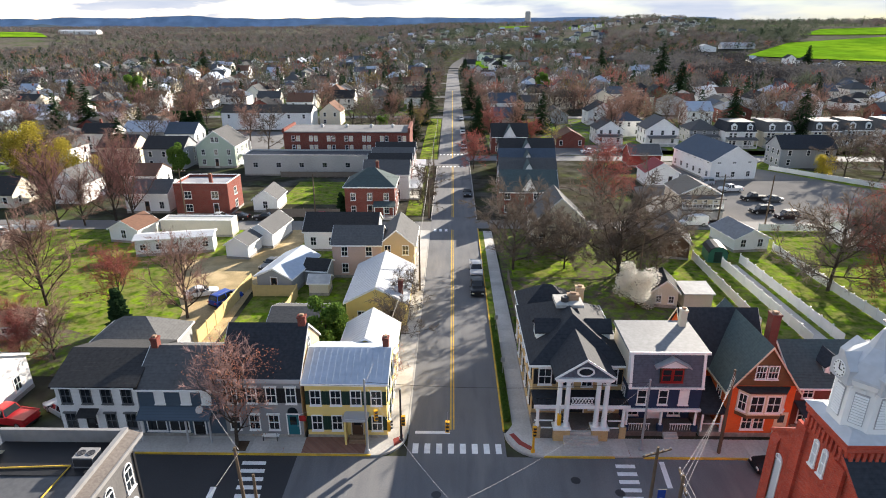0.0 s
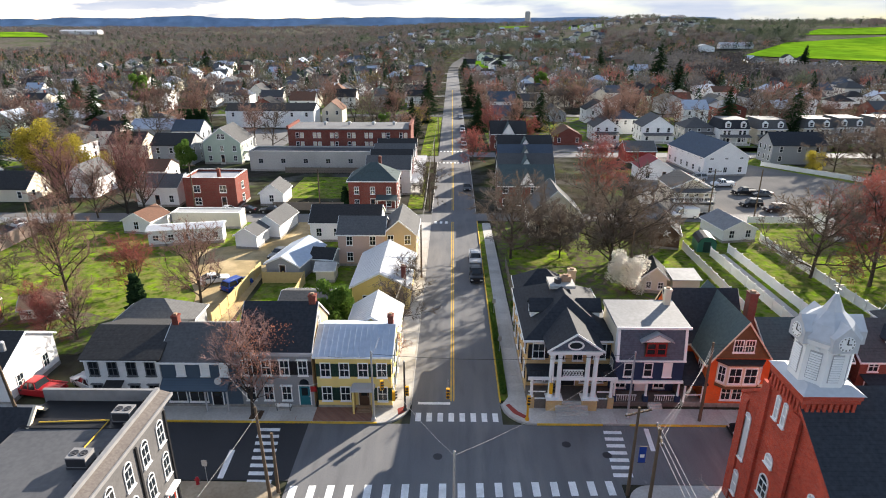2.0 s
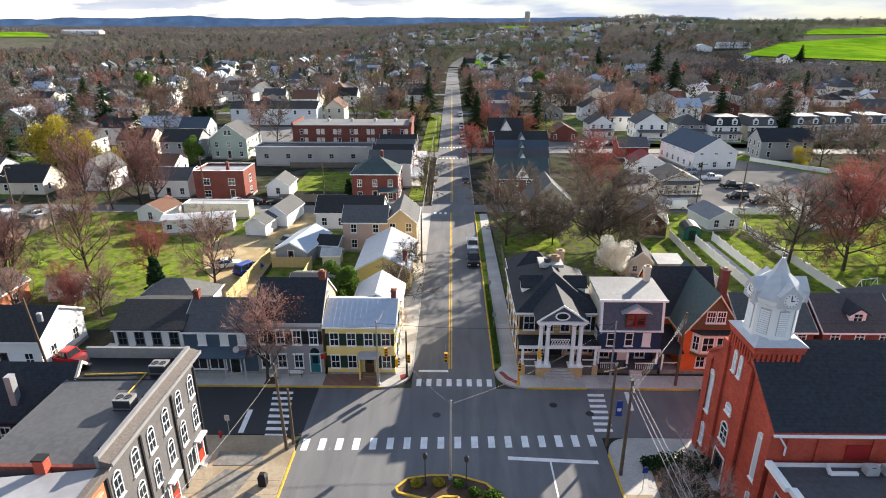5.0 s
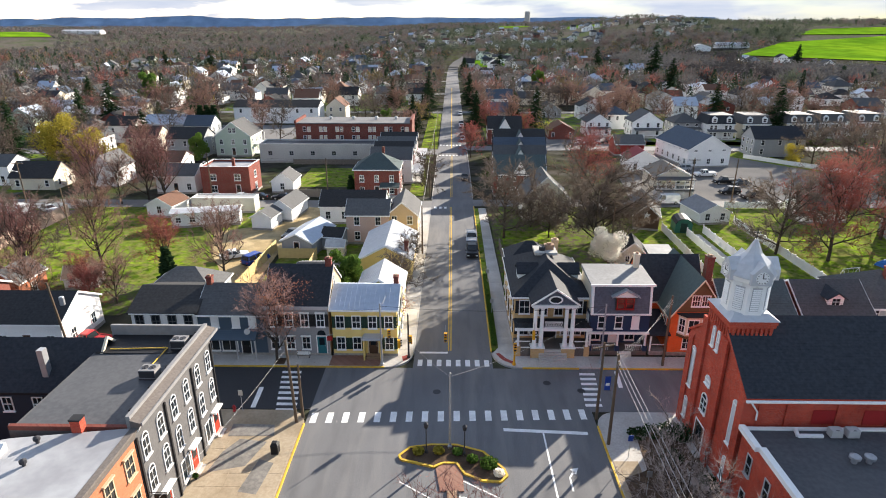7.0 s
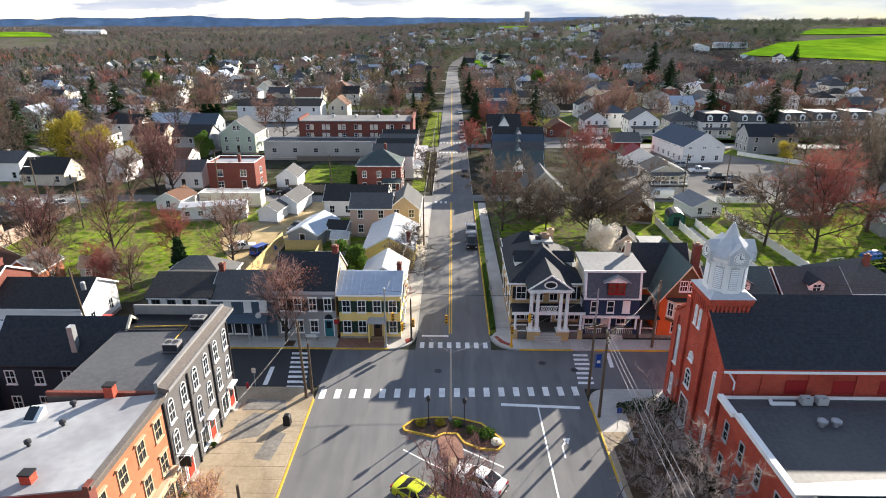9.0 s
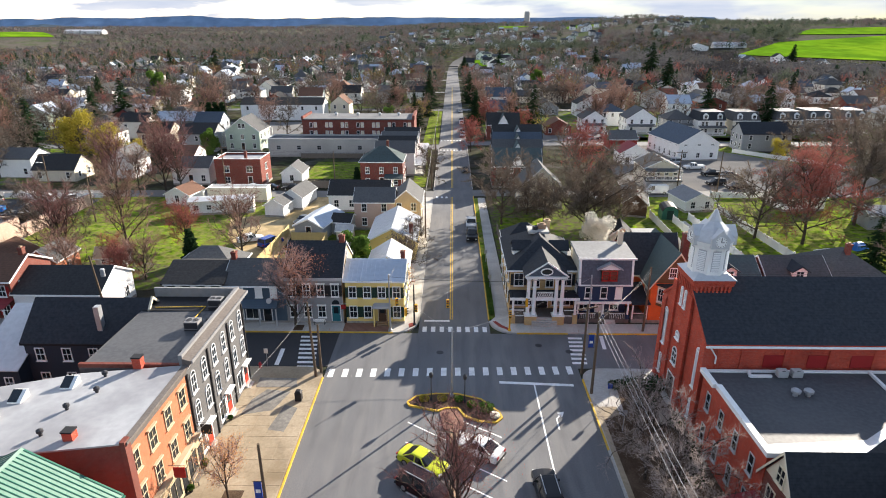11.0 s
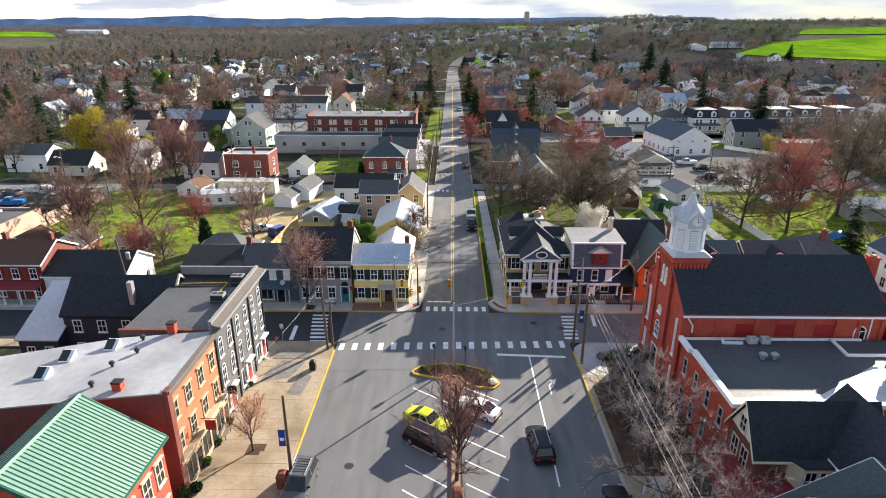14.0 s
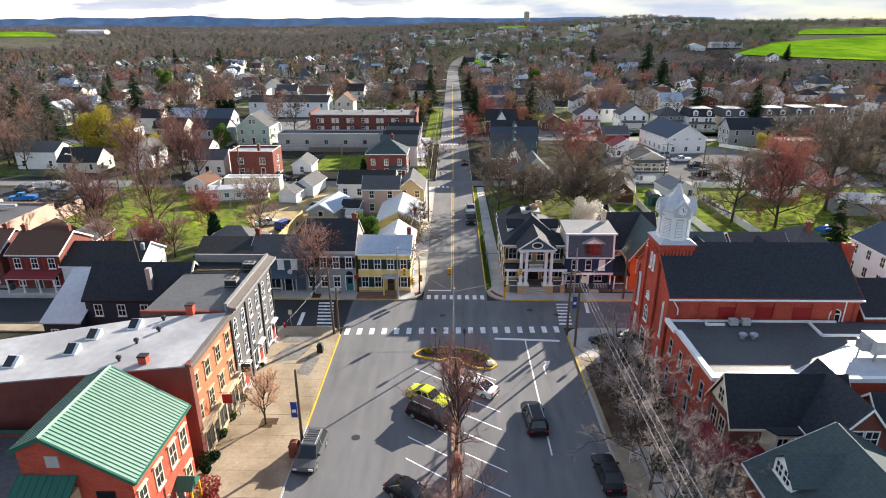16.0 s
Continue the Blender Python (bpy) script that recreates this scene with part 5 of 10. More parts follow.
marks("crosswalk_main", "white striped crosswalk over the main street", [rect(-3.52 + 1.085 * i, -2.98 + 1.085 * i, 0.0, 1.36) for i in range(8)], WHITE_LINE)
marks("crosswalk_square", "long white striped crosswalk over the square", [para(-13.45 + 1.555 * i, -10.4 + 0.055 * i, 0.62, 0.02, 0, 1.62) for i in range(18)], WHITE_LINE)
marks("crosswalk_west", "white ladder crosswalk over the cross street", [para(-18.45 + 0.165 * i, -1.25 - 0.98 * i, 2.1, 0, 0.05, -0.45) for i in range(8)], WHITE_LINE)
marks("crosswalk_east", "white ladder crosswalk over the cross street", [para(14.45 - 0.09 * i, -1.2 - 0.95 * i, 1.7, 0, -0.03, -0.45) for i in range(7)], WHITE_LINE)
marks("stop_line_main", "white stop line", [rect(-3.4, -0.1, 2.75, 3.15)], WHITE_LINE)
marks("stop_line_square", "white stop line", [para(5.3, -11.35, 7.9, -0.45, 0, 0.45)], WHITE_LINE)
marks("stop_line_west", "white stop line", [para(-19.9, -8.0, 0.5, 0, -0.2, 3.6)], WHITE_LINE)
marks("stop_line_east", "white stop line", [para(18.4, -0.8, 0.45, 0, -0.3, -3.2)], WHITE_LINE)
marks("centre_line", "double yellow centre line", [rect(-0.08, 0.05, 3.4, 63), rect(0.2, 0.33, 3.4, 63), rect(0.0, 0.13, 71, 118), rect(0.3, 0.43, 71, 118), rect(0.0, 0.3, 129, 330)], YELLOW_PAINT)
marks("lane_line", "white lane line", [rect(8.93, 9.09, -32.2, -11.5)], WHITE_LINE)
marks("bay_lines_west", "white angled parking bay lines", [para(-4.05, -18.0 - 2.93 * i, 3.7, -2.6, 0, -0.17) for i in range(14)], WHITE_LINE)
marks("bay_lines_east", "white angled parking bay lines", [para(1.25, -17.8 - 2.82 * i, 3.6, -2.35, 0, -0.17) for i in range(14)], WHITE_LINE)
marks("turn_arrow", "white right turn arrow", [rect(10.35, 10.5, -19.0, -17.4), [(10.35, -17.4), (10.5, -17.4), (10.95, -16.8), (10.8, -16.6)], [(10.6, -16.4), (11.0, -17.1), (11.35, -16.2)]], WHITE_LINE)
for i, (yy, x0, x1) in enumerate(((117.0, -3.6, 4.6), (133.5, -3.6, 4.6), (62.0, -3.4, 0.0))):
    marks("crosswalk_far_%d" % (i + 1), "far white crosswalk", [rect(x0 + 1.05 * k, x0 + 1.05 * k + 0.5, yy, yy + 1.4) for k in range(int((x1 - x0) / 1.05))], WHITE_LINE)
for cx, cy in ((-8.9, -30.0), (14.0, -4.6), (10.6, -3.2), (-1.2, -5.0)):
    tagged(part("manhole_cover", MB().turned([(0.42, -0.02), (0.42, 0.006), (0.36, 0.006), (0.36, 0.009)], 20, cx, cy), METAL_DARK), "round iron manhole cover in the asphalt", "manhole cover")

# Three patches darker than the pavement round them.
for nm, pl in (("patch_dark", [(-20.6, -17.4), (-17.6, -16.6), (-16.6, -13.4), (-19.2, -13.0), (-20.2, -14.8)]), ("patch_square", [(-17.2, -19.6), (-15.6, -19.9), (-15.2, -16.2), (-16.6, -15.7)]), ("patch_corner", [(-20.5, -12.6), (-16.2, -12.5), (-16.6, -10.9), (-20.6, -10.8)])):
    slab(nm, pl, 0.158, CONCRETE_DARK, "damp dark patch of old concrete in the pavement", "pavement", 0.0)
for x in (-0.02, 0.9):
    kerb("kerb_median", [(x, -90), (x, -19.2)], TRIM_DARK, "dark edge of the raised median", 0.1, 0.16)

# island and median of the square
ISL = [(-4.3, -15.0), (-3.4, -13.9), (-1.5, -13.5), (0.8, -13.5), (3.2, -14.4), (4.9, -16.6), (5.1, -17.4), (4.5, -18.1), (3.0, -18.0), (1.5, -17.2), (0.8, -15.9), (-0.4, -15.9), (-1.2, -16.4), (-2.8, -15.9), (-4.1, -15.5)][::-1]
tagged(part("planter_island", MB().prism(ISL[::-1], -0.1, 0.12), MULCH), "mulched planting island in the square", "planter", kind="structure")
kerb("kerb_island", ISL + ISL[:1], YELLOW_PAINT, "yellow kerb round the planting island", 0.2, 0.17)
slab("median_path", [(-0.4, -15.9), (-1.0, -16.6), (-0.6, -19.2), (1.4, -19.2), (1.3, -17.2), (0.8, -15.9)], 0.09, PAVER, "brick paving behind the island", "median", 0.0)
slab("median", rect(0.02, 0.86, -90, -19.2), 0.12, STONE_BROWN, "narrow raised median between parking bays", "median")

# ---- houses along the cross street, west of the main street ----
def yellow_house():
    w, d, h = 7.4, 7.0, 6.1
    o = house("yellow_house", "yellow painted two-storey house with dark green shutters and pale metal roof", -9.6, 5.5, w, d, h, "gx", 1.45, wall=PAINT_YELLOW, roofm=METAL_BLUE, trim=TRIM_WHITE, over=0.3, ribs=0.55, doors=())
    for i in range(4):
        u = -w / 2 + w * (i + 0.5) / 4
        window(o, on_face("f", w, d, u, 3.75), 0.85, 1.45, TRIM_WHITE, TRIM_GREEN, rails=1)
        if i != 2:
            window(o, on_face("f", w, d, u, 1.0), 0.85, 1.5, TRIM_WHITE, TRIM_GREEN)
    u = -w / 2 + w * 2.5 / 4
    door(o, on_face("f", w, d, u, 0.45), 1.0, 2.1, TRIM_BROWN, TRIM_CREAM)
    q = MB().box(u - 1.15, u + 1.15, -d / 2 - 1.3, -d / 2, 2.75, 2.9).box(u - 1.0, u + 1.0, -d / 2 - 1.15, -d / 2, 2.9, 3.02)
    part("porch_roof", q, TRIM_GREY, o)
    for s in (-1, 1):
        part("porch_post", MB().box(u + s * 0.95 - 0.09, u + s * 0.95 + 0.09, -d / 2 - 1.15, -d / 2 - 0.97, 0.0, 2.75), PAINT_YELLOW, o)
        part("lattice", MB().box(u + s * 0.95 - 0.04, u + s * 0.95 + 0.04, -d / 2 - 0.9, -d / 2, 0.3, 2.6), PAINT_YELLOW, o)
    steps(o, on_face("f", w, d, u, 0), 3, 1.5, 0.15, 0.32, STONE_BROWN)
    for i in range(3):
        for zz in (1.0, 3.75):
            window(o, on_face("r", w, d, -2.2 + 2.2 * i, zz), 0.8, 1.4, TRIM_WHITE, TRIM_GREEN)
    q = MB().box(-w / 2 - 0.02, w / 2 + 0.02, -d / 2 - 0.05, -d / 2, h - 0.35, h - 0.1)
    part("cornice", q, TRIM_WHITE, o)
    chimney(o, w / 2 - 0.35, 0.6, h, h + 2.4, 0.55, 0.7, BRICK_RED)
    wing = house("yellow_house_wing", "yellow rear wing with a white metal roof", -8.7, 12.3, 5.4, 6.5, 5.0, "gy", 1.7, wall=PAINT_YELLOW, roofm=METAL_WHITE, over=0.3, ribs=0.55, wins={"r": 3}, doors=(), ww=0.8, wh=1.3, storeys=(0.9, 3.3), category="house")
    part("flag_pole", MB().tube((-w / 2 + 0.1, -d / 2, 2.9), (-w / 2 - 0.5, -d / 2 - 1.0, 3.3), 0.02, 0.02, 5), TRIM_WHITE, o)
    part("flag", MB().box(-w / 2 - 0.5, -w / 2 + 0.1, -d / 2 - 0.85, -d / 2 - 0.83, 2.5, 3.1), TRIM_RED, o)


def grey_house():
    w, d, h = 7.2, 8.2, 6.5
    o = house("grey_house", "grey painted brick house with black shutters and steep dark roof", -17.3, 6.1, w, d, h, "gx", 3.3, wall=STUCCO_GREY, roofm=SHINGLE_BLACK, trim=TRIM_GREY, over=0.2, doors=())
    for i in range(4):
        u = -w / 2 + w * (i + 0.5) / 4
        window(o, on_face("f", w, d, u, 3.9), 0.8, 1.55, TRIM_WHITE, TRIM_DARK, hood=True)
        if i < 3:
            window(o, on_face("f", w, d, u, 1.0), 0.85, 1.5, TRIM_WHITE, hood=True)
    u = -w / 2 + w * 3.5 / 4
    door(o, on_face("f", w, d, u, 0.4), 1.05, 2.2, DOOR_TEAL, TRIM_WHITE)
    part("fanlight", win_pane(0.95, 0.15, True), GLASS, o, m=on_face("f", w, d, u, 2.75))
    steps(o, on_face("f", w, d, u - 2.2, 0), 3, 1.3, 0.14)
    part("cornice", MB().box(-w / 2, w / 2, -d / 2 - 0.2, -d / 2, h - 0.45, h - 0.08), TRIM_GREY, o)
    part("gable_plaster", MB().along_x([(-d / 2, 0), (d / 2, 0), (d / 2, h - 0.1), (0, h + 3.2), (-d / 2, h - 0.1)], w / 2, w / 2 + 0.03), STUCCO_TAN, o, "tan plastered gable")
    for yy, zz in ((-1.5, 3.9), (1.8, 3.9), (-1.5, 1.0), (0.0, 7.2)):
        window(o, pose(w / 2 + 0.03, yy, zz, 0, 0, 90), 0.75, 1.35, TRIM_WHITE)
    chimney(o, w / 2 - 0.4, 0.0, h + 2.6, h + 4.2, 0.7, 0.6, BRICK_DARK)


def slate_house():
    w, d, h = 7.7, 8.0, 5.35
    o = house("slate_blue_house", "slate blue shopfront house with low dark shingle roof", -24.8, 6.0, w, d, h, "gx", 2.0, wall=SIDING_SLATE, roofm=SHINGLE_GREY, trim=TRIM_WHITE, over=0.3, doors=())
    for u in (-1.9, 0.5, 2.4):
        window(o, on_face("f", w, d, u, 3.75), 0.75, 1.3, TRIM_WHITE, pane=TRIM_WHITE, mull=0)
    r = MB().along_x([(-d / 2 - 1.1, 2.55), (-d / 2, 3.25), (-d / 2, 3.37), (-d / 2 - 1.1, 2.67)][::-1], -w / 2, w / 2 - 1.0)
    part("shop_canopy", r, SIDING_SLATE, o)
    for u, ww in ((-2.6, 1.7), (-0.5, 1.7)):
        window(o, on_face("f", w, d, u, 0.75), ww, 1.5, TRIM_WHITE, rails=0)
    door(o, on_face("f", w, d, 1.4, 0.3), 1.0, 2.1, TRIM_DARK, TRIM_WHITE)
    steps(o, on_face("f", w, d, 1.4, 0), 2, 1.5, 0.15)
    for u in (-3.7, 0.6, 2.75):
        part("post", MB().box(u - 0.07, u + 0.07, -d / 2 - 1.05, -d / 2 - 0.91, 0.1, 2.6), TRIM_GREY, o)
    chimney(o, -w / 2 + 0.3, 0, h + 1.6, h + 3.0, 0.6, 0.7, BRICK_DARK)
    part("satellite_dish", MB().turned([(0.02, 0.0), (0.25, 0.06), (0.36, 0.16)], 12), AC_METAL, o, m=pose(1.9, -d / 2 - 0.5, 3.4, 60, 0, 0))


def white_house():
    w, d, h = 7.5, 8.0, 5.6
    o = house("white_row_house", "white two-storey row house with grey window frames", -32.5, 6.0, w, d, h, "gx", 1.45, wall=SIDING_WHITE, roofm=SHINGLE, trim=TRIM_DARK, over=0.3, doors=())
    for i in range(4):
        u = -w / 2 + w * (i + 0.5) / 4
        window(o, on_face("f", w, d, u, 3.7), 0.85, 1.45, TRIM_SLATE, hood=True)
        if i != 1:
            window(o, on_face("f", w, d, u, 1.0), 0.85, 1.5, TRIM_SLATE, hood=True)
    u = -w / 2 + w * 1.5 / 4
    door(o, on_face("f", w, d, u, 0.35), 1.0, 2.1, TRIM_DARK, TRIM_WHITE)
    part("door_canopy", MB().along_x([(-d / 2 - 0.9, 2.6), (-d / 2, 3.0), (-d / 2, 3.08), (-d / 2 - 0.9, 2.68)][::-1], u - 0.9, u + 0.9), SHINGLE, o)
    steps(o, on_face("f", w, d, u, 0), 2, 1.4)
    part("gutter", MB().box(-w / 2, w / 2, -d / 2 - 0.4, -d / 2 - 0.28, h - 0.2, h - 0.08), TRIM_WHITE, o)


yellow_house(), grey_house(), slate_house(), white_house()
house("white_gabled_house", "low white house with a dark shingle roof", -50.3, 6.0, 11.2, 8.0, 4.0, "gx", 2.2, wall=SIDING_WHITE, roofm=SHINGLE, wins={"f": 4, "r": 2}, storeys=(1.0,))
o = house("red_row_house", "red painted brick house with dark red shutters and porch", -59.6, 6.0, 7.4, 8.0, 5.7, "gx", 2.1, wall=BRICK_RED, roofm=SHINGLE_BROWN, wins={"f": 3, "r": 2}, shutters=TRIM_RED, chim=((-3.2, 0, 7.2, 8.8), (3.2, 0, 7.2, 8.8)))
porch(o, 7.0, 1.8, 2.7, -4.0, SHINGLE_RED, TRIM_WHITE, 4)
house("brown_roofed_house", "brick house with a brown shingle roof", -69.5, 7.0, 8.5, 8.0, 5.5, "gx", 2.3, wall=BRICK_DARK, roofm=SHINGLE_BROWN, wins={"f": 3, "r": 2}, chim=((3.2, 0, 6.8, 8.6),))
house("brown_rear_house", "small brick rear house with a brown gabled roof", -67.5, 16.5, 7.5, 6.0, 3.4, "gy", 2.0, wall=BRICK_ORANGE, roofm=SHINGLE_BROWN, wins={"f": 2, "r": 2}, storeys=(1.0,), doors=())
house("red_brick_rear_house", "small orange brick outbuilding with grey gabled roof", -61.0, 17.5, 4.8, 5.6, 3.3, "gy", 1.7, wall=BRICK_ORANGE, roofm=SHINGLE_GREY, wins={"r": 1, "f": 1}, doors=(), storeys=(1.0,))
house("garden_hut", "small white garden hut with tan roof", -54.2, 21.9, 4.4, 3.4, 1.9, "gx", 1.2, wall=SIDING_WHITE, roofm=STUCCO_TAN, wins={"f": 2}, ww=0.5, wh=0.6, doors=(), storeys=(0.9,), category="shed", rz=14)


# ---- houses along the cross street, east of the main street ----
def portico_house():
    x0, x1, y0, y1 = 7.7, 16.2, 4.7, 16.5
    w, d, h = x1 - x0, y1 - y0, 6.5
    o = house("portico_house", "yellow brick mansion with a white columned portico", (x0 + x1) / 2, (y0 + y1) / 2, w, d, h, "hip", 3.0, wall=BRICK_YELLOW, roofm=SLATE, trim=TRIM_WHITE, over=0.45, doors=())
    f = -d / 2
    for u in (-3.1, 3.1):
        for zz in (1.6, 4.4):
            window(o, on_face("f", w, d, u, zz), 1.1, 1.6, TRIM_WHITE, TRIM_DARK)
    for u in (-0.9, 0.9):
        window(o, on_face("f", w, d, u, 4.2), 0.9, 1.7, TRIM_WHITE)
    door(o, on_face("f", w, d, 0, 1.15), 1.5, 2.2, TRIM_DARK, TRIM_WHITE)
    for u in (-1.8, 1.8):
        window(o, on_face("f", w, d, u, 1.6), 0.9, 1.6, TRIM_WHITE)
    for i in range(4):
        for zz in (1.5, 4.4):
            window(o, on_face("l", w, d, -4.4 + 2.9 * i, zz), 0.9, 1.6, TRIM_WHITE, TRIM_DARK)
            window(o, on_face("r", w, d, -4.4 + 2.9 * i, zz), 0.9, 1.6, TRIM_WHITE)
    # porch floor, piers, upper deck
    part("porch_floor", MB().box(-w / 2, w / 2, f - 2.5, f, 0, 1.1), CORNICE, o)
    part("deck", MB().box(-w / 2 - 0.1, w / 2 + 0.1, f - 2.5, f, 3.55, 3.72), SHINGLE_BLACK, o)
    part("deck_edge", MB().box(-w / 2 - 0.15, w / 2 + 0.15, f - 2.6, f - 2.5, 3.40, 3.76), TRIM_WHITE, o)
    for u in (-1.75, 1.75):
        part("pier", MB().box(u - 0.75, u + 0.75, f - 3.0, f - 2.0, 0, 1.35), BRICK_YELLOW, o)
        part("pier_cap", MB().box(u - 0.82, u + 0.82, f - 3.07, f - 1.93, 1.35, 1.5), TRIM_WHITE, o)
        for s in (-0.38, 0.38):
            c = MB().turned([(0.30, 1.5), (0.30, 1.65), (0.25, 1.75), (0.24, 3.5), (0.21, 6.1), (0.27, 6.2), (0.30, 6.35)], 16, u + s, f - 2.5)
            c.box(u + s - 0.31, u + s + 0.31, f - 2.81, f - 2.19, 6.35, 6.5)
            part("column", c, TRIM_WHITE, o)
    for u in (-w / 2 + 0.3, w / 2 - 0.3):
        part("pier", MB().box(u - 0.3, u + 0.3, f - 2.6, f - 2.0, 0, 1.35), BRICK_YELLOW, o)
        part("column", MB().turned([(0.20, 1.35), (0.16, 1.5), (0.14, 3.3), (0.19, 3.42)], 12, u, f - 2.3), TRIM_WHITE, o)
    # balcony rail
    for a, b in ((-1.0, 1.0),):
        part("balcony_rail", MB().box(a, b, f - 2.55, f - 2.47, 4.5, 4.58), TRIM_WHITE, o)
        part("balcony_rail", MB().box(a, b, f - 2.55, f - 2.47, 3.8, 3.86), TRIM_WHITE, o)
        n = 7
        for i in range(n):
            u = a + (b - a) * (i + 0.5) / n
            for s in (-1, 1):
                part("baluster", MB().loft([[(u - s * 0.16 - 0.03, y, 3.84), (u - s * 0.16 + 0.03, y, 3.84), (u + s * 0.16 + 0.03, y, 4.52), (u + s * 0.16 - 0.03, y, 4.52)] for y in (f - 2.54 - 0.003 * s, f - 2.49 - 0.003 * s)]), TRIM_WHITE, o)
    for a, b in ((-w / 2, -2.55), (2.55, w / 2)):
        part("railing", MB().box(a, b, f - 2.5, f - 2.44, 4.4, 4.47), TRIM_DARK, o)
        for i in range(6):
            u = a + (b - a) * (i + 0.5) / 6
            part("baluster", MB().box(u - 0.02, u + 0.02, f - 2.49, f - 2.45, 3.72, 4.4), TRIM_DARK, o)
        part("railing", MB().box(a, b, f - 2.4, f - 2.3, 1.9, 2.0), TRIM_WHITE, o)
        part("railing", MB().box(a, b, f - 2.4, f - 2.3, 1.1, 1.2), TRIM_WHITE, o)
    for i in range(5):
        part("step", MB().box(-1.6, 1.6, f - 2.5 - 0.26 * (5 - i), f - 2.5 - 0.26 * (4 - i), 0, 0.2 * (i + 1)), CONCRETE, o)
    # pediment
    ped = MB().along_y([(-2.5, 6.5), (2.5, 6.5), (2.5, 6.8), (0, 8.55), (-2.5, 6.8)], f - 2.7, f + 1.5)
    part("pediment", ped, SLATE_GREY, o, "grey shingled pediment")
    pr = MB().along_y([(-2.75, 6.72), (0, 8.62), (2.75, 6.72), (2.75, 6.9), (0, 8.8), (-2.75, 6.9)][::-1], f - 2.95, f + 3.6)
    part("portico_roof", pr, SLATE, o)
    q = MB().box(-2.6, 2.6, f - 2.95, f - 2.7, 6.5, 6.8)
    for s in (-1, 1):
        p4 = [(s * 2.75, 6.69), (0, 8.60), (0, 8.82), (s * 2.75, 6.92)]
        q.loft([[(x, f - 3.02, z) for x, z in p4], [(x, f - 2.95, z) for x, z in p4]])
    part("pediment_trim", q, TRIM_WHITE, o)
    rings = []
    for i in range(17):
        a = 2 * math.pi * i / 16
        rings.append([(rx * math.cos(a), y, 7.4 + rz * math.sin(a)) for rx, rz, y in ((0.62, 0.36, f - 2.7), (0.8, 0.5, f - 2.7), (0.8, 0.5, f - 2.78), (0.62, 0.36, f - 2.78))])
    ring = MB().loft(rings[::-1], caps=False)
    rg = part("oval_window", ring, TRIM_WHITE, o)
    part("pane", MB().loft([[(0.62 * math.cos(2 * math.pi * i / 16), y, 7.4 + 0.36 * math.sin(2 * math.pi * i / 16)) for i in range(16)] for y in (f - 2.69, f - 2.74)]), GLASS, rg)
    # dormers on both sides
    for s in (-1, 1):
        for yy in (-1.6,):
            dm = MB().along_x([(yy - 1.0, 6.9), (yy + 1.0, 6.9), (yy + 1.0, 8.1), (yy, 8.9), (yy - 1.0, 8.1)], min(s * 1.4, s * 3.6), max(s * 1.4, s * 3.6))
            dd = part("dormer", dm, TRIM_WHITE, o)
            part("dormer_roof", MB().along_x([(yy - 1.2, 8.0), (yy, 9.0), (yy + 1.2, 8.0), (yy + 1.2, 8.12), (yy, 9.12), (yy - 1.2, 8.12)][::-1], min(s * 1.2, s * 3.8), max(s * 1.2, s * 3.8)), SLATE, dd)
            window(dd, pose(s * 3.6, yy, 7.1, 0, 0, 90 * s), 0.9, 0.9)
    chimney(o, 0.6, 1.6, 8.5, 10.3, 1.1, 0.7, STONE_BROWN)
    chimney(o, 1.6, 3.2, 8.0, 10.4, 0.8, 0.8, STUCCO_TAN)
    part("roof_deck", MB().box(-1.3, 1.5, 0.2, 2.8, 9.3, 9.65), STUCCO_PALE, o)
    part("fan_unit", MB().turned([(0.4, 9.65), (0.4, 10.1), (0.32, 10.16), (0.1, 10.1)], 14, -0.3, 1.2), METAL_DARK, o)
    # hipped rear wing
    house("portico_house_wing", "yellow brick rear wing with slate hipped roof", 11.0, 19.0, 6.0, 5.0, 6.0, "hip", 2.2, wall=BRICK_YELLOW, roofm=SLATE, over=0.35, wins={"l": 2}, doors=())


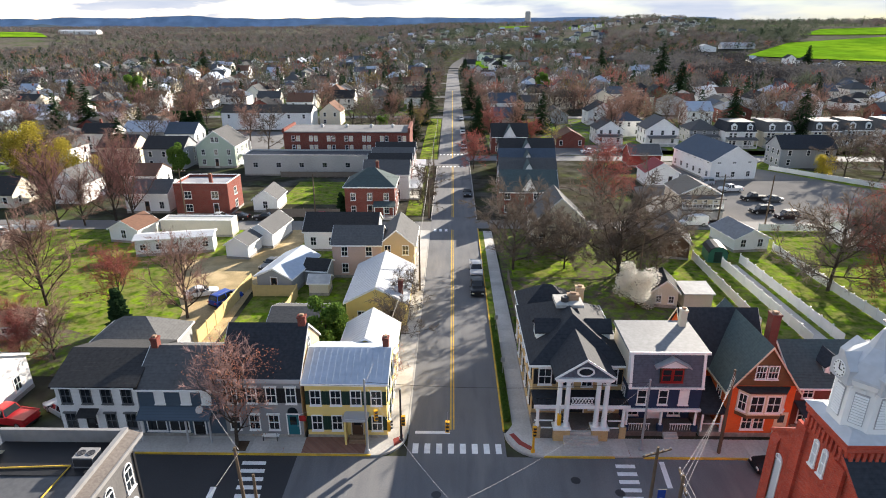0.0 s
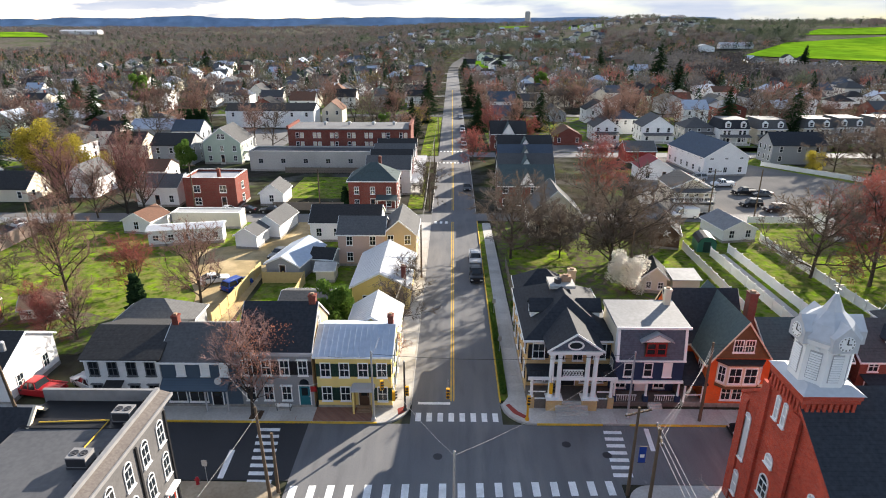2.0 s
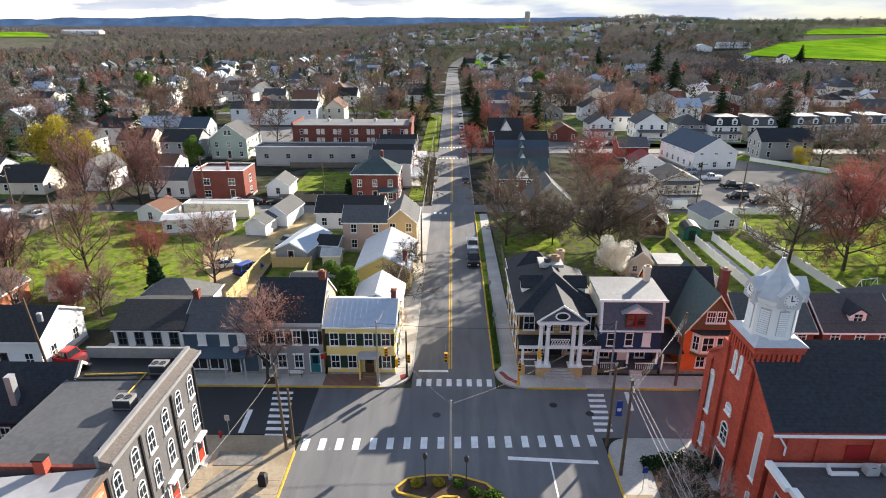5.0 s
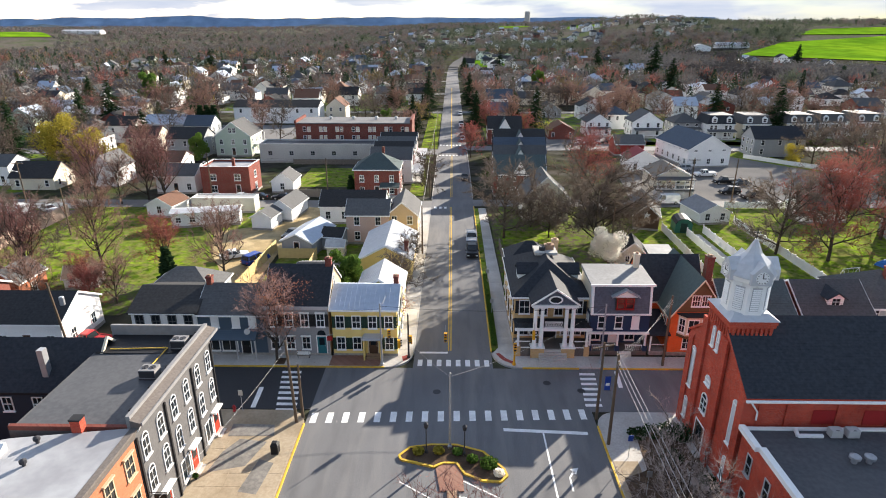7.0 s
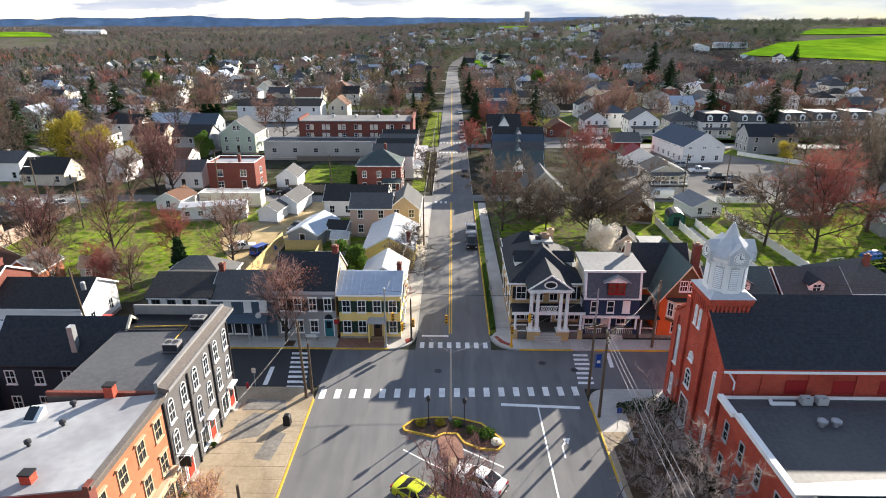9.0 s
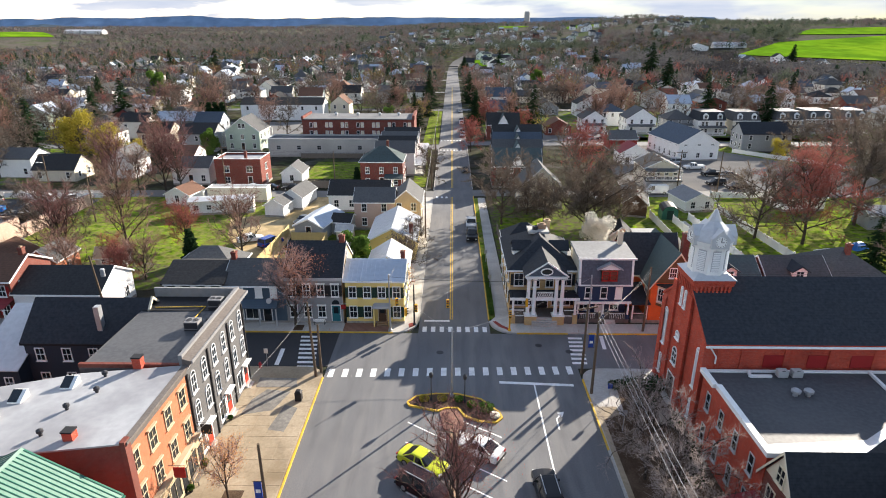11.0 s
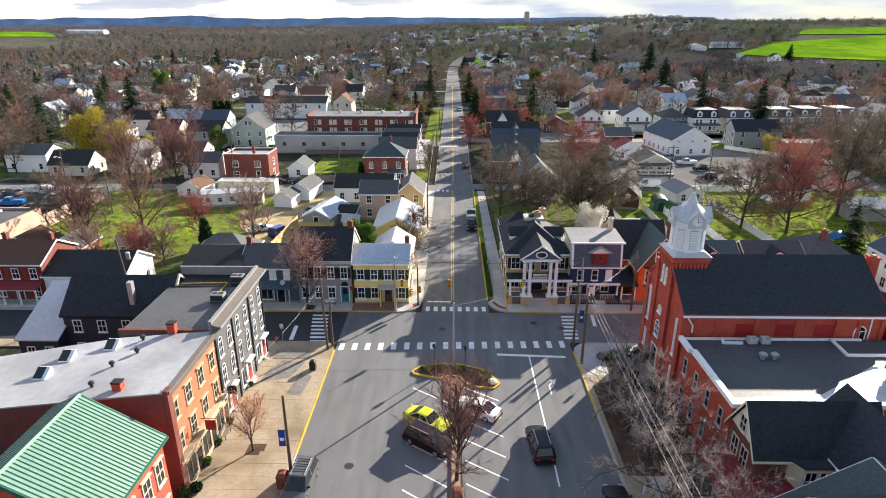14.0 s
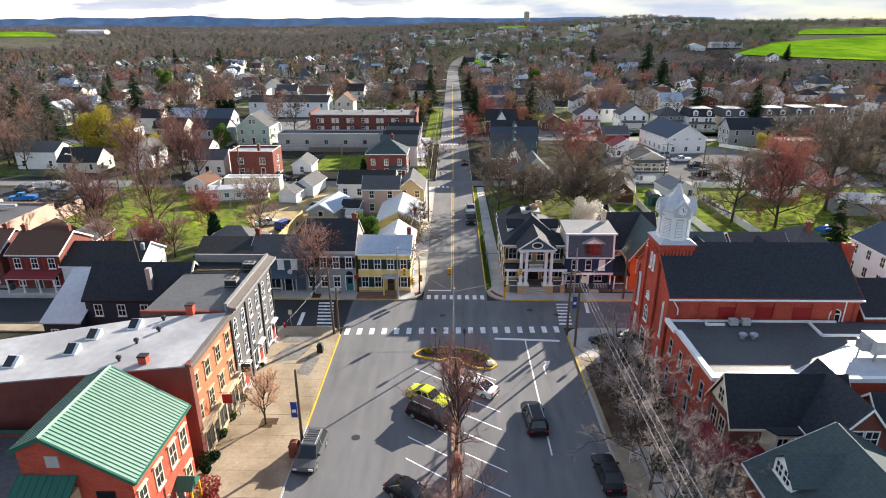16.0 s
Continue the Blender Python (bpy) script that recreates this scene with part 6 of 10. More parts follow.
def navy_house():
    x0, x1, y0, y1 = 16.2, 23.0, 3.0, 8.8
    w, d = x1 - x0, y1 - y0
    o = thing("navy_house", (x0 + x1) / 2, (y0 + y1) / 2, 0, 0, "navy blue house with a slate mansard front and pale flat roof", "house")
    f, z1, z2, z3 = -d / 2, 2.75, 5.35, 8.65
    part("wall", MB().box(-w / 2, w / 2, f, d / 2, z1, z2).box(-w / 2, w / 2, f + 1.8, d / 2, 0, z1), SIDING_NAVY, o)
    part("side_wall", MB().box(-w / 2, w / 2, f + 0.7, d / 2, z2, z3 - 0.05), TRIM_CREAM, o)
    part("mansard", MB().along_x([(f - 0.2, z2), (f + 0.72, z2), (f + 0.72, z3), (f + 0.35, z3)], -w / 2 + 0.25, w / 2 - 0.25), SLATE_GREY, o)
    for s in (-1, 1):
        part("side_trim", MB().along_x([(f - 0.3, z2 - 0.05), (f + 0.75, z2 - 0.05), (f + 0.75, z3 + 0.1), (f + 0.25, z3 + 0.1)], min(s * (w / 2 - 0.25), s * w / 2), max(s * (w / 2 - 0.25), s * w / 2)), TRIM_WHITE, o)
    part("roof", MB().prism([(-w / 2 - 0.2, f + 0.1), (w / 2 + 0.2, f + 0.1), (w / 2 + 0.2, d / 2), (-w / 2 - 0.2, d / 2)], z3, [z3 + 0.15, z3 + 0.15, z3 + 0.4, z3 + 0.4]), ROOF_PALE, o)
    part("cornice", MB().box(-w / 2 - 0.25, w / 2 + 0.25, f - 0.02, f + 0.1, z3 - 0.05, z3 + 0.2), TRIM_WHITE, o)
    part("belt", MB().box(-w / 2 - 0.03, w / 2 + 0.03, f - 0.35, f, z2 - 0.16, z2), TRIM_WHITE, o)
    part("porch_beam", MB().box(-w / 2 - 0.1, w / 2 + 0.1, f - 0.22, f - 0.002, z1 - 0.08, z1 + 0.2), TRIM_WHITE, o)
    dm = part("dormer", MB().box(-1.05, 1.05, f - 0.25, f + 0.6, z2 + 0.5, z2 + 2.05), TRIM_BROWN, o, m=pose(0.35, 0, 0))
    part("dormer_roof", MB().along_y([(-1.6, z2 + 2.0), (0, z2 + 2.85), (1.6, z2 + 2.0), (1.6, z2 + 2.12), (0, z2 + 3.0), (-1.6, z2 + 2.12)][::-1], f - 0.5, f + 0.6), ROOF_SILVER, dm)
    part("dormer_gable", MB().along_y([(-1.3, z2 + 2.05), (1.3, z2 + 2.05), (0, z2 + 2.75)], f - 0.3, f + 0.4), TRIM_WHITE, dm)
    for u in (-0.5, 0.5):
        window(dm, pose(u, f - 0.25, z2 + 0.7), 0.75, 1.15, TRIM_RED, mull=0)
    for u, bl in ((-2.05, None), (-0.1, None), (1.8, TRIM_WHITE)):
        window(o, on_face("f", w, d, u, 3.45), 0.72, 1.4, TRIM_WHITE, mull=0, pane=bl)
    inner = pose(0, 1.8, 0)
    for u in (-2.1, 1.9):
        window(o, inner @ on_face("f", w, d, u, 0.95), 1.0, 1.4, TRIM_WHITE)
    door(o, inner @ on_face("f", w, d, 0.0, 0.5), 1.0, 2.0, TRIM_WHITE, TRIM_WHITE)
    part("porch_floor", MB().box(-w / 2, w / 2, f - 0.25, f + 1.8, 0, 0.5), CORNICE, o)
    for u in (-w / 2 + 0.2, 0, w / 2 - 0.2):
        part("pier", MB().box(u - 0.24, u + 0.24, f - 0.24, f + 0.24, 0.5, 1.15), SIDING_NAVY, o)
        part("column", MB().turned([(0.16, 1.15), (0.13, 1.25), (0.11, z1 - 0.2), (0.16, z1 - 0.08)], 12, u, f), TRIM_WHITE, o)
    for a, b in ((-w / 2 + 0.44, -0.9), (0.9, w / 2 - 0.44)):
        part("railing", MB().box(a, b, f - 0.04, f + 0.04, 1.15, 1.22), TRIM_WHITE, o)
        for i in range(9):
            u = a + (b - a) * (i + 0.5) / 9
            part("baluster", MB().box(u - 0.02, u + 0.02, f - 0.02, f + 0.02, 0.5, 1.15), TRIM_WHITE, o)
    steps(o, on_face("f", w, d, 0.9, 0) @ pose(0, -0.25, 0), 3, 1.3, 0.16)
    chimney(o, w / 2 - 0.7, 2.0, z3 + 0.1, z3 + 2.1, 0.6, 0.6, TRIM_CREAM)
    for s in (-1, 1):
        for yy in (-1.8, 0.2, 2.1):
            window(o, on_face("r" if s > 0 else "l", w, d, yy * s, 3.3), 0.8, 1.4)


def orange_house():
    w, d = 6.0, 9.5
    o = house("orange_brick_house", "bright orange brick house with steep gable and bay window", 28.4, 7.6, w, d, 5.4, "gy", 4.2, wall=BRICK_BRIGHT, roofm=SHINGLE_TEAL, trim=TRIM_CREAM, over=0.4, doors=())
    f = -d / 2
    part("gable_front", MB().along_y([(-2.9, 5.6), (2.9, 5.6), (0, 9.45)], f - 0.06, f), TRIM_OLIVE, o, "olive shingled gable")
    for u in (-0.55, 0.55):
        window(o, pose(u, f - 0.06, 6.4), 0.8, 1.2, TRIM_WHITE, mull=2)
    by = MB().prism([(-2.2, f), (-1.5, f - 0.8), (1.5, f - 0.8), (2.2, f)], 2.9, 5.3)
    b = part("bay", by, TRIM_CREAM, o)
    part("bay_roof", MB().prism([(-2.45, f), (-1.6, f - 1.0), (1.6, f - 1.0), (2.45, f)], 5.3, 5.5), SHINGLE, b)
    part("bay_base", MB().prism([(-2.2, f), (-1.5, f - 0.8), (1.5, f - 0.8), (2.2, f)], 2.55, 2.9), TRIM_OLIVE, b)
    for u in (-0.75, 0.75):
        window(b, pose(u, f - 0.8, 3.3), 1.1, 1.6, TRIM_WHITE)
    for s in (-1, 1):
        window(b, pose(s * 1.85, f - 0.4, 3.3, 0, 0, s * 49), 0.6, 1.6, TRIM_WHITE)
    for u in (-0.9, 0.2):
        window(o, on_face("f", w, d, u, 0.9), 0.85, 1.5, TRIM_WHITE)
    door(o, on_face("f", w, d, 2.2, 0.5), 0.95, 2.1, TRIM_CREAM, TRIM_CREAM)
    steps(o, on_face("f", w, d, 2.2, 0), 3, 1.2)
    for yy in (-3, 0, 3):
        window(o, on_face("l", w, d, -yy, 3.4), 0.8, 1.4)
    chimney(o, 2.2, -0.5, 6.5, 10.8, 0.8, 0.9, BRICK_DARK)
    c = house("orange_house_cross_wing", "orange brick cross wing with steep dark roof", 26.6, 10.2, 7.5, 6.4, 5.4, "gx", 4.3, wall=BRICK_BRIGHT, roofm=SHINGLE_BLACK, trim=TRIM_CREAM, over=0.35, wins={"l": 2}, doors=())
    p = thing("orange_house_porch", 24.3, 4.4, 0, 0, "small shaded side porch with dark roof", "porch")
    part("porch_floor", MB().box(-1.0, 1.0, -1.6, 2.4, 0, 0.5), STONE, p)
    part("porch_roof", MB().along_x([(-2.0, 2.7), (2.4, 3.9), (2.4, 4.05), (-2.0, 2.85)][::-1], -1.2, 1.15), SHINGLE_BLACK, p)
    for u in (-0.9, 0.9):
        part("post", MB().box(u - 0.08, u + 0.08, -1.6, -1.45, 0.5, 2.8), TRIM_WHITE, p)
    part("railing", MB().box(-0.9, 0.9, -1.55, -1.48, 1.3, 1.38), TRIM_WHITE, p)


def brick_side_house(x, label, roofm):
    w, d, h = 8.0, 8.0, 4.8
    o = house("red_brick_house", label, x, 8.0, w, d, h, "gx", 2.6, wall=BRICK_RED, roofm=roofm, wins={"f": 3, "r": 2, "l": 2}, ww=0.9)
    porch(o, 7.2, 1.8, 2.6, -4.0, SHINGLE_BLACK, TRIM_WHITE, 4, 0.5, 0.5, rail=True)
    d2 = part("dormer", MB().along_y([(-0.9, h + 0.6), (0.9, h + 0.6), (0.9, h + 1.6), (0, h + 2.2), (-0.9, h + 1.6)], -3.0, -0.6), TRIM_WHITE, o)
    part("dormer_roof", MB().along_y([(-1.2, h + 1.45), (0, h + 2.25), (1.2, h + 1.45), (1.2, h + 1.57), (0, h + 2.4), (-1.2, h + 1.57)][::-1], -3.3, -0.4), SHINGLE_BLACK, d2)
    window(d2, pose(0, -3.0, h + 0.75), 0.9, 0.8)
    return o


portico_house(), navy_house(), orange_house()
brick_side_house(36.0, "red brick house with grey-green roof and white dormer", SHINGLE_TEAL)
brick_side_house(45.0, "red brick house with grey roof and small porch", SHINGLE_GREY)
house("grey_gabled_house", "house with blue-grey hipped roof and brick chimney", 53.5, 10.5, 8.5, 9, 4.6, "hip", 3.0, wall=SIDING_GREY, roofm=SHINGLE_GREY, wins={"f": 3}, chim=((0, -1, 6.5, 8.6),))
house("white_street_house", "white house with grey roof", 66, 7.0, 8.5, 9, 5.6, "gy", 2.4, wall=SIDING_WHITE, roofm=SHINGLE_BLUE, wins={"f": 3, "l": 3})
house("grey_street_house", "grey house with dark roof", 78, 7.0, 8.5, 9, 5.6, "gx", 2.4, wall=SIDING_GREY, roofm=SHINGLE, wins={"f": 3, "l": 3})


# ---- the square, west side ----
def charcoal_building():
    x0, x1, y0, y1, h = -30.2, -21.6, -24.4, -10.9, 9.8
    w, d = x1 - x0, y1 - y0
    o = thing("charcoal_building", (x0 + x1) / 2, (y0 + y1) / 2, 0, 0, "charcoal painted three-storey brick building with white arched windows", "building")
    part("wall", MB().box(-w / 2, w / 2, -d / 2, d / 2, 0, h), STUCCO_CHARCOAL, o)
    part("roof", MB().prism(rect(-w / 2 + 0.2, w / 2 - 0.3, -d / 2 + 0.2, d / 2 - 0.2), h, [h + 0.02, h + 0.12, h + 0.12, h + 0.02]), ROOF_DARK, o)
    # Black band across the northern end of the roof.
    part("dark_roof_sheet", MB().box(-w / 2 + 0.2, w / 2 - 0.3, d / 2 - 3.4, d / 2 - 0.2, h + 0.125, h + 0.14), TRIM_DARK, o)
    q = MB().box(w / 2 - 0.3, w / 2, -d / 2, d / 2, h, h + 1.2).box(-w / 2, w / 2 - 0.3, d / 2 - 0.25, d / 2, h, h + 1.1)
    part("parapet", q, TRIM_ZINC, o)
    part("side_parapet", MB().box(-w / 2, w / 2 - 0.3, -d / 2, -d / 2 + 0.3, h, h + 0.35), BRICK_RED, o)
    for i in range(5):
        yy = -d / 2 + 1.0 + 2.8 * i
        part("parapet_buttress", MB().box(w / 2 - 0.55, w / 2 - 0.3, yy - 0.12, yy + 0.12, h, h + 1.1), TRIM_DARK, o)
    part("cornice", MB().along_y([(w / 2, h - 0.25), (w / 2 + 0.25, h - 0.05), (w / 2 + 0.75, h + 0.55), (w / 2 + 0.75, h + 0.7), (w / 2, h + 0.95)], -d / 2 - 0.1, d / 2 + 0.1), CORNICE, o, "deep weathered cornice")
    part("cornice_edge", MB().box(w / 2 + 0.75, w / 2 + 0.85, -d / 2 - 0.1, d / 2 + 0.1, h + 0.5, h + 0.76), TRIM_ZINC, o)
    for i in range(15):
        yy = -d / 2 + 0.5 + i * (d - 1) / 14
        part("bracket", MB().along_y([(w / 2, h - 0.4), (w / 2 + 0.12, h - 0.35), (w / 2 + 0.5, h + 0.35), (w / 2, h + 0.35)], yy - 0.08, yy + 0.08), TRIM_WHITE, o)
    n = 6
    for i in range(n):
        u = -d / 2 + d * (i + 0.5) / n
        window(o, on_face("r", w, d, u, 6.9), 0.8, 1.45, TRIM_PALE, arch=True)
        window(o, on_face("r", w, d, u, 3.9), 0.8, 1.6, TRIM_PALE, arch=True)
    for j, u in enumerate((-4.9, 0.0, 4.9)):
        door(o, on_face("r", w, d, u + 0.6, 0.4), 1.1, 2.2, DOOR_RED, TRIM_WHITE)
        window(o, on_face("r", w, d, u - 1.0, 0.8), 1.3, 1.8, TRIM_WHITE, rails=0)
        steps(o, on_face("r", w, d, u + 0.6, 0), 2, 1.3)
        part("door_canopy", MB().box(-0.8, 0.8, -0.5, 0.0, 2.75, 2.9), TRIM_WHITE, o, m=on_face("r", w, d, u + 0.6, 0))
    for u in (-d / 2 + 0.15, -2.4, 2.4, d / 2 - 0.2):
        part("downspout", MB().box(w / 2, w / 2 + 0.12, u - 0.09, u + 0.09, 0.1, h - 0.7), TRIM_DARK, o)
    for i in range(4):
        u = -w / 2 + w * (i + 0.5) / 4
        for zz in (1.0, 3.7, 6.4):
            window(o, on_face("b", w, d, u, zz), 0.85, 1.5, TRIM_WHITE)
    # rooftop units and the yellow gas line
    return o


def rooftop_unit(x, y, z, label, s=1.0):
    o = thing("rooftop_unit", x, y, z, 0, label, "air conditioner", "rooftop units")
    o.scale = (s, s, s)
    part("casing", MB().box(-0.75, 0.75, -0.6, 0.6, 0.12, 1.0), TRIM_ZINC, o)
    part("base_rail", MB().box(-0.8, 0.8, -0.62, -0.45, 0, 0.12).box(-0.8, 0.8, 0.45, 0.62, 0, 0.12), METAL_DARK, o)
    for s2 in (-0.35, 0.35):
        part("fan", MB().turned([(0.3, 1.0), (0.3, 1.05), (0.26, 1.05), (0.1, 1.02), (0.08, 1.06)], 14, s2, 0), METAL_DARK, o)
    part("grille", MB().box(-0.7, 0.7, -0.63, -0.6, 0.25, 0.9).box(-0.7, -0.05, -0.64, -0.62, 0.3, 0.85), METAL_DARK, o)
    return o


charcoal_building()
rooftop_unit(-23.1, -13.2, 9.93, "grey metal air conditioner on a flat roof", 0.85)
rooftop_unit(-23.5, -17.8, 9.91, "open-sided grey air conditioner on a flat roof", 0.85)
gp = thing("gas_pipe", 0, -0.6, 9.9, 0, "yellow gas pipe run across a flat roof", "pipe")
part("pipe_run", MB().tube((-28.9, -13.2, 0.12), (-24.1, -12.9, 0.12), 0.05, 0.05, 6), YELLOW_PAINT, gp)
part("pipe_run", MB().tube((-24.1, -12.9, 0.12), (-24.2, -17.4, 0.12), 0.05, 0.05, 6), YELLOW_PAINT, gp)


def charcoal_house():
    o = house("charcoal_house", "charcoal clapboard house with black roof behind the square", -35.3, -13.1, 11.2, 6.6, 7.6, "gx", 3.0, wall=SIDING_CHARCOAL, roofm=SHINGLE_BLACK, trim=TRIM_DARK, over=0.25, doors=())
    for u in (-4.2, -1.6, 1.0):
        window(o, on_face("f", 11.2, 6.6, u, 5.6), 0.75, 1.25, TRIM_WHITE)
        window(o, on_face("f", 11.2, 6.6, u, 2.9), 0.75, 1.25, TRIM_WHITE)
    part("gable_board", MB().along_x([(-3.6, 7.3), (0, 10.6), (3.6, 7.3), (3.6, 7.6), (0, 10.9), (-3.6, 7.6)][::-1], 5.75, 5.95), TRIM_CREAM, o)
    part("flue_pipe", MB().box(1.4, 1.9, -2.6, -2.0, 8.0, 10.9), METAL_GREY, o)
    l = thing("lean_to", -43.0, -14.3, 0, 0, "charcoal lean-to with white metal roof", "shed")
    part("wall", MB().along_x([(-3.6, 0), (3.6, 0), (3.6, 8.6), (-3.6, 5.4)], -2.1, 2.1), SIDING_CHARCOAL, l)
    part("roof", MB().along_x([(-3.9, 5.35), (3.7, 8.75), (3.7, 8.87), (-3.9, 5.47)][::-1], -2.3, 2.3), METAL_WHITE, l)
    for u in (-0.9, 1.0):
        window(l, pose(u, -3.6, 3.4), 0.7, 1.1)


charcoal_house()


def orange_building():
    o = thing("orange_brick_building", 0, 0, 0, 0, "orange brick three-storey building with silver-coated roof", "building")
    pts = [(-21.6, -34.0), (-21.6, -24.5), (-29.5, -25.2), (-48, -30.6), (-48, -37.0)]
    tops = [10.1, 10.1, 9.75, 8.9, 8.9]
    part("wall", MB().prism(pts, 0, [t - 0.05 for t in tops]), BRICK_ORANGE, o)
    part("south_wall", MB().prism([(-21.57, -34.03), (-21.57, -33.95), (-48, -36.9), (-48, -37.05)], 0, [10.08, 10.08, 8.9, 8.9]), BRICK_DARK, o, "dark red brick side wall")
    ring = [(-21.45, -34.1), (-21.45, -24.5), (-29.5, -25.25), (-48, -30.6), (-48, -37.1)]
    part("roof", MB().loft([[(x, y, t + dz) for (x, y), t in zip(ring, tops)] for dz in (-0.06, 0.06)]), ROOF_SILVER, o)
    part("cornice", MB().along_y([(-21.6, 9.2), (-21.45, 9.3), (-21.3, 9.8), (-21.15, 10.0), (-21.15, 10.18), (-21.6, 10.18)], -34.0, -24.5), CORNICE, o)
    part("corner_pier", MB().box(-21.6, -21.25, -34.15, -33.5, 0, 10.3), BRICK_RED, o)
    w, d = 0.0, 9.7
    for i in range(4):
        yy = -32.9 + 2.45 * i
        for zz in (4.0, 7.0):
            window(o, pose(-21.6, yy, zz, 0, 0, 90), 0.9, 1.55, TRIM_SAND, hood=True, rails=1)
    part("shopfront", MB().box(-21.6, -21.4, -33.9, -24.5, 0.1, 3.3), STUCCO_TAN, o, "tan stone shopfront")
    part("shop_cornice", MB().box(-21.6, -21.15, -34.0, -24.45, 3.3, 3.55), TRIM_SAND, o)
    for i in range(3):
        yy = -32.3 + 3.1 * i
        window(o, pose(-21.4, yy, 0.7, 0, 0, 90), 1.6, 2.0, TRIM_SAND, rails=0)
        door(o, pose(-21.4, yy + 1.5, 0.2, 0, 0, 90), 0.95, 2.2, TRIM_DARK, TRIM_SAND)
    for x, y in ((-32.2, -28.6), (-32.6, -31.2), (-29.3, -26.9), (-36.6, -33.0)):
        v = thing("roof_hatch", x, y, 9.78 + (x + 29.5) * 0.046, 0, "white box skylight on the silver roof", "skylight", "roof skylights")
        part("curb", MB().along_x([(-0.6, -0.3), (0.5, -0.3), (0.5, 0.6), (0.38, 0.64), (-0.6, 0.1)], -0.5, 0.5), TRIM_WHITE, v)
        part("pane", MB().along_x([(-0.56, 0.13), (0.35, 0.635), (0.35, 0.67), (-0.56, 0.165)], -0.5, 0.2), GLASS_CAR, v)
    for x, y in ((-26.6, -28.0), (-27.6, -30.1), (-27.6, -33.0), (-27.2, -25.8)):
        tagged(part("roof_vent", MB().turned([(0.12, 9.4), (0.12, 10.1), (0.22, 10.15), (0.22, 10.35), (0.05, 10.45)], 10, x, y), METAL_DARK), "small dark roof vent pipe", "roof vent", "roof vents")
    for x, y, z in ((-25.3, -33.4, 10.6), (-25.1, -24.6, 10.95)):
        c = thing("chimney_stack", x, y, 9.4, 0, "short red brick chimney", "chimney")
        part("shaft", MB().box(-0.34, 0.34, -0.3, 0.3, 0, z - 9.4), BRICK_CHURCH, c)
        part("cap", MB().box(-0.38, 0.38, -0.34, 0.34, z - 9.4, z - 9.28), TRIM_DARK, c)
    for yy, lab in ((-24.4, "dark hanging shop sign on a bracket"), (-29.6, "dark red hanging shop sign on a bracket")):
        s = thing("hanging_sign", -21.4, yy, 3.6, 0, lab, "sign")
        part("bracket", MB().tube((0, 0, 0.9), (1.3, 0, 0.9), 0.03, 0.03, 6), METAL_DARK, s)
        part("board", MB().box(0.35, 1.25, -0.04, 0.04, -0.2, 0.75), TRIM_DARK if yy > -27 else TRIM_RED, s)


orange_building()


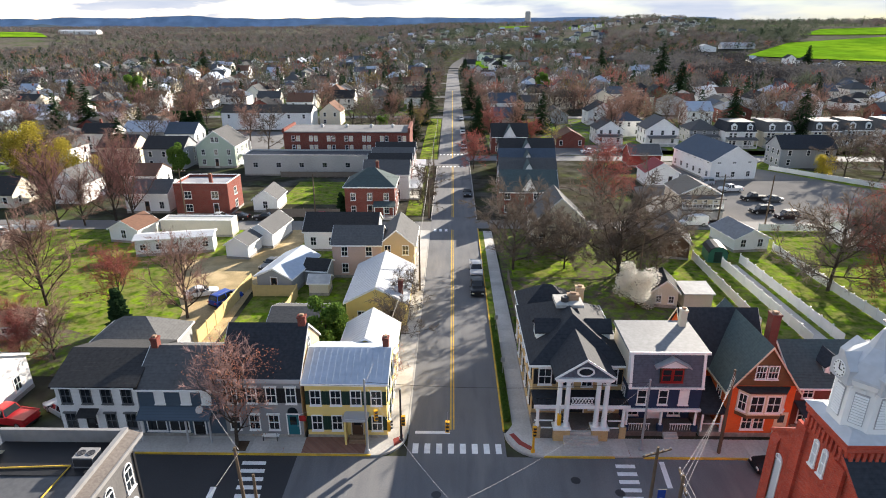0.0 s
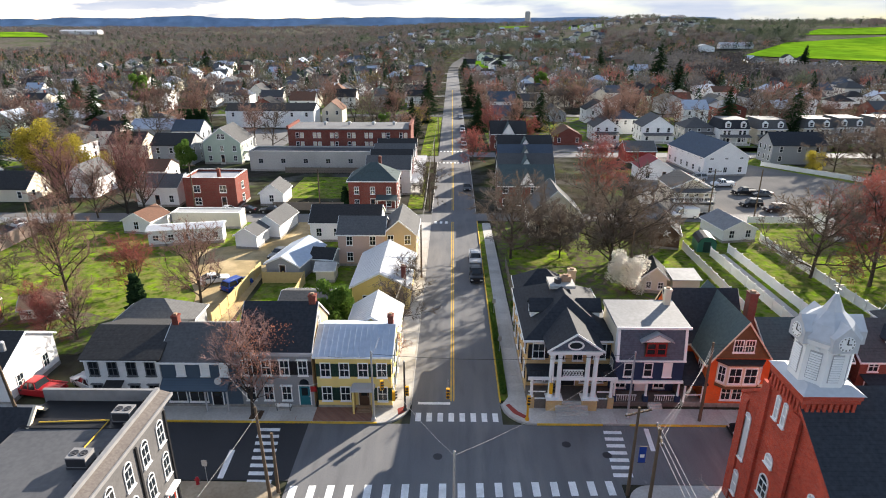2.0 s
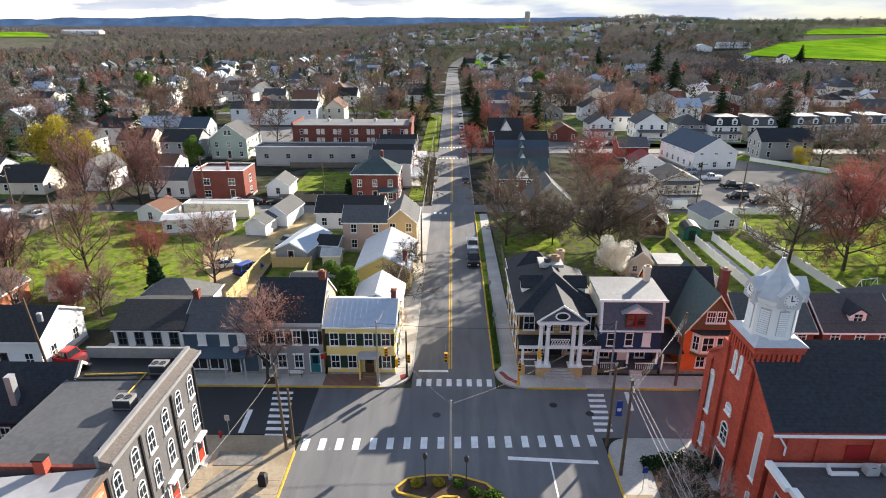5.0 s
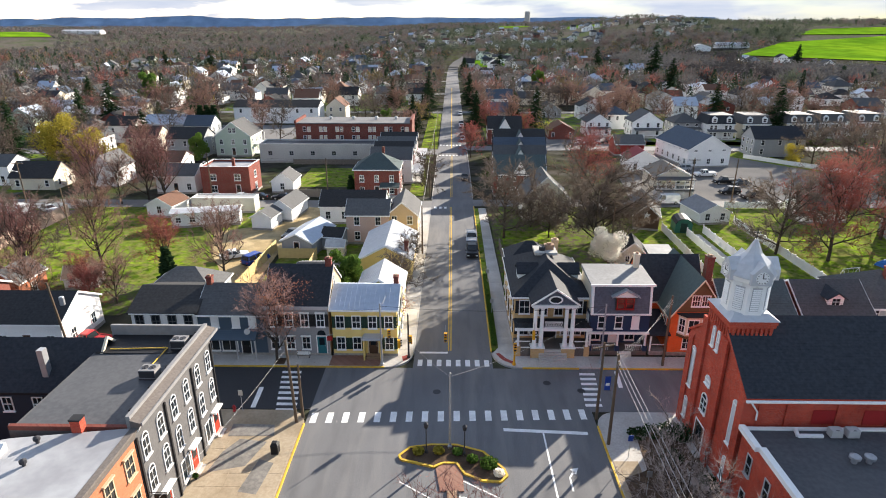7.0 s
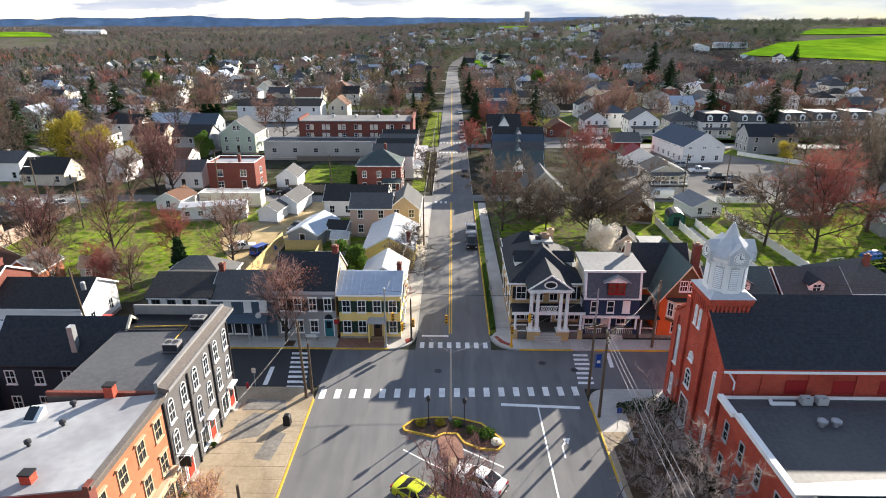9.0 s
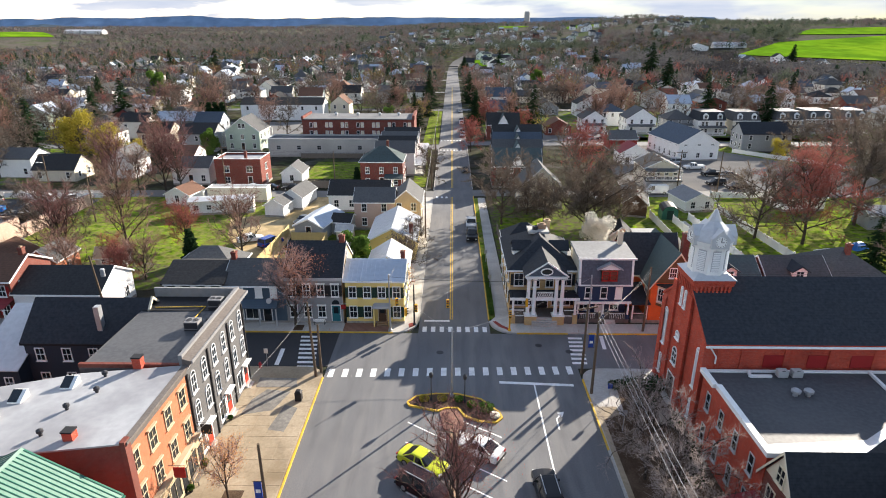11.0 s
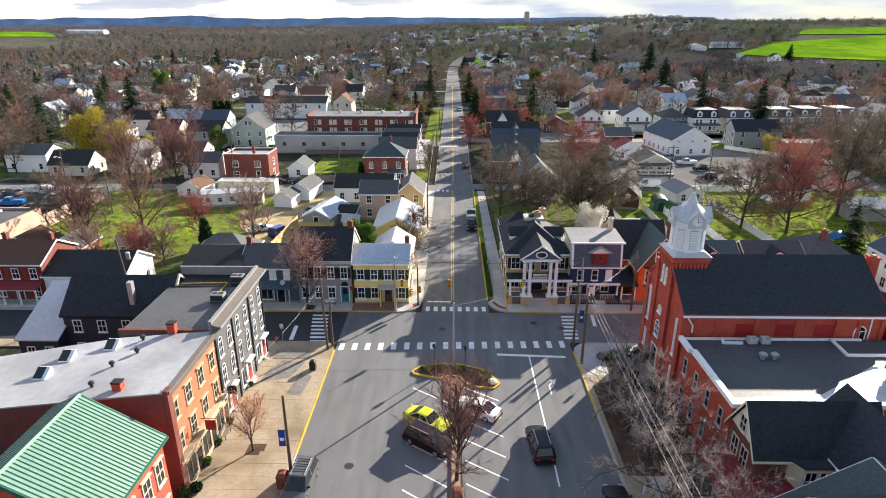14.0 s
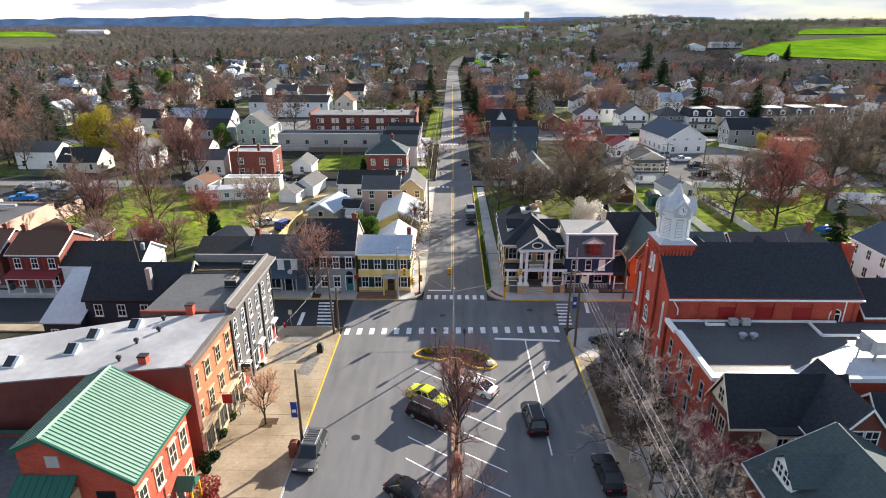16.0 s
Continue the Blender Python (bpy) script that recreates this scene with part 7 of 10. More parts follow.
def green_roof_building():
    """A saltbox roof: a long eastern slope, a short western one, the ridge along y."""
    xw, xr, xe, y0, y1 = -28.3, -26.4, -21.1, -44.4, -36.3
    zw, zr, ze = 10.3, 11.25, 7.95
    o = thing("green_roofed_building", (xw + xe) / 2, (y0 + y1) / 2, 0, 0, "red brick building with green standing-seam metal roof", "building")
    cx, cy = (xw + xe) / 2, (y0 + y1) / 2
    w, d = xe - xw, y1 - y0
    sec = [(xw - cx, 0), (xe - cx, 0), (xe - cx, ze), (xr - cx, zr - 0.05), (xw - cx, zw - 0.05)]
    part("wall", MB().along_y(sec, -d / 2, d / 2), BRICK_CHURCH, o)
    se, sw = (zr - ze) / (xe - xr), (zr - zw) / (xr - xw)
    outer = [(xw - cx - 0.3, zw - 0.3 * sw), (xr - cx, zr), (xe - cx + 0.35, ze - 0.35 * se)]
    ro = part("roof", MB().along_y([(x, z) for x, z in outer][::-1] + [(x, z + 0.12) for x, z in outer], -d / 2 - 0.25, d / 2 + 0.2), METAL_GREEN, o)
    for pr in ([outer[1], outer[2]], [outer[0], outer[1]]):
        q = [(pr[0][0], pr[0][1] + 0.1), (pr[1][0], pr[1][1] + 0.1), (pr[1][0], pr[1][1] + 0.165), (pr[0][0], pr[0][1] + 0.165)]
        # Real seams, coloured darker to take in the shadow lines they cast.
        me = MB().loft([[(x, -0.025, z) for x, z in q], [(x, 0.025, z) for x, z in q]]).mesh("seam", METAL_DKGREEN)
        for i in range(28):
            part("seam", me, None, ro, m=pose(0, -d / 2 - 0.2 + (d + 0.35) * i / 27, 0))
    part("ridge_cap", MB().along_y([(outer[1][0] - 0.16, zr + 0.09), (outer[1][0] + 0.16, zr + 0.07), (outer[1][0], zr + 0.2)], -d / 2 - 0.26, d / 2 + 0.21), METAL_GREEN, o)
    part("gutter", MB().box(outer[2][0], outer[2][0] + 0.14, -d / 2 - 0.25, d / 2 + 0.2, outer[2][1] - 0.04, outer[2][1] + 0.1), METAL_DKGREEN, o)
    for yy in (-d / 2 - 0.3, d / 2 + 0.2):
        part("bargeboard", MB().along_y([(x, z - 0.16) for x, z in outer][::-1] + [(x, z + 0.14) for x, z in outer], yy, yy + 0.07), METAL_DKGREEN, o)
    for u in (-3.2, -1.0, 1.2, 3.0):
        for zz in (1.2, 4.7):
            if u == 1.2 and zz < 2:
                continue
            window(o, on_face("r", w, d, u, zz), 0.9, 1.8, TRIM_CREAM, hood=True)
    part("vent_panel", MB().box(-1.75, -0.9, -d / 2 - 0.06, -d / 2, 8.85, 9.75), AC_METAL, o)
    window(o, on_face("f", w, d, 1.7, 5.2), 1.1, 1.6, TRIM_DARK)
    part("door_hood", MB().along_x([(-0.8, 2.7), (0.8, 2.7), (0.8, 2.85), (0, 3.5), (-0.8, 2.85)], w / 2, w / 2 + 1.4), METAL_DKGREEN, o, m=pose(0, 1.2, 0))
    part("hood_post", MB().box(w / 2 + 1.2, w / 2 + 1.34, 0.45, 0.6, 0.1, 2.75).box(w / 2 + 1.2, w / 2 + 1.34, 1.8, 1.95, 0.1, 2.75), SIGNAL_YELLOW, o, "yellow painted timber post")
    door(o, on_face("r", w, d, 1.2, 0.3), 1.0, 2.2, TRIM_DARK, TRIM_CREAM)
    e = thing("green_canopy_annex", -26.55, -45.0, 0, 0, "tan annex with dark green ribbed metal canopy", "building")
    part("wall", MB().box(-1.85, 1.85, -0.55, 0.55, 0, 7.3), STUCCO_TAN, e)
    ca = part("canopy", MB().along_x([(-0.85, 7.25), (0.55, 8.15), (0.55, 8.25), (-0.85, 7.35)][::-1], -2.0, 2.0), METAL_DKGREEN, e)
    sm = MB().loft([[(x, -0.85, 7.34), (x, 0.55, 8.24), (x, 0.55, 8.29), (x, -0.85, 7.39)] for x in (-0.02, 0.02)]).mesh("seam", METAL_DKGREEN)
    for i in range(9):
        part("seam", sm, None, ca, m=pose(-1.96 + 0.49 * i, 0, 0))
    fl = house("flat_dark_roof_building", "flat dark-roofed building beside the green roof", -36.6, -43.5, 16.0, 12.6, 5.6, "flat", 0.4, wall=BRICK_DARK, roofm=ROOF_DARK, trim=METAL_DKGREEN, category="building", doors=())
    dsh = thing("satellite_dish", -35.0, -38.6, 5.6, 0, "grey satellite dish on a flat roof", "satellite dish")
    part("mast", MB().tube((0, 0, 0), (0, 0, 1.2), 0.05, 0.05, 6), METAL_GREY, dsh)
    part("dish", MB().turned([(0.02, 0.0), (0.4, 0.1), (0.65, 0.28)], 16), AC_METAL, dsh, m=pose(0, 0, 1.3, 50, 20, 0))


green_roof_building()


# ---- the square, east side ----
def church():
    x0, x1, y0, y1, h, rise = 22.5, 42.0, -19.8, -8.9, 9.8, 4.0
    w, d = x1 - x0, y1 - y0
    o = house("brick_church", "red-orange brick church with dark shingle roof and white belfry", (x0 + x1) / 2, (y0 + y1) / 2, w, d, h, "gx", rise, wall=BRICK_CHURCH, roofm=SHINGLE_BLACK, trim=BRICK_CHURCH, over=0.16, doors=(), category="church")
    # west front
    for u in (-4.2, 4.2):
        window(o, on_face("l", w, d, u, 1.2), 0.6, 1.7, TRIM_WHITE, arch=True, mull=0, pane=TRIM_PALE)
        window(o, on_face("l", w, d, u, 4.6), 0.7, 3.6, TRIM_WHITE, arch=True, rails=0, mull=0, pane=TRIM_PALE)
    for s in (-1, 1):
        part("buttress", MB().box(-w / 2 - 0.16, -w / 2, s * (d / 2 - 0.45) - 0.45, s * (d / 2 - 0.45) + 0.45, 0, h - 0.6), BRICK_CHURCH, o)
        part("buttress_cap", MB().along_y([(-w / 2 - 0.22, h - 0.6), (-w / 2, h - 0.6), (-w / 2, h)], s * (d / 2 - 0.45) - 0.46, s * (d / 2 - 0.45) + 0.45), BRICK_CHURCH, o)
    for xa, xb in ((27.65, 29.35), (31.5, 33.25), (35.3, 37.4)):
        part("shutter_panel", MB().box(-(xb - xa) / 2, (xb - xa) / 2, -0.06, 0.0, 0, 1.25), TRIM_RED, o, m=on_face("f", w, d, (xa + xb) / 2 - (x0 + x1) / 2, 7.5))
    window(o, on_face("f", w, d, 39.7 - (x0 + x1) / 2, 5.9), 1.0, 2.1, TRIM_WHITE, arch=True)
    for u in (-8.6, -6.5, -2.7, 1.2, 5.1, 7.2, 9.4):
        part("pilaster", MB().box(-0.18, 0.18, -0.12, 0, 7.2, h - 0.5), BRICK_CHURCH, o, m=on_face("f", w, d, u, 0))
    part("corbel_course", MB().box(-w / 2, w / 2, -d / 2 - 0.14, -d / 2, h - 0.5, h - 0.25), BRICK_CHURCH, o)
    part("gutter", MB().box(-w / 2 - 0.2, w / 2 + 0.2, -d / 2 - 0.42, -d / 2 - 0.26, h - 0.22, h - 0.06), TRIM_WHITE, o)
    part("downspout", MB().tube((-w / 2 + 0.2, -d / 2 - 0.35, h - 0.2), (-w / 2 + 0.9, -d / 2 - 0.15, h - 1.2), 0.07, 0.07, 6).tube((-w / 2 + 0.9, -d / 2 - 0.15, h - 1.2), (-w / 2 + 0.9, -d / 2 - 0.15, 7.9), 0.07, 0.07, 6), TRIM_WHITE, o)
    part("downspout", MB().tube((w / 2 - 1.5, -d / 2 - 0.15, h - 0.3), (w / 2 - 1.5, -d / 2 - 0.15, 0.2), 0.07, 0.07, 6), TRIM_WHITE, o)
    for i in range(4):
        window(o, on_face("b", w, d, -7 + 4.6 * i, 3.0), 1.1, 4.0, TRIM_WHITE, arch=True, rails=2)
    chimney(o, w / 2 + 0.75, -0.6, 0.0, 14.0, 0.8, 0.9, BRICK_CHURCH)
    # tower
    t = thing("church_tower", 24.15, -13.75, 0, 0, "square red brick tower with white octagonal louvred belfry and clock", "tower")
    a, b, H = 1.72, 1.9, 14.1
    part("shaft", MB().box(-a, a, -b, b, 0, H), BRICK_CHURCH, t)
    q = MB()
    for s in (-1, 1):
        q.box(-a - 0.22, -a, s * b - 0.45, s * b + 0.45, 0, 12.5)
    part("buttress", q, BRICK_CHURCH, t)
    c = MB()
    for z0, e in ((12.5, 0.06), (13.45, 0.12), (13.75, 0.18)):
        c.box(-a - e, a + e, -b - e, b + e, z0, z0 + 0.35)
    for k in range(9):
        yy = -b + 0.3 + (2 * b - 0.6) * k / 8
        c.box(-a - 0.16, -a, yy - 0.1, yy + 0.1, 12.6, 13.45)
        xx = -a + 0.25 + (2 * a - 0.5) * k / 8
        c.box(xx - 0.1, xx + 0.1, -b - 0.16, -b, 12.6, 13.45)
    part("corbel", c, BRICK_CHURCH, t)
    part("skirt_roof", MB().loft([[(-a - 0.28, -b - 0.28, H), (a + 0.28, -b - 0.28, H), (a + 0.28, b + 0.28, H), (-a - 0.28, b + 0.28, H)], [(-1.35, -1.4, 14.5), (1.35, -1.4, 14.5), (1.35, 1.4, 14.5), (-1.35, 1.4, 14.5)]]), METAL_WHITE, t)
    R8 = 1.72
    oct_ = lambda r, z: [(r * math.cos(radians(22.5 + 45 * i)), r * math.sin(radians(22.5 + 45 * i)), z) for i in range(8)]
    bf = part("belfry", MB().loft([oct_(R8, 14.2), oct_(R8 * 0.97, 17.1), oct_(R8 * 1.08, 17.15), oct_(R8 * 1.12, 17.5)]), TRIM_WHITE, t)
    for i in range(8):
        ang, n = 45 * i, MB()
        for k in range(11):
            z = 14.9 + 0.17 * k
            m = Matrix.Rotation(radians(ang), 3, "Z")
            pts = [m @ Vector(p) for p in ((1.60, -0.33, z), (1.60, 0.33, z), (1.66, 0.33, z - 0.08), (1.66, -0.33, z - 0.08))]
            top = [p + Vector((0, 0, 0.03)) for p in pts]
            n.loft([pts, top])
        m4 = Matrix.Rotation(radians(ang), 4, "Z")
        # Added grey panel behind the slats; its colour paints the shade between them.
        part("opening", MB().box(1.57, 1.598, -0.36, 0.36, 14.75, 16.75), TRIM_GREY, bf, m=m4)
        part("louvre", n, TRIM_WHITE, bf, "white slatted louvres")
    for i in range(16):
        ang = radians(22.5 * i)
        part("dentil", MB().box(-0.07, 0.07, -0.1, 0.1, 0, 0.2), TRIM_WHITE, bf, m=Matrix.Translation((math.cos(ang) * 1.68, math.sin(ang) * 1.68, 16.85)) @ Matrix.Rotation(ang, 4, "Z"))
    part("belfry_roof", MB().loft([oct_(1.98, 17.5), oct_(1.95, 17.65), oct_(1.4, 18.5), oct_(0.62, 19.2), oct_(0.1, 20.3)]), METAL_WHITE, t, "pale metal pyramid roof")
    for i in range(4):
        g = MB().along_x([(-0.8, 17.1), (0.8, 17.1), (0.8, 18.0), (0, 18.85), (-0.8, 18.0)], 0.6, 1.95)
        gb = part("clock_gable", g, METAL_WHITE, t, m=Matrix.Rotation(radians(90 * i), 4, "Z"))
        fc = part("clock_face", MB().loft([[(x, 0.5 * math.cos(2 * math.pi * k / 20), 17.75 + 0.5 * math.sin(2 * math.pi * k / 20)) for k in range(20)] for x in (1.95, 2.0)]), TRIM_WHITE, gb)
        part("clock_hand", MB().box(2.0, 2.03, -0.03, 0.03, 17.75, 18.1), TRIM_DARK, gb)
        part("clock_hand", MB().box(2.0, 2.025, 0.0, 0.26, 17.72, 17.78), TRIM_DARK, gb)
        for k in range(12):
            cy, cz = 0.42 * math.cos(math.pi * k / 6), 17.75 + 0.42 * math.sin(math.pi * k / 6)
            part("hour_mark", MB().box(2.0, 2.02, cy - 0.035, cy + 0.035, cz - 0.035, cz + 0.035), TRIM_DARK, gb)
    part("finial", MB().tube((0, 0, 20.1), (0, 0, 21.4), 0.04, 0.02, 6).box(-0.3, 0.3, -0.02, 0.02, 20.8, 20.86).box(-0.02, 0.02, -0.3, 0.3, 20.6, 20.66), METAL_DARK, t)
    f = pose(-a - 0.01, 0, 0, 0, 0, -90)
    for u in (-0.45, 0.45):
        window(t, f @ pose(u, 0, 10.6), 0.34, 1.5, TRIM_WHITE, arch=True, mull=0, pane=TRIM_PALE)
    window(t, f @ pose(0, 0, 7.0), 0.8, 0.3, TRIM_WHITE, arch=True, rails=0, mull=0, pane=TRIM_PALE)
    window(t, f @ pose(0, 0, 4.2), 1.0, 1.2, TRIM_WHITE, arch=True)
    door(t, f @ pose(0, 0, 0.3), 1.6, 2.6, TRIM_BROWN, TRIM_WHITE)
    steps(t, f, 2, 2.4)


def church_annex():
    x0, x1, y0, y1, h = 22.5, 52.0, -31.2, -20.15, 7.25
    w, d = x1 - x0, y1 - y0
    o = thing("church_annex", (x0 + x1) / 2, (y0 + y1) / 2, 0, 0, "flat-roofed red brick church hall with white edge trim", "building")
    part("wall", MB().box(-w / 2, w / 2, -d / 2, d / 2, 0, h), BRICK_CHURCH, o)
    part("roof", MB().box(-w / 2 + 0.35, w / 2 - 0.35, -d / 2 + 0.35, d / 2 - 0.05, h, h + 0.05), ROOF_DARK, o)
    # White stands in for sunlight and sky reflected off the wet dark roof.
    part("white_roof_sheet", MB().prism([(-w / 2 + 0.4, -d / 2 + 0.36), (w / 2 - 0.36, -d / 2 + 0.36), (w / 2 - 0.36, 1.6), (4.4, 1.9), (0.7, 0.9), (-6.6, -3.7), (-10.5, -4.0), (-w / 2 + 0.4, -4.3)], h + 0.05, h + 0.065), METAL_WHITE, o, "glossy white roof sheet")
    q = MB().box(-w / 2 - 0.12, -w / 2 + 0.35, -d / 2 - 0.12, d / 2 - 2.6, h, h + 0.4).box(-w / 2 - 0.4, -w / 2 + 0.05, d / 2 - 2.6, d / 2, h, h + 0.4).box(-w / 2 + 0.35, w / 2, -d / 2 - 0.12, -d / 2 + 0.35, h, h + 0.4)
    q.box(-w / 2 + 0.05, 2.4, d / 2 - 0.25, d / 2, h + 0.05, h + 0.22)
    part("coping", q, TRIM_WHITE, o)
    for a, b in (((-0.55, d / 2 - 0.2), (-0.8, 2.35)), ((-0.8, 2.35), (4.6, 2.4)), ((-11.0, d / 2 - 0.2), (-11.25, 4.5)), ((-11.25, 4.5), (-9.4, 4.5))):
        part("white_edging", MB().tube((*a, h + 0.2), (*b, h + 0.2), 0.16, 0.16, 4), TRIM_WHITE, o)
    for i in range(4):
        for zz in (1.2, 4.4):
            window(o, on_face("l", w, d, -3.9 + 2.6 * i, zz), 0.6, 1.6, TRIM_GREY, mull=0)
    for i in range(3):
        window(o, on_face("f", w, d, -10 + 5 * i, 4.4), 0.9, 1.5, TRIM_WHITE)
    for x, y in ((-8.8, 1.85), (-7.75, 1.85)):
        part("roof_vent", MB().turned([(0.2, h), (0.2, h + 0.35), (0.38, h + 0.4), (0.38, h + 0.6), (0.15, h + 0.75)], 12, x, y), METAL_GREY, o)
    for x in (-8.5, -7.25):
        u = thing("condenser", (x0 + x1) / 2 + x, y1 - 0.9, h + 0.05, 0, "grey condenser unit on a flat roof", "air conditioner", "condenser units")
        part("casing", MB().box(-0.42, 0.42, -0.3, 0.3, 0.1, 0.72), AC_METAL, u)
        part("fan_grille", MB().loft([[(0.3 * math.cos(2 * math.pi * i / 14), y, 0.47 + 0.3 * math.sin(2 * math.pi * i / 14)) for i in range(14)] for y in (-0.28, -0.24)]), METAL_DARK, u)


def victorian_house():
    w, d = 9.6, 4.2
    o = house("victorian_house", "red brick house with steep black roof and cream gable", 27.4, -33.1, w, d, 6.0, "gx", 3.1, wall=BRICK_RED, roofm=SHINGLE_BLACK, trim=TRIM_CREAM, over=0.35, doors=())
    part("gable_board", MB().along_x([(-1.7, 6.3), (1.7, 6.3), (0, 8.9)], -w / 2 - 0.08, -w / 2), TRIM_CREAM, o)
    window(o, pose(-w / 2 - 0.08, 0, 6.6, 0, 0, -90), 0.8, 1.2, TRIM_CREAM)
    for u in (-0.75, 0.75):
        window(o, on_face("l", w, d, u, 3.5), 0.9, 1.9, TRIM_CREAM)
    b = part("bay", MB().prism([(-2.2, -d / 2), (-1.6, -d / 2 - 1.0), (0.6, -d / 2 - 1.0), (1.2, -d / 2)], 0.4, 5.6), TRIM_CREAM, o)
    part("bay_roof", MB().prism([(-2.4, -d / 2), (-1.7, -d / 2 - 1.2), (0.7, -d / 2 - 1.2), (1.4, -d / 2)], 5.6, 5.75), SHINGLE_BLACK, b)
    for u in (-1.05, 0.05):
        window(b, pose(u, -d / 2 - 1.0, 3.6), 0.8, 1.6, TRIM_WHITE)
    g = house("victorian_house_wing", "red brick gabled wing with black roof and white trim", 31.0, -34.8, 5.4, 6.6, 6.2, "gy", 3.3, wall=BRICK_RED, roofm=SHINGLE_BLACK, trim=TRIM_WHITE, over=0.4, doors=())
    for u in (-0.6, 0.6):
        window(g, on_face("f", 5.4, 6.6, u, 6.1), 0.95, 1.3, TRIM_WHITE)
        window(g, on_face("f", 5.4, 6.6, u * 1.8, 3.2), 0.95, 1.4, TRIM_WHITE)
    house("brick_rear_house", "red brick rear house with black roof", 38.0, -34.6, 8.6, 5.6, 5.4, "gx", 3.0, wall=BRICK_RED, roofm=SHINGLE_BLACK, trim=TRIM_WHITE, over=0.35, wins={"f": 3}, doors=())
    p = thing("red_roofed_porch", 21.3, -33.8, 0, 0, "porch with a dull red metal roof and white posts", "porch")
    part("porch_floor", MB().box(-1.1, 1.25, -2.9, 3.0, 0, 0.5), STONE, p)
    part("porch_roof", MB().along_y([(-1.4, 3.0), (1.27, 3.75), (1.27, 3.85), (-1.4, 3.1)], -3.1, 3.1), SHINGLE_RED, p)
    for i in range(4):
        part("post", MB().box(-1.1, -0.95, -2.85 + 1.8 * i, -2.7 + 1.8 * i, 0.5, 3.05), TRIM_WHITE, p)
    s = thing("red_porch_side", 25.6, -36.0, 0, 0, "side porch with a dull red metal roof", "porch")
    part("porch_floor", MB().box(-3.0, 2.6, -0.8, 0.75, 0, 0.5), STONE, s)
    part("porch_roof", MB().along_x([(-0.95, 3.0), (0.82, 3.7), (0.82, 3.8), (-0.95, 3.1)][::-1], -3.0, 2.7), SHINGLE_RED, s)
    for i in range(4):
        part("post", MB().box(-2.9 + 1.75 * i, -2.75 + 1.75 * i, -0.75, -0.6, 0.5, 3.05), TRIM_WHITE, s)
    gh = house("grey_dormered_house", "brick house with broad grey gabled roof and white dormer", 28.4, -44.4, 11.6, 11.2, 4.9, "gy", 3.5, wall=BRICK_DARK, roofm=SHINGLE_TEAL, trim=TRIM_WHITE, over=0.45, doors=(), wins={"l": 3}, storeys=(1.2,))
    dm = part("dormer", MB().along_x([(1.9, 5.6), (4.3, 5.6), (4.3, 6.6), (3.1, 7.7), (1.9, 6.6)], -4.9, -0.8), TRIM_WHITE, gh)
    part("dormer_roof", MB().along_x([(1.4, 6.3), (3.1, 7.85), (4.8, 6.3), (4.8, 6.42), (3.1, 8.0), (1.4, 6.42)][::-1], -5.2, -0.4), SHINGLE_TEAL, dm)
    for u in (2.6, 3.6):
        window(dm, pose(-4.9, u, 5.8, 0, 0, -90), 0.8, 0.95)


def roof_plant():
    o = thing("roof_plant", 39.6, -27.0, 7.06, 0, "large tan air handling unit on a steel frame", "air conditioner")
    part("casing", MB().box(-1.4, 2.6, -1.0, 1.2, 0.9, 2.3), AC_METAL, o)
    part("duct", MB().box(-2.1, -1.4, -0.5, 0.6, 1.0, 1.9), METAL_GREY, o)
    for x in (-1.2, 0.6, 2.4):
        for y in (-0.9, 1.1):
            part("leg", MB().box(x - 0.06, x + 0.06, y - 0.06, y + 0.06, 0, 0.9), METAL_GREY, o)
    part("dark_pad", MB().box(-2.0, 3.2, -2.6, -0.4, 0, 0.03), ROOF_DARK, o)


roof_plant()
church(), church_annex(), victorian_house()
house("brown_roofed_brick_house", "red brick house with dark brown roof beyond the church", 47.0, -16.5, 8.6, 7.0, 8.0, "gx", 2.6, wall=BRICK_CHURCH, roofm=SHINGLE_BLACK, wins={"f": 3, "l": 2}, doors=())
house("white_corner_house", "white house with porch beyond the church", 60.0, -14.0, 9.0, 9.0, 7.5, "gy", 2.6, wall=SIDING_WHITE, roofm=SHINGLE_GREY, wins={"l": 3, "f": 3}, doors=())

# ---- buildings behind, west ----
H = house
H("yellow_barn", "yellow gabled carriage house with white metal roof", -9.5, 29.8, 7.6, 12.5, 3.7, "gy", 2.0, wall=PAINT_YELLOW, roofm=METAL_WHITE, wins={"f": 2}, storeys=(1.0,), ribs=0.6, chim=((3.0, -4.5, 4.0, 6.0),), category="barn")
H("pink_house", "pink clapboard house with grey roof", -14.4, 43.2, 7.4, 6.6, 5.4, "gx", 1.9, wall=SIDING_PINK, roofm=SHINGLE_GREY, wins={"f": 2, "l": 2}, doors=())
H("tan_gabled_house", "tan clapboard gabled house beside the street", -8.4, 45.0, 5.4, 9.0, 5.2, "gy", 2.3, wall=SIDING_TAN, roofm=SHINGLE_GREY, wins={"f": 2, "r": 3}, doors=("r",))
H("white_dark_roofed_house", "white house with low dark roof", -19.0, 55.0, 12.5, 7.5, 3.6, "gx", 2.2, wall=SIDING_WHITE, roofm=SHINGLE, wins={"f": 4}, storeys=(1.1,))
H("blue_roofed_shed", "shed with blue-grey metal roof", -24.5, 38.5, 5.4, 9.5, 2.6, "gy", 1.3, wall=SIDING_GREY, roofm=METAL_BLUE, wins={"f": 1}, storeys=(0.9,), category="shed", rz=-12)
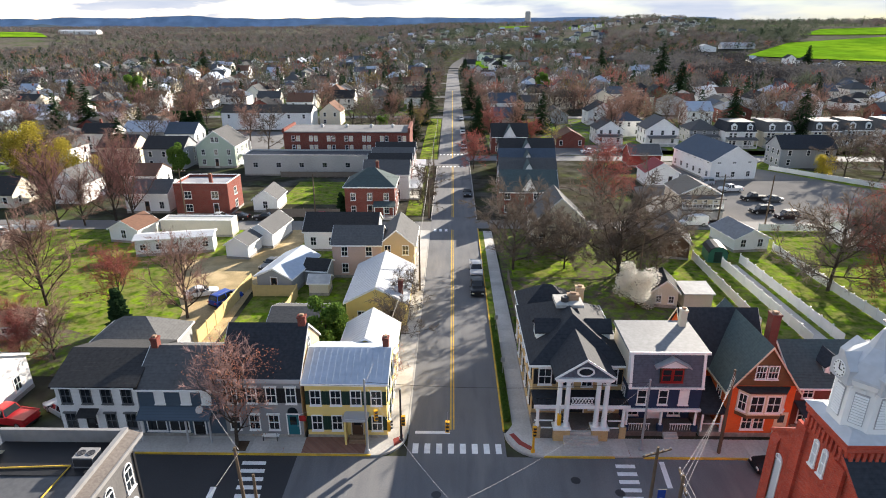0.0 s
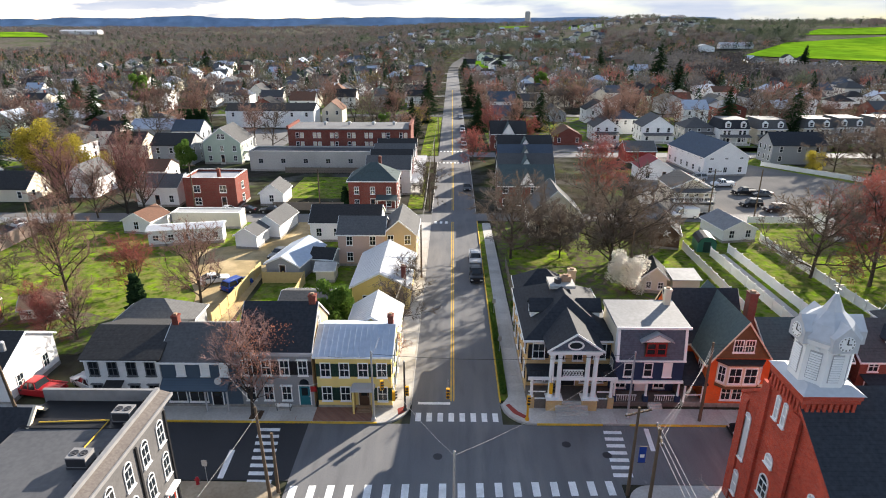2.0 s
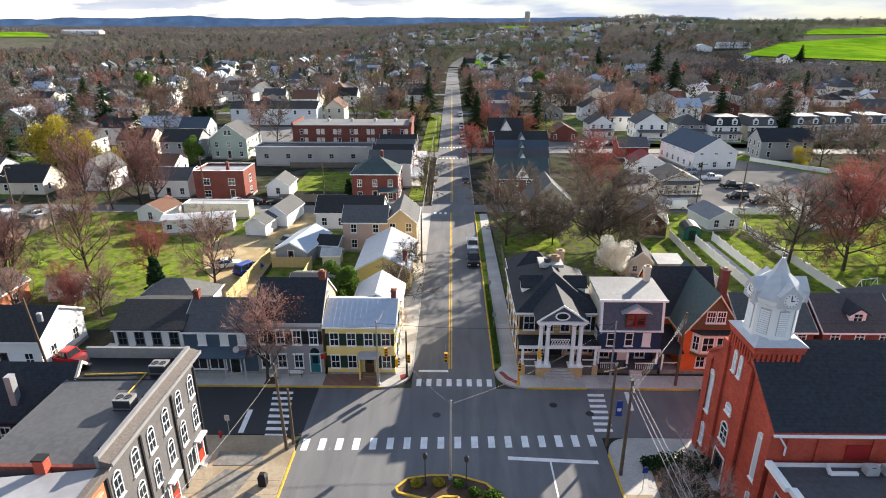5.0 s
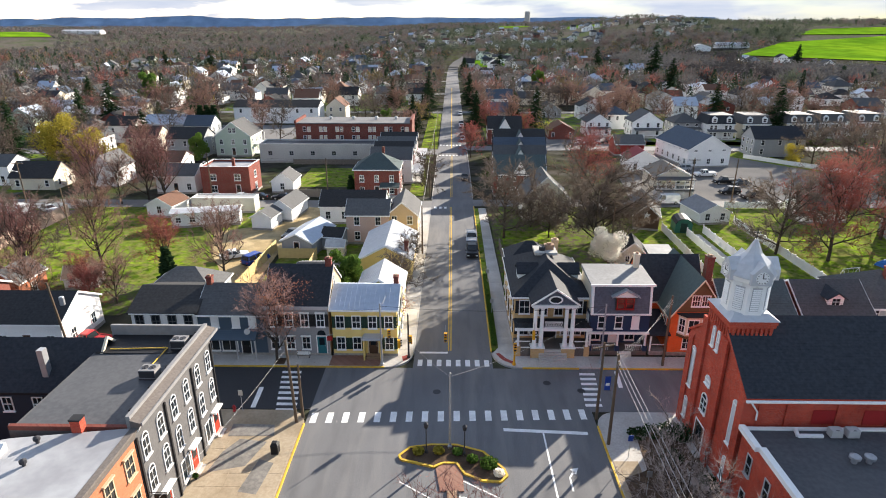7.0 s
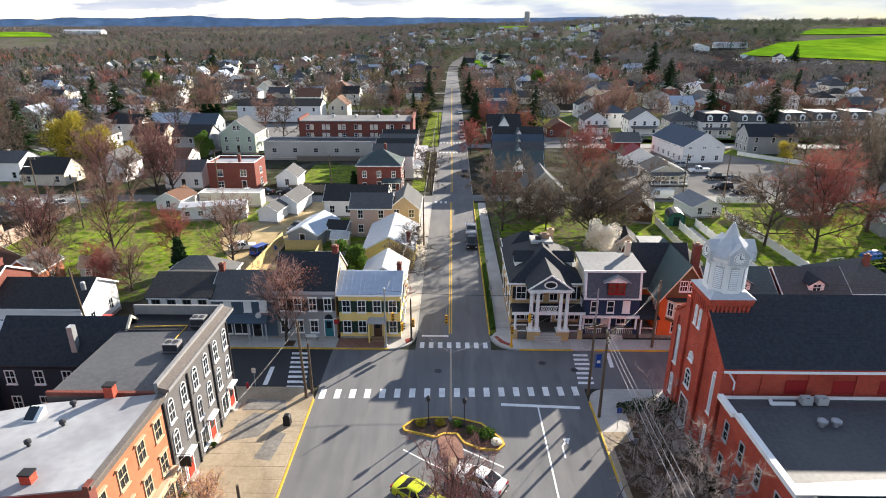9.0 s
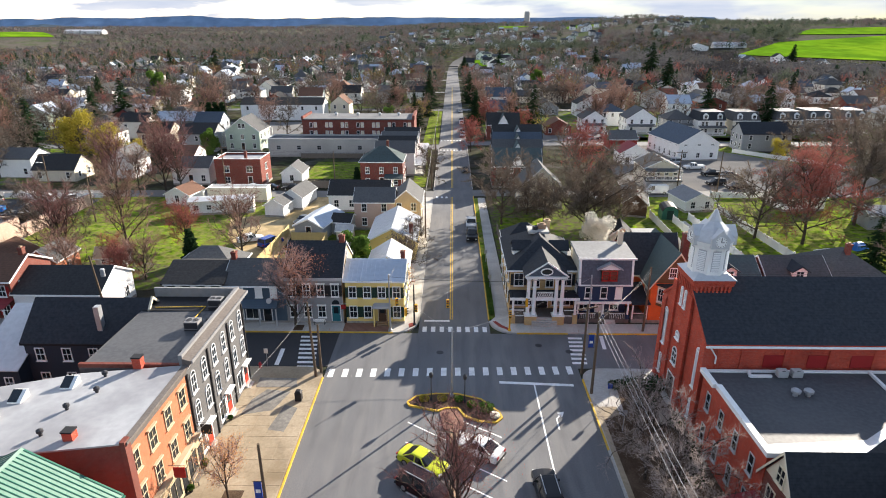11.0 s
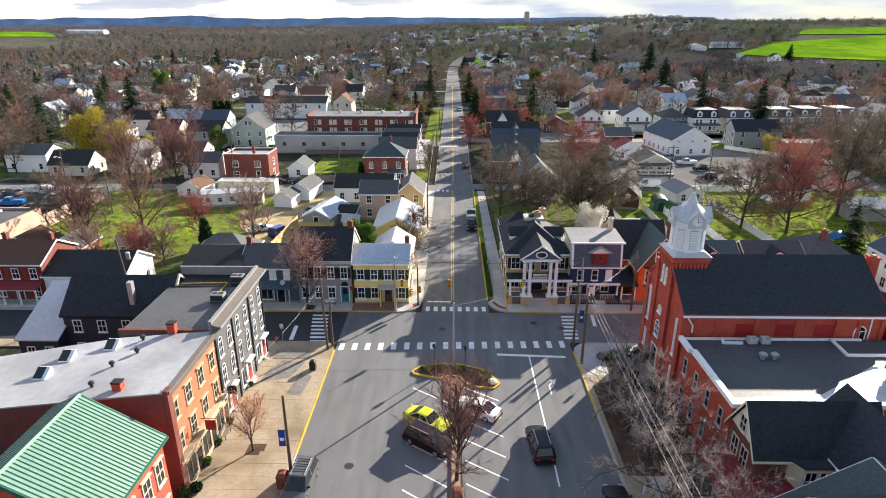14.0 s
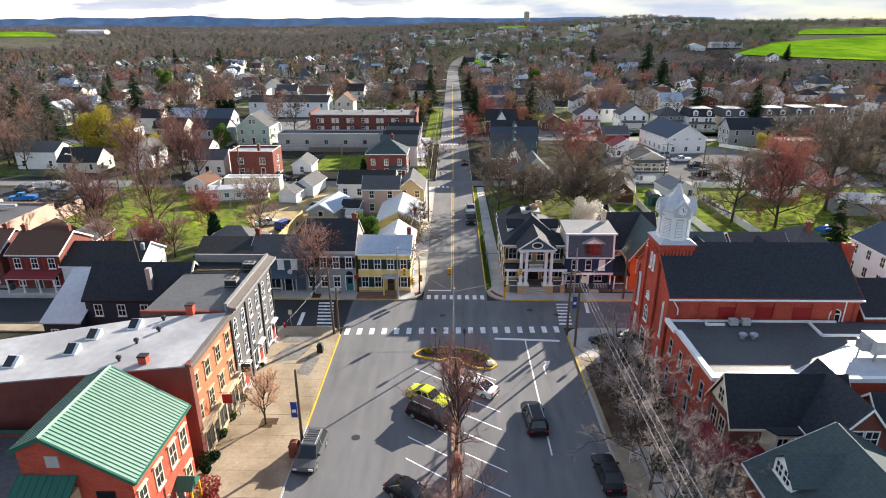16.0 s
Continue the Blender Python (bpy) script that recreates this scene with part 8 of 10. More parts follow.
H("dark_roofed_shed", "small grey shed with dark roof", -20.0, 39.0, 3.6, 4.2, 2.4, "gx", 1.0, wall=SIDING_GREY, roofm=SHINGLE, category="shed", doors=(), rz=-8)
H("white_shed", "small white garden shed", -19.0, 34.6, 2.8, 2.6, 2.0, "gx", 0.7, wall=SIDING_CREAM, roofm=ROOF_WHITE, category="shed", doors=())
H("low_grey_roof_shed", "long low shed with worn pale roof", -18.5, 22.6, 7.4, 4.8, 2.6, "gx", 0.8, wall=SIDING_GREY, roofm=SHINGLE_GREY, category="shed", doors=())
H("grey_rear_house", "low rear house with a worn grey hipped roof", -35.6, 15.6, 9.0, 6.6, 3.0, "hip", 2.5, wall=SIDING_GREY, roofm=SHINGLE_GREY, wins={"b": 2}, storeys=(0.9,), doors=())
H("grey_garage", "grey-roofed white garage", -32.8, 57.0, 4.6, 8.5, 2.7, "gy", 1.6, wall=SIDING_WHITE, roofm=SHINGLE_GREY, category="garage", doors=(), rz=-8)
H("white_garage", "white garage with grey roof", -35.2, 49.8, 3.9, 5.0, 2.5, "gy", 1.2, wall=SIDING_WHITE, roofm=SHINGLE_GREY, category="garage", doors=(), rz=-8)
H("mobile_home", "white mobile home with flat metal roof", -47.2, 51.0, 12.4, 3.4, 2.9, "gx", 0.35, wall=SIDING_WHITE, roofm=METAL_WHITE, wins={"f": 5}, storeys=(1.1,), wh=0.9, category="mobile home", rz=12, doors=())
H("white_trailer", "long white trailer with flat roof", -46.8, 60.0, 13.0, 3.2, 3.0, "flat", 0.1, wall=SIDING_CREAM, roofm=ROOF_WHITE, category="trailer", doors=())
H("brown_roofed_garage", "white garage with brown roof", -58.0, 58.0, 5.6, 6.0, 2.5, "gy", 1.5, wall=SIDING_WHITE, roofm=SHINGLE_BROWN, wins={"f": 1}, storeys=(0.9,), category="garage", rz=-10, doors=())
H("flat_brick_house", "dark red brick two-storey block with flat pale roof", -50.8, 75.5, 11.0, 8.0, 6.2, "flat", 0.5, wall=BRICK_DARK, roofm=ROOF_SILVER, wins={"f": 2, "r": 1}, ww=1.3, trim=TRIM_WHITE, chim=((1.5, -2, 6.2, 8.2),))
H("grey_sided_house", "white house with grey roof by the back street", -63.0, 77.0, 9.0, 8.0, 4.2, "gx", 2.0, wall=SIDING_WHITE, roofm=SHINGLE_GREY, wins={"f": 3}, storeys=(1.0,))
H("small_white_house", "small white gabled outbuilding", -38.8, 77.5, 5.0, 7.0, 2.8, "gy", 1.8, wall=SIDING_WHITE, roofm=SHINGLE_GREY, wins={"f": 1}, storeys=(0.9,), category="garage", doors=())
o = H("red_brick_hip_house", "red brick house with green-grey hipped roof", -16.5, 75.0, 10.0, 8.5, 6.2, "hip", 3.0, wall=BRICK_DARK, roofm=SHINGLE_TEAL, wins={"f": 3, "r": 3}, chim=((1.0, 2.0, 8.0, 10.2),))
porch(o, 4.0, 2.0, 2.8, -4.25, SHINGLE_TEAL, TRIM_WHITE, 3, x=3.0)
for i in range(4):
    o = H("brick_porch_house", "brick street house with dark roof and white porch", -14.5, 86.5 + 7.4 * i, 10.0, 6.6, 6.0, "gx", 2.4, wall=BRICK_DARK if i % 2 else SIDING_WHITE, roofm=SHINGLE if i % 2 else SHINGLE_GREY, wins={"f": 2, "r": 2}, group="porch houses", rz=0)
    porch(o, 2.5, 6.0, 2.7, 3.0, METAL_WHITE, TRIM_WHITE, 2, x=6.2)
H("long_grey_building", "long low pale block building with dark flat roof", -33.0, 110.5, 42.0, 7.5, 5.0, "flat", 0.3, wall=STUCCO_PALE, roofm=ROOF_DARK, wins={"f": 7}, storeys=(2.2,), ww=1.1, wh=1.1, trim=TRIM_GREY, category="building", doors=())


def factory():
    w, d, h = 34.5, 12.5, 9.4
    o = thing("brick_factory", -28.8, 123.5, 0, 0, "long dark red brick factory with white windows and flat roof", "factory")
    part("wall", MB().box(-w / 2, w / 2, -d / 2, d / 2, 0, h), BRICK_RED, o)
    part("roof", MB().box(-w / 2 + 0.3, w / 2 - 0.3, -d / 2 - 0.3, d / 2 - 0.3, h, h + 0.3), ROOF_GREY, o)
    part("end_parapet", MB().box(w / 2 - 0.5, w / 2 + 0.2, -d / 2 - 0.4, d / 2, h, h + 1.3), BRICK_RED, o)
    part("end_parapet", MB().box(-w / 2 - 0.2, -w / 2 + 0.4, -d / 2 - 0.4, d / 2, h, h + 1.0), BRICK_RED, o)
    part("belt_course", MB().box(-w / 2, w / 2, -d / 2 - 0.1, -d / 2, h - 0.7, h - 0.3), BRICK_DARK, o)
    for i in range(7):
        for k in (-0.55, 0.75):
            for zz in (4.6, 7.1):
                u = -w / 2 + 3.2 + i * (w - 5.4) / 6 + k
                window(o, on_face("f", w, d, u, zz), 0.8, 1.35, TRIM_WHITE, hood=False, pane=TRIM_CREAM if (i + int(k > 0)) % 3 else GLASS, simple=True)
    for u in (-8, -1, 6, 12):
        part("roof_vent", MB().turned([(0.4, h), (0.4, h + 0.8), (0.7, h + 0.9), (0.2, h + 1.3)], 10, u, 1), AC_METAL, o)


factory()
o = H("brick_warehouse", "long cream two-storey warehouse with dark roof", -70.0, 186.0, 34, 11, 6.4, "gx", 2.2, wall=SIDING_WHITE, roofm=SHINGLE, wins={"f": 6}, storeys=(4.2,), category="building", doors=(), simple=True)
H("dark_gabled_house", "dark-roofed house with white gable", -48.0, 196, 8, 11, 5.5, "gy", 3.2, wall=SIDING_CREAM, roofm=SHINGLE_BROWN, wins={"f": 2}, simple=True)
o = H("pale_green_house", "pale green gabled house with white porch", -64.5, 121.0, 10.5, 11.0, 6.0, "gy", 4.0, wall=SIDING_GREEN, roofm=SHINGLE_GREY, wins={"f": 3, "r": 3}, trim=TRIM_WHITE)
window(o, on_face("f", 10.5, 11, -0.6, 7.0), 0.8, 1.3), window(o, on_face("f", 10.5, 11, 0.6, 7.0), 0.8, 1.3)
for i in range(2):
    part("balcony", MB().box(5.25, 7.0, -3, 3, 2.8 * i + 0.3, 2.8 * i + 0.5), TRIM_WHITE, o)
    for yy in (-2.9, 0, 2.9):
        part("post", MB().box(6.8, 6.95, yy - 0.08, yy + 0.08, 2.8 * i + 0.5, 2.8 * i + 3.1), TRIM_WHITE, o)
for x, y, w, d, h, rf, ri, wl, rm, lb, rz in (
    (-98.5, 80, 10.5, 8, 3.0, "gx", 3.0, SIDING_CREAM, SHINGLE, "cream cottage with dark roof behind the lane", 0), (-83.5, 84, 6.5, 9, 4.4, "gy", 3.0, SIDING_WHITE, SHINGLE_GREY, "small white gabled cottage", 0),
    (-78, 118, 11, 9, 5.6, "gx", 2.6, SIDING_GREY, SHINGLE, "grey house with dark roof", 0), (-92, 120, 10, 9, 5.6, "gx", 2.6, SIDING_CREAM, SHINGLE, "cream house with dark roof", 0),
    (-108, 118, 9, 9, 5.6, "gy", 2.8, SIDING_WHITE, SHINGLE_GREY, "white gabled house", 0), (-84, 142, 9, 9, 5.6, "gx", 2.8, SIDING_WHITE, SHINGLE_BLUE, "white house with blue-grey roof", 0),
    (-98, 150, 16, 10, 5.0, "gx", 2.6, SIDING_GREY, METAL_BLUE, "broad house with pale metal roof", 0), (-118, 152, 9, 9, 5.6, "gy", 2.8, BRICK_DARK, SHINGLE, "brick gabled house", 0),
    (-120, 140, 9, 9, 5.0, "hip", 2.5, SIDING_GREY, SHINGLE_GREY, "grey hipped house", 10), (-136, 176, 30, 12, 5.0, "gx", 2.0, STUCCO_PALE, METAL_WHITE, "long pale metal-roofed shed", 0),
    (-74, 96, 8, 8, 3.4, "gx", 2.0, SIDING_WHITE, SHINGLE_BROWN, "white bungalow with brown roof", 0), (-112, 84, 11, 8, 4.8, "gx", 2.0, SIDING_WHITE, SHINGLE_GREY, "white house", 0)):
    H("house", lb, x, y, w, d, h, rf, ri, rz, wl, rm, wins={"f": 3, "r": 2}, simple=True, group="western houses", storeys=(0.9, 3.4) if h > 5 else (0.9,))

# ---- buildings behind, east ----
o = H("red_fronted_house", "red brick house with dark roof and white front gable", 15.6, 76.2, 11.6, 8.6, 5.2, "gx", 3.4, wall=BRICK_RED, roofm=SHINGLE_TEAL, wins={"f": 4}, ww=1.0, doors=())
part("front_gable", MB().along_y([(-1.5, 5.3), (1.5, 5.3), (0, 8.0)], -4.6, -2.0), TRIM_WHITE, o)
part("gable_roof", MB().along_y([(-1.9, 5.0), (0, 8.1), (1.9, 5.0), (1.9, 5.15), (0, 8.28), (-1.9, 5.15)][::-1], -4.9, -1.2), SHINGLE_TEAL, o)
for i in range(4):
    o = H("street_row_house", "dark-roofed brick house facing the street", (16.9, 18.1, 19.6, 17.5)[i], (88.2, 99.4, 113.5, 140.0)[i], (12.6, 13.4, 14.4, 11.0)[i], 8.6, 5.4, "gx", 3.2, wall=BRICK_RED if i % 2 else SIDING_GREY, roofm=(SHINGLE_GREY, SHINGLE_BLUE, SHINGLE, SHINGLE)[i], wins={"f": 3, "l": 2}, group="street row houses", simple=True)
    part("front_gable", MB().along_y([(-1.9, 5.2), (1.9, 5.2), (0, 8.4)], -4.6, -1.2), TRIM_WHITE, o)
    part("gable_roof", MB().along_y([(-2.3, 4.8), (0, 8.5), (2.3, 4.8), (2.3, 4.95), (0, 8.68), (-2.3, 4.95)][::-1], -4.9, -0.4), SHINGLE_TEAL, o)
    part("eaves_board", MB().box(-5.4, 5.4, -4.68, -4.56, 4.95, 5.15), TRIM_WHITE, o)
H("tudor_house", "grey gabled cottage under trees", 18.8, 62.0 - 3.5, 9.0, 9.0, 4.6, "gy", 4.2, wall=SIDING_CREAM, roofm=SHINGLE_GREY, wins={"f": 3, "l": 2}, storeys=(1.0, 3.4))
H("white_hall", "large white clapboard hall with blue-grey gabled roof", 69.2, 112.0, 12.2, 19.0, 5.0, "gy", 3.6, wall=SIDING_WHITE, roofm=SHINGLE_BLUE, wins={"f": 3, "l": 6}, storeys=(1.0, 4.4), ww=0.9, wh=1.3, category="hall", rz=8, doors=())
o = H("green_porch_building", "pale two-storey building with verandas and grey roof", 49.3, 74.5, 8.2, 8.5, 5.2, "gy", 1.9, wall=SIDING_CREAM, roofm=SHINGLE_GREY, wins={"f": 4}, doors=())
porch(o, 8.2, 1.8, 2.4, -4.25, SHINGLE_GREY, TRIM_WHITE, 5, rail=True), porch(o, 8.2, 1.8, 4.7, -4.25, SHINGLE_GREY, TRIM_WHITE, 5, 2.8, 0.3, rail=True)
H("white_garage_east", "white garage with pale grey roof", 50.8, 55.8, 6.2, 7.6, 2.4, "gy", 1.5, wall=SIDING_WHITE, roofm=ROOF_PALE, wins={"f": 2, "r": 1}, storeys=(0.9,), category="garage", rz=8, doors=())
H("red_barn", "dark red barn with grey roof", 53.5, 122.0, 8.6, 7.0, 3.4, "gx", 2.2, wall=SIDING_RED, roofm=SHINGLE_GREY, category="barn", doors=())
H("red_roofed_house", "white house with red roof", 50.8, 100.0, 8.0, 7.0, 3.4, "gy", 2.3, wall=SIDING_WHITE, roofm=SHINGLE_RED, wins={"f": 2}, storeys=(0.9,))
o = H("brown_barn", "dark brown barn with a white star and mossy roof", 37.8, 51.6, 4.6, 6.6, 2.9, "gy", 2.0, wall=TRIM_BROWN, roofm=SHINGLE, category="barn", doors=(), rz=-16, wins={"r": 1}, storeys=(1.0,))
star = [((0.75 if i % 2 == 0 else 0.3) * math.sin(math.pi * i / 5), 2.9 + (0.75 if i % 2 == 0 else 0.3) * math.cos(math.pi * i / 5)) for i in range(10)]
part("star", MB().along_y(star[::-1], -3.36, -3.31), TRIM_WHITE, o, "white painted star")
o = thing("round_roof_shed", 43.7, 48.6, 0, -8, "small dark green shed with rounded roof", "shed")
prof = [(-1.5, 0), (1.5, 0), (1.5, 1.7), (1.15, 2.3), (0.6, 2.65), (0, 2.75), (-0.6, 2.65), (-1.15, 2.3), (-1.5, 1.7)]
part("wall", MB().along_y(prof, -1.9, 1.9), METAL_DKGREEN, o)
part("roof", MB().along_y([(x * 1.06, z + 0.06) for x, z in prof[2:]] + [(x, z) for x, z in prof[2:]][::-1], -2.05, 2.05), TRIM_DARK, o)
part("door", MB().box(-0.6, 0.6, -1.95, -1.9, 0.1, 1.9), TRIM_GREEN, o)
H("beige_shed", "small beige shed with dark gabled roof", 29.6, 32.4, 3.3, 4.6, 2.5, "gy", 1.5, wall=SIDING_CREAM, roofm=SHINGLE, wins={"f": 2}, storeys=(0.8,), wh=0.9, ww=0.6, category="shed", doors=(), rz=-10)
o = thing("swing_set", 60.0, 24.5, 0, 15, "white wooden garden swing frame", "swing set")
for x in (-1.4, 1.4):
    for y in (-1, 1):
        part("leg", MB().tube((x, y * 0.9, 0), (x, 0, 2.2), 0.05, 0.05, 6), FENCE_WHITE, o)
part("beam", MB().tube((-1.6, 0, 2.2), (1.6, 0, 2.2), 0.06, 0.06, 6), FENCE_WHITE, o)
part("seat", MB().box(-0.5, 0.5, -0.2, 0.2, 0.5, 0.56), FENCE_GREY, o)
part("rope", MB().tube((-0.45, 0, 0.5), (-0.45, 0, 2.2), 0.015, 0.015, 4), FENCE_WHITE, o)
part("rope", MB().tube((0.45, 0, 0.5), (0.45, 0, 2.2), 0.015, 0.015, 4), FENCE_WHITE, o)
H("white_flat_shed", "low pale box shed in a back yard", 33.4, 30.8, 3.8, 3.0, 2.4, "shed", 0.4, wall=SIDING_CREAM, roofm=ROOF_WHITE, category="shed", doors=())
H("white_hut", "white clapboard garage behind trees", 73.0, 56.0, 9.0, 6.0, 3.0, "gx", 1.8, wall=SIDING_WHITE, roofm=SHINGLE_GREY, wins={"f": 2}, storeys=(1.0,), category="garage", doors=(), rz=6)
H("grey_long_shed", "long pale-roofed shed", 87.0, 43.0, 16, 6, 2.8, "gx", 1.2, wall=SIDING_GREY, roofm=METAL_WHITE, category="shed", doors=(), rz=-8)
for i, (x, y, w, d, h, rf, ri, wl, rm, lb) in enumerate((
    (52.0, 157, 8.6, 10, 4.9, "gy", 2.8, SIDING_WHITE, SHINGLE_GREY, "white gabled house with porch"), (68.5, 155, 10.5, 10, 5.4, "gy", 3.4, SIDING_WHITE, SHINGLE_GREY, "large white gabled house with porch"),
    (83.0, 157, 9.5, 9.5, 4.6, "hip", 3.0, SIDING_GREY, SHINGLE_GREY, "grey house with hipped roof"), (62.5, 172, 9, 9, 5.4, "hip", 2.6, SIDING_WHITE, SHINGLE_BLUE, "white hipped house"),
    (38, 150, 9, 9, 3.0, "gy", 2.4, BRICK_RED, SHINGLE_BROWN, "brick garage with brown roof"), (97.0, 121, 15, 8, 5.4, "gx", 3.0, SIDING_GREY, SHINGLE_BLACK, "long grey house with dark roof"))):
    o = H("house", lb, x, y, w, d, h, rf, ri, 0, wl, rm, wins={"f": 3, "l": 3}, simple=True, group="eastern houses", storeys=(0.9, 3.5) if h > 4 else (0.9,))
    if i in (0, 1, 2):
        porch(o, w * 0.9, 2.2, 2.7, -d / 2, SHINGLE_GREY, TRIM_WHITE, 4)


def mansard_house(x, y, wall, roofm, label):
    w, d, h = 9.2, 10.0, 5.0
    o = thing("mansard_house", x, y, 0, 0, label, "house", "mansard houses")
    part("wall", MB().box(-w / 2, w / 2, -d / 2, d / 2, 0, h), wall, o)
    part("mansard_roof", MB().loft([[(sx * (w / 2 + 0.3), sy * (d / 2 + 0.3), h) for sx, sy in ((-1, -1), (1, -1), (1, 1), (-1, 1))], [(sx * (w / 2 - 0.7), sy * (d / 2 - 0.7), h + 2.9) for sx, sy in ((-1, -1), (1, -1), (1, 1), (-1, 1))]]), roofm, o)
    part("flat_roof", MB().box(-w / 2 + 0.6, w / 2 - 0.6, -d / 2 + 0.6, d / 2 - 0.6, h + 2.9, h + 3.05), ROOF_GREY, o)
    part("eaves_board", MB().box(-w / 2 - 0.35, w / 2 + 0.35, -d / 2 - 0.4, -d / 2 - 0.3, h - 0.15, h + 0.1), TRIM_WHITE, o)
    for u in (-2.5, 2.5):
        dm = part("dormer", MB().along_y([(-0.9, h + 0.5), (0.9, h + 0.5), (0.9, h + 2.0), (0, h + 2.7), (-0.9, h + 2.0)], -d / 2 - 0.1, -d / 2 + 1.4), TRIM_WHITE, o, m=pose(u, 0, 0))
        window(dm, pose(0, -d / 2 - 0.1, h + 0.8), 1.0, 1.1, simple=True)
        for zz in (0.9, 3.2):
            for k in (-0.7, 0.7):
                window(o, on_face("f", w, d, u + k, zz), 0.85, 1.4, simple=True)
    porch(o, w, 2.2, 2.7, -d / 2, SHINGLE_GREY, TRIM_WHITE, 5)
    return o


mansard_house(92.5, 152, SIDING_WHITE, SHINGLE_BLACK, "white house with black mansard roof and dormers")
mansard_house(104.5, 152, SIDING_CREAM, SHINGLE_GREY, "cream house with grey mansard roof and dormers")
mansard_house(120.5, 154, SIDING_CREAM, SHINGLE_GREY, "cream house with grey mansard roof and dormers")
mansard_house(132.5, 156, SIDING_GREY, SHINGLE_GREY, "grey house with mansard roof and dormers")
mansard_house(145.5, 157, SIDING_WHITE, SHINGLE_GREY, "white house with grey mansard roof")


# ---- fences ----
def board_fence(name, pts, h, mat, label, board=0.9, cap=True, gap=0.0, group=""):
    o = thing(name, 0, 0, 0, 0, label, "fence", group)
    for (x0, y0), (x1, y1) in zip(pts, pts[1:]):
        L = math.hypot(x1 - x0, y1 - y0)
        n = max(1, int(L / 2.3))
        rz = math.degrees(math.atan2(y1 - y0, x1 - x0))
        step = L / n
        pn = kept(("panel", round(step, 2), h, mat.name), lambda: fence_panel(step, h).mesh("panel", mat))
        ps = kept(("fpost", h, mat.name), lambda: MB().box(-0.07, 0.07, -0.07, 0.07, -0.3, h + 0.12).box(-0.09, 0.09, -0.09, 0.09, h + 0.12, h + 0.17).mesh("post", mat))
        for i in range(n):
            t = i / n
            m = pose(x0 + (x1 - x0) * t, y0 + (y1 - y0) * t, 0, 0, 0, rz)
            part("panel", pn, None, o, m=m)
            part("post", ps, None, o, m=m)
    return o


def fence_panel(L, h):
    """Boards side by side as one grooved panel."""
    n = max(2, int(L / 0.2))
    front, back = [], []
    for i in range(n):
        a, b = 0.07 + (L - 0.14) * i / n, 0.07 + (L - 0.14) * (i + 1) / n
        front += [(a + 0.008, 0.02), (b - 0.008, 0.02), (b, 0.008)]
        back += [(a + 0.008, -0.02), (b - 0.008, -0.02), (b, -0.008)]
    ring = back + front[::-1]
    return MB().loft([[(x, y, z) for x, y in ring] for z in (0.06, h)])


board_fence("yellow_fence", [(-30.6, 19), (-29.8, 37)], 1.9, FENCE_WOOD, "tall yellow wooden board fence along a drive")
board_fence("yellow_fence_short", [(-28.3, 32.8), (-22.0, 32.8), (-22.0, 24)], 1.8, FENCE_WOOD, "yellow wooden board fence round a shed")
board_fence("grey_fence", [(-37.5, 70.5), (-22.5, 70.5)], 1.8, FENCE_GREY, "weathered grey board fence")
board_fence("grey_fence", [(-44, 104.5), (-16, 104.5)], 1.5, FENCE_GREY, "weathered grey board fence")
for pts in ([(39.9, 48.2), (39.4, 24)], [(43.5, 45.2), (43.6, 20)], [(47.1, 46.8), (47.4, 20)], [(55.2, 52.3), (56.0, 20)]):
    board_fence("white_fence", pts, 1.5, FENCE_WHITE, "white vinyl fence between back lawns", group="white fences")
board_fence("white_fence", [(58, 63), (72, 63)], 1.4, FENCE_WHITE, "white vinyl fence beside the car park", group="white fences")
board_fence("white_fence", [(86, 115), (106, 92)], 1.2, FENCE_WHITE, "white vinyl fence beside the car park", group="white fences")
board_fence("white_fence", [(-100, 60.5), (-78, 61)], 1.2, FENCE_WHITE, "white picket fence beside a lane", group="white fences")
board_fence("brown_fence", [(8.6, 20), (8.6, 40)], 1.6, FENCE_GREY, "dark wooden fence along the pavement")
slab("path_garden", [(44.3, 14), (46.6, 14), (46.3, 46), (44.6, 46)], 0.02, CONCRETE, "concrete garden path beside a fence", "path")
o = H("flat_roofed_store", "low store with pink-tan rendered walls and dark flat roof", -91.5, 22.0, 28.0, 24.0, 3.7, "flat", 0.35, wall=STUCCO_PINK, roofm=ROOF_DARK, trim=STUCCO_PINK, category="building", doors=())
part("duct", MB().box(-6.0, 9.0, 8.6, 9.1, 4.2, 4.6), METAL_WHITE, o)
for x, y in ((-86.0, 27.0), (-82.5, 24.0)):
    rooftop_unit(x, y, 4.1, "white rooftop air conditioner on a dark flat roof", 0.9)
slab("wall_carpark", [(-78.0, 34), (-77.5, 34), (-77.5, 56), (-78.0, 56)], 2.4, STUCCO_PINK, "pink-tan rendered wall beside the car park", "wall")

# ---- vehicles ----
car(3.75, 35.5, 180, "black", "black pickup parked along the street kerb", "pickup")
car(3.85, 42.0, 180, "silver", "silver pickup parked along the street kerb", "pickup")
car(3.6, 88.0, 180, "black", "black car on the main street", "sedan")
car(-35.8, 33.0, -65, "white", "white car parked on the gravel drive", "sedan")
car(-31.6, 31.0, -30, "blue", "blue car parked on the gravel drive", "suv")
car(-28.9, 44.0, 160, "grey", "grey car parked beside a shed", "sedan")
car(-2.3, -24.2, 235, "lime", "bright yellow-green car parked in a bay", "sedan", "cars in the bays")
car(2.6, -22.3, 58, "white", "white car parked in a bay", "sedan", "cars in the bays")
